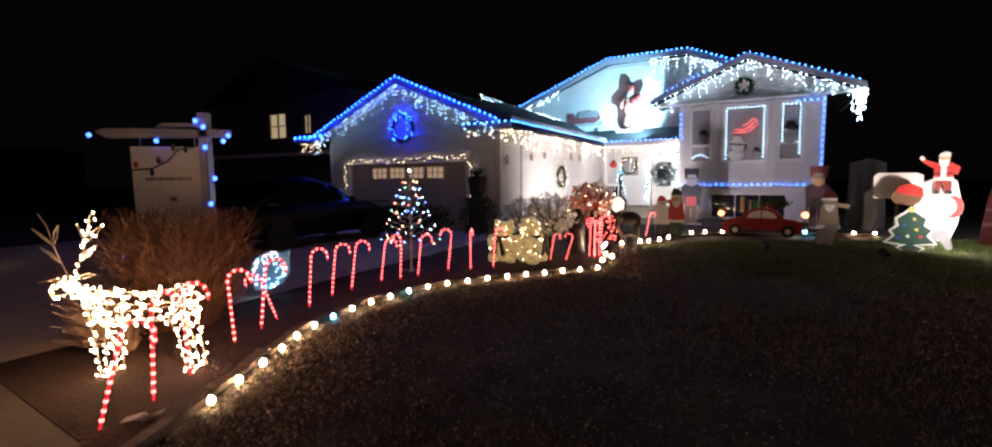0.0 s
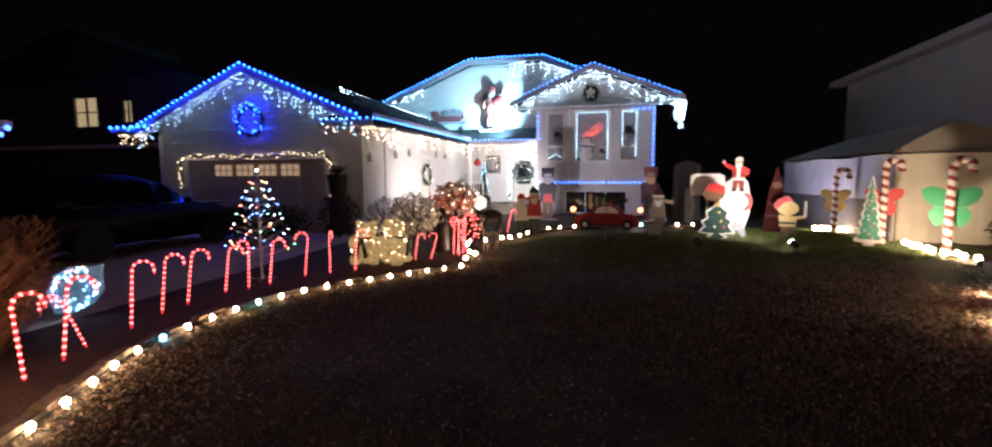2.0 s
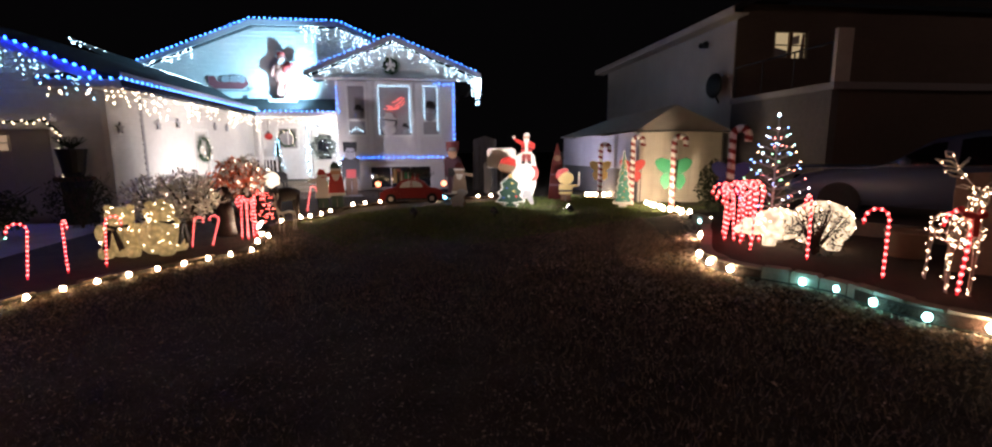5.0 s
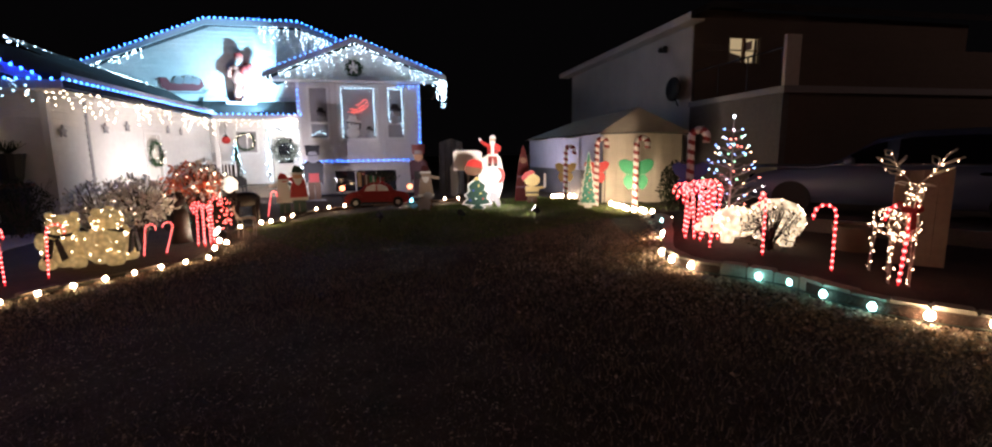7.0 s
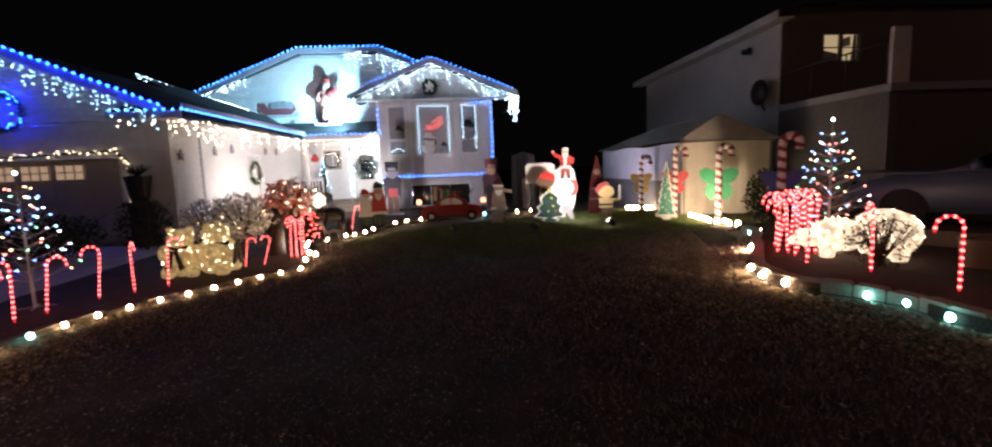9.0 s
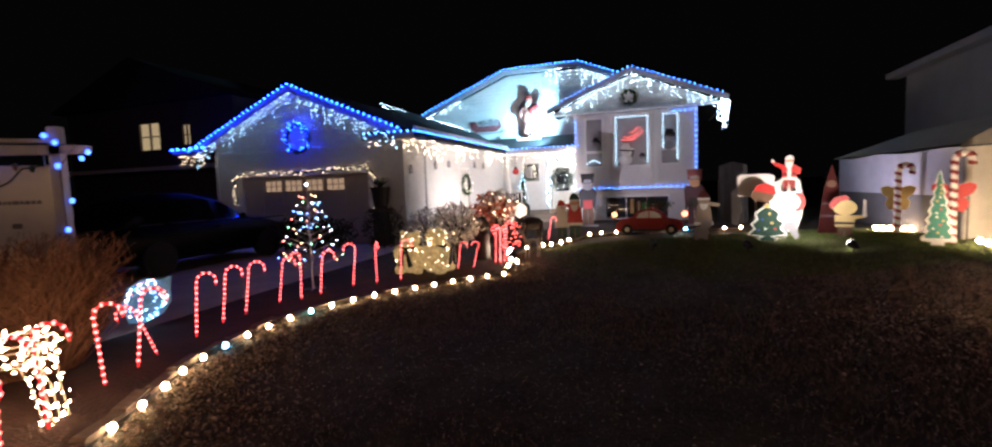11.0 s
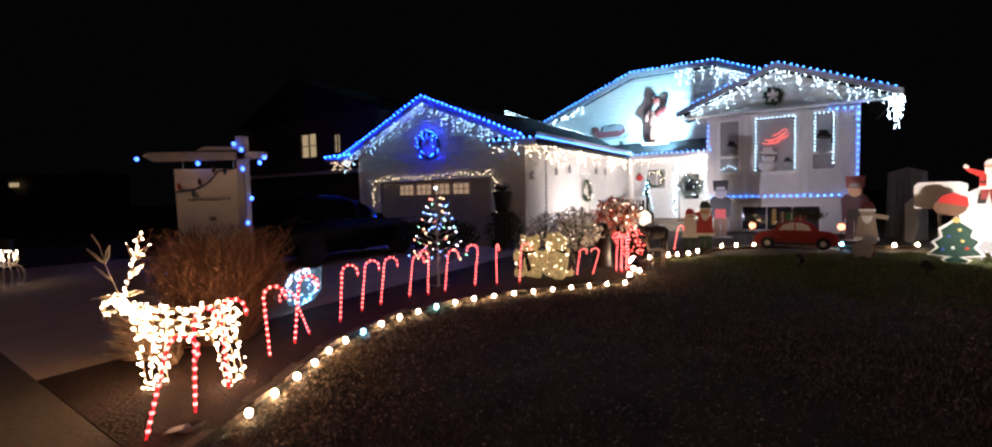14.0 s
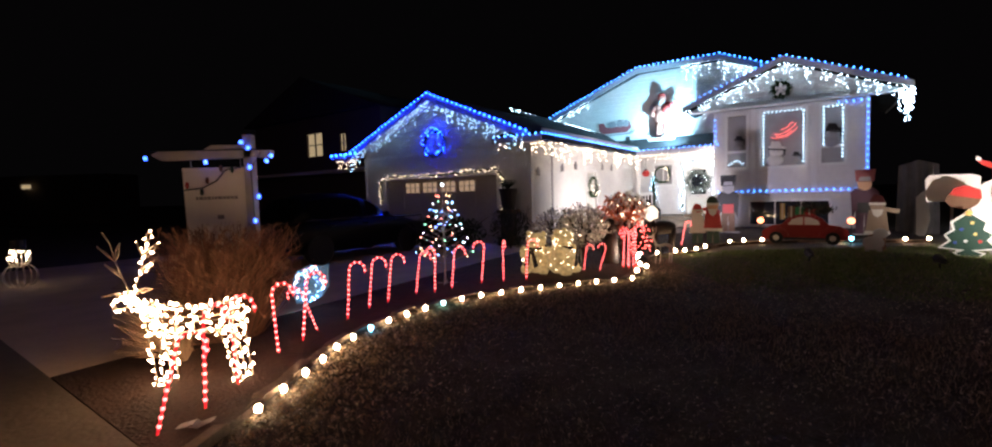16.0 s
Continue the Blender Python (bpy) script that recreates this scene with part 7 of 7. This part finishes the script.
def flood_lamp(x, y, aim, label, lit=True):
    t = thing("flood_lamp", Matrix.Translation((x, y, 0)), label, "flood lamp", "garden flood lamps")
    part("stake", Build().tube([(0, 0, -0.02), (0, 0, 0.14)], 0.015, P_BLACK, 6), t)
    d = (Vector((aim[0] - x, aim[1] - y, 0.9))).normalized()
    part("housing", Build().tube([Vector((0, 0, 0.17)) - d * 0.1, Vector((0, 0, 0.17)) + d * 0.06], 0.05, P_BLACK, 12, 0.085), t)
    part("lens", Build().tube([Vector((0, 0, 0.17)) + d * 0.061, Vector((0, 0, 0.17)) + d * 0.075], 0.078, FLOODFACE if lit else GLASS, 12), t)
    return t


flood_lamp(8.9, 7.98, (9.4, 10.3), "small lit flood lamp on a stake in the lawn")
flood_lamp(2.23, 9.96, (0.9, 9.9), "small lit flood lamp aimed at the shrubs in the bed")
wd = thing("wire_deer", Matrix.Translation((2.73, 10.13, 0.0)) @ pose(0, 0, 0, 0, 0, 200), "small unlit white wire deer beside the edging", "reindeer", "wire reindeer")
part("body", Build().tube([(-0.18, 0, 0.36), (-0.05, 0, 0.4), (0.12, 0, 0.38), (0.2, 0, 0.42)], 0.035, WIRE, 8, 0.028), wd)
part("neck_and_head", Build().tube([(0.16, 0, 0.4), (0.23, 0, 0.52), (0.25, 0, 0.6)], 0.025, WIRE, 8, 0.02).tube([(0.23, 0, 0.6), (0.35, 0, 0.57)], 0.026, WIRE, 8, 0.014), wd)
for lx, ly in ((-0.16, 0.05), (-0.18, -0.05), (0.12, 0.05), (0.15, -0.05)):
    part("leg", Build().tube([(lx, ly, 0.37), (lx - 0.015, ly, 0.2), (lx + 0.01, ly, 0.0)], 0.013, WIRE, 6, 0.009), wd)
for ly in (-1, 1):
    part("antler", Build().tube([(0.24, 0.01 * ly, 0.61), (0.2, 0.05 * ly, 0.7), (0.22, 0.08 * ly, 0.8)], 0.007, WIRE, 5).tube([(0.2, 0.05 * ly, 0.7), (0.27, 0.07 * ly, 0.76)], 0.006, WIRE, 5), wd)
flood_lamp(7.2, 8.9, (7.4, 12.0), "small dark lamp on a stake in the lawn", False)
flood_lamp(5.6, 10.0, (6.0, 13.0), "small dark lamp on a stake in the lawn", False)

# ---- raised bed on the right ----
pb = thing("lit_polar_bear", Matrix.Translation((8.0, 2.72, 0.15)) @ pose(0, 0, 0, 0, 0, 112), "glowing white mesh polar bear in the raised bed", "light ornament")
part("body", Build().ball((-0.42, 0, 0.36), 0.36, TINSELWHITE, 20, 14, (1.15, 0.75, 0.95), rough=0.05), pb, smooth=True)
part("shoulder", Build().ball((0.1, 0, 0.32), 0.27, TINSELWHITE, 18, 12, (1.3, 0.85, 0.9), rough=0.05), pb, smooth=True)
part("head", Build().ball((0.46, 0, 0.26), 0.16, TINSELWHITE, 16, 10, (1.2, 0.9, 0.85), rough=0.05), pb, smooth=True)
part("muzzle", Build().ball((0.63, 0, 0.2), 0.08, TINSELWHITE, 12, 8, (1.2, 0.9, 0.8)), pb, smooth=True)
part("nose", Build().ball((0.725, 0, 0.21), 0.022, P_BLACK, 8, 6), pb)
for yy in (-0.1, 0.1):
    part("ear", Build().ball((0.38, yy, 0.39), 0.045, TINSELWHITE, 8, 6), pb)
for xx in (0.2, -0.6):
    for yy in (-0.16, 0.16):
        part("leg", Build().tube([(xx, yy, 0.2), (xx + 0.03, yy, 0.0)], 0.11, TINSELWHITE, 10, 0.09), pb)
lb = Build()
rn = random.Random(77)
for k in range(90):
    a, z = rn.uniform(0, 6.2832), rn.uniform(-0.8, 0.98)
    rr = math.sqrt(1 - z * z)
    if k % 2:
        lb.bulb((-0.42 + 0.42 * rr * math.cos(a), 0.275 * rr * math.sin(a), 0.36 + 0.345 * z), 0.012, L_WARM)
    else:
        lb.bulb((0.1 + 0.355 * rr * math.cos(a), 0.235 * rr * math.sin(a), 0.32 + 0.245 * z), 0.012, L_WARM)
tagged(part("bulb_cluster", lb, pb), kind="stuff")
screen = thing("wooden_screen", Matrix.Translation((7.68, 0.88, 0.04)) @ pose(0, 0, 0, 0, 0, -76), "tan board screen behind the reindeer", "screen")
for k in range(4):
    part("board", Build().slab([(k * 0.135, 0.06), (k * 0.135 + 0.131, 0.06), (k * 0.135 + 0.131, 1.285 + 0.008 * k), (k * 0.135, 1.277 + 0.008 * k)], 0, 0.03, SCREENWOOD), screen)
for z in (0.25, 1.0):
    part("rail", Build().box((0.0, 0.032, z), (0.535, 0.07, z + 0.08), SCREENWOOD), screen)
tb = Build()
for k, (r, z) in enumerate(((0.24, 0.0), (0.26, 0.02), (0.285, 0.36), (0.3, 0.37), (0.3, 0.4), (0.275, 0.4))):
    tb.v += [(r * math.cos(6.2832 * j / 20), r * math.sin(6.2832 * j / 20), z) for j in range(20)]
tb.add([], [tuple(j - len(tb.v) for j in range(19, -1, -1))] + [tuple(q - len(tb.v) for q in (k * 20 + j, k * 20 + (j + 1) % 20, (k + 1) * 20 + (j + 1) % 20, (k + 1) * 20 + j)) for k in range(5) for j in range(20)], P_TAN)
solid("storage_tub", tb, Matrix.Translation((8.36, 1.36, 0.155)) @ Matrix.Scale(0.9, 4), "tan plastic tub standing in the bed", "tub", smooth=True)

# ---- far side of the driveway ----
sm = thing("lit_snow_figure", Matrix.Translation((-10.05, 8.6, 0.0)), "wire ball figure with warm bulbs across the driveway", "light ornament")
for z, r in ((0.24, 0.26), (0.58, 0.17)):
    wb = Build()
    for k in range(7):
        a = math.pi * k / 7
        wb.tube([(math.cos(a) * r * math.sin(q), math.sin(a) * r * math.sin(q), z + r * math.cos(q)) for q in [6.2832 * j / 14 for j in range(15)]], 0.006, WIRE, 4)
    part("hoop_frame", wb, sm)
lb = Build()
for k in range(34):
    a, z = rn.uniform(0, 6.2832), rn.uniform(-0.4, 1)
    rr = math.sqrt(1 - z * z)
    lb.bulb((0.17 * rr * math.cos(a), 0.17 * rr * math.sin(a), 0.62 + 0.17 * z), 0.02, L_WARM)
tagged(part("bulb_cluster", lb, sm), kind="stuff")
part("hat", Build().tube([(0, 0, 0.76), (0, 0, 0.95)], 0.12, P_BLACK, 12), sm)
far = thing("far_house_lights", Matrix.Identity(4), "tiny lit windows of a distant dark house", "distant lights")
for k, (dx, w) in enumerate(((0, 0.9), (1.4, 0.5), (3.3, 0.4))):
    part("lit_window", Build().box((-46 + dx * 0.7, 40.2 + dx * 0.7, 3.3), (-46 + dx * 0.7 + w, 40.25 + dx * 0.7, 3.7), ROOM), far)
part("wall", Build().box((-52, 40.6, 0), (-38, 44, 4.5), STUCCODARK), far)

# litter by the edging
solid("paper_scrap", Build().add([(-0.1, -0.03, 0.0), (0.0, -0.045, 0.03), (0.02, 0.04, 0.035), (-0.08, 0.04, 0.005), (0.03, -0.035, 0.0), (0.12, -0.03, 0.045), (0.13, 0.04, 0.05), (0.04, 0.045, 0.012), (-0.04, 0.0, -0.004)], [(0, 1, 2, 3), (4, 5, 6, 7), (1, 4, 7, 2), (3, 2, 8), (0, 3, 8), (7, 6, 8), (5, 4, 8)], P_GREY), Matrix.Translation((-2.38, 3.0, 0.06)) @ pose(0, 0, 0, 0, 8, 25), "crumpled white paper lying by the edging", "paper")

# ---- porch things ----
pt = thing("porch_tree", HOUSE @ Matrix.Translation((1.15, 8.75, 0.45)), "narrow dark green tree with small blue bulbs on the porch", "tree")
cone, lb = Build(), Build()
rn = random.Random(91)
for k in range(1100):
    z = rn.random()
    a, r = rn.uniform(0, 6.2832), 0.3 * (1 - z) + 0.02
    p = Vector((math.cos(a) * r * 0.5, math.sin(a) * r * 0.5, 0.15 + 1.6 * z))
    q = Vector((math.cos(a) * r, math.sin(a) * r, 0.1 + 1.6 * z))
    s_ = Vector((-math.sin(a), math.cos(a), 0)) * 0.018
    cone.add([p - s_, p + s_, q], [(0, 1, 2)], GREENERY)
    if k % 28 == 0:
        lb.bulb(q, 0.016, L_CYAN if k % 56 else L_ICE)
tagged(part("needle_mass", cone, pt), kind="stuff")
part("trunk", Build().tube([(0, 0, 0), (0, 0, 1.7)], 0.03, BARK, 6, 0.01), pt)
tagged(part("bulb_cluster", lb, pt), kind="stuff")
hb = thing("hanging_basket", HOUSE @ Matrix.Translation((0.95, 8.35, 2.25)), "red hanging basket under the porch eave", "hanging basket")
part("basket", Build().ball((0, 0, 0), 0.16, P_RED, 14, 10, (1, 1, 0.9)), hb)
part("wire", Build().tube([(0, 0, 0.1), (0, 0, 0.75)], 0.006, P_BLACK, 4), hb)
part("lid", Build().tube([(0, 0, 0.1), (0, 0, 0.2)], 0.09, P_BLACK, 10, 0.05), hb)
for u, v, h, lab in ((0.55, 7.6, 0.85, "dark round backed chair below the porch railing"), (1.5, 7.4, 0.8, "dark low chair beside the porch steps")):
    ch = thing("garden_chair", HOUSE @ Matrix.Translation((u, v, 0.05)), lab, "chair", "chairs by the porch")
    part("seat", Build().box((-0.25, -0.25, 0.4), (0.25, 0.25, 0.45), P_BLACK), ch)
    part("backrest", Build().slab([(-0.25, 0.46), (0.25, 0.46), (0.25, h - 0.1), (0.12, h), (-0.12, h), (-0.25, h - 0.1)], 0.22, 0.26, P_BLACK), ch)
    for dx in (-0.22, 0.22):
        for dy in (-0.22, 0.22):
            part("leg", Build().box((dx - 0.02, dy - 0.02, 0), (dx + 0.02, dy + 0.02, 0.399), P_BLACK), ch)

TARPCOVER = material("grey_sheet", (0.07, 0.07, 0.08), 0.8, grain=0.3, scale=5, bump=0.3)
cover = Build()
n = 14
prof = [(-0.5 + k / n, 0.0) for k in range(n + 1)]
cover.add([(x, 0.05 * math.sin(k * 1.7), 0.0) for k, (x, y) in enumerate(prof)] + [(x * 0.9, 0.02 * math.sin(k * 1.7), 2.2 - 0.3 * abs(x)) for k, (x, y) in enumerate(prof)] + [(x * 0.9, 0.6, 2.05 - 0.3 * abs(x)) for x, y in prof] + [(x, 0.65, 0.0) for x, y in prof],
          [(r * (n + 1) + k, r * (n + 1) + k + 1, (r + 1) * (n + 1) + k + 1, (r + 1) * (n + 1) + k) for r in range(3) for k in range(n)], TARPCOVER)
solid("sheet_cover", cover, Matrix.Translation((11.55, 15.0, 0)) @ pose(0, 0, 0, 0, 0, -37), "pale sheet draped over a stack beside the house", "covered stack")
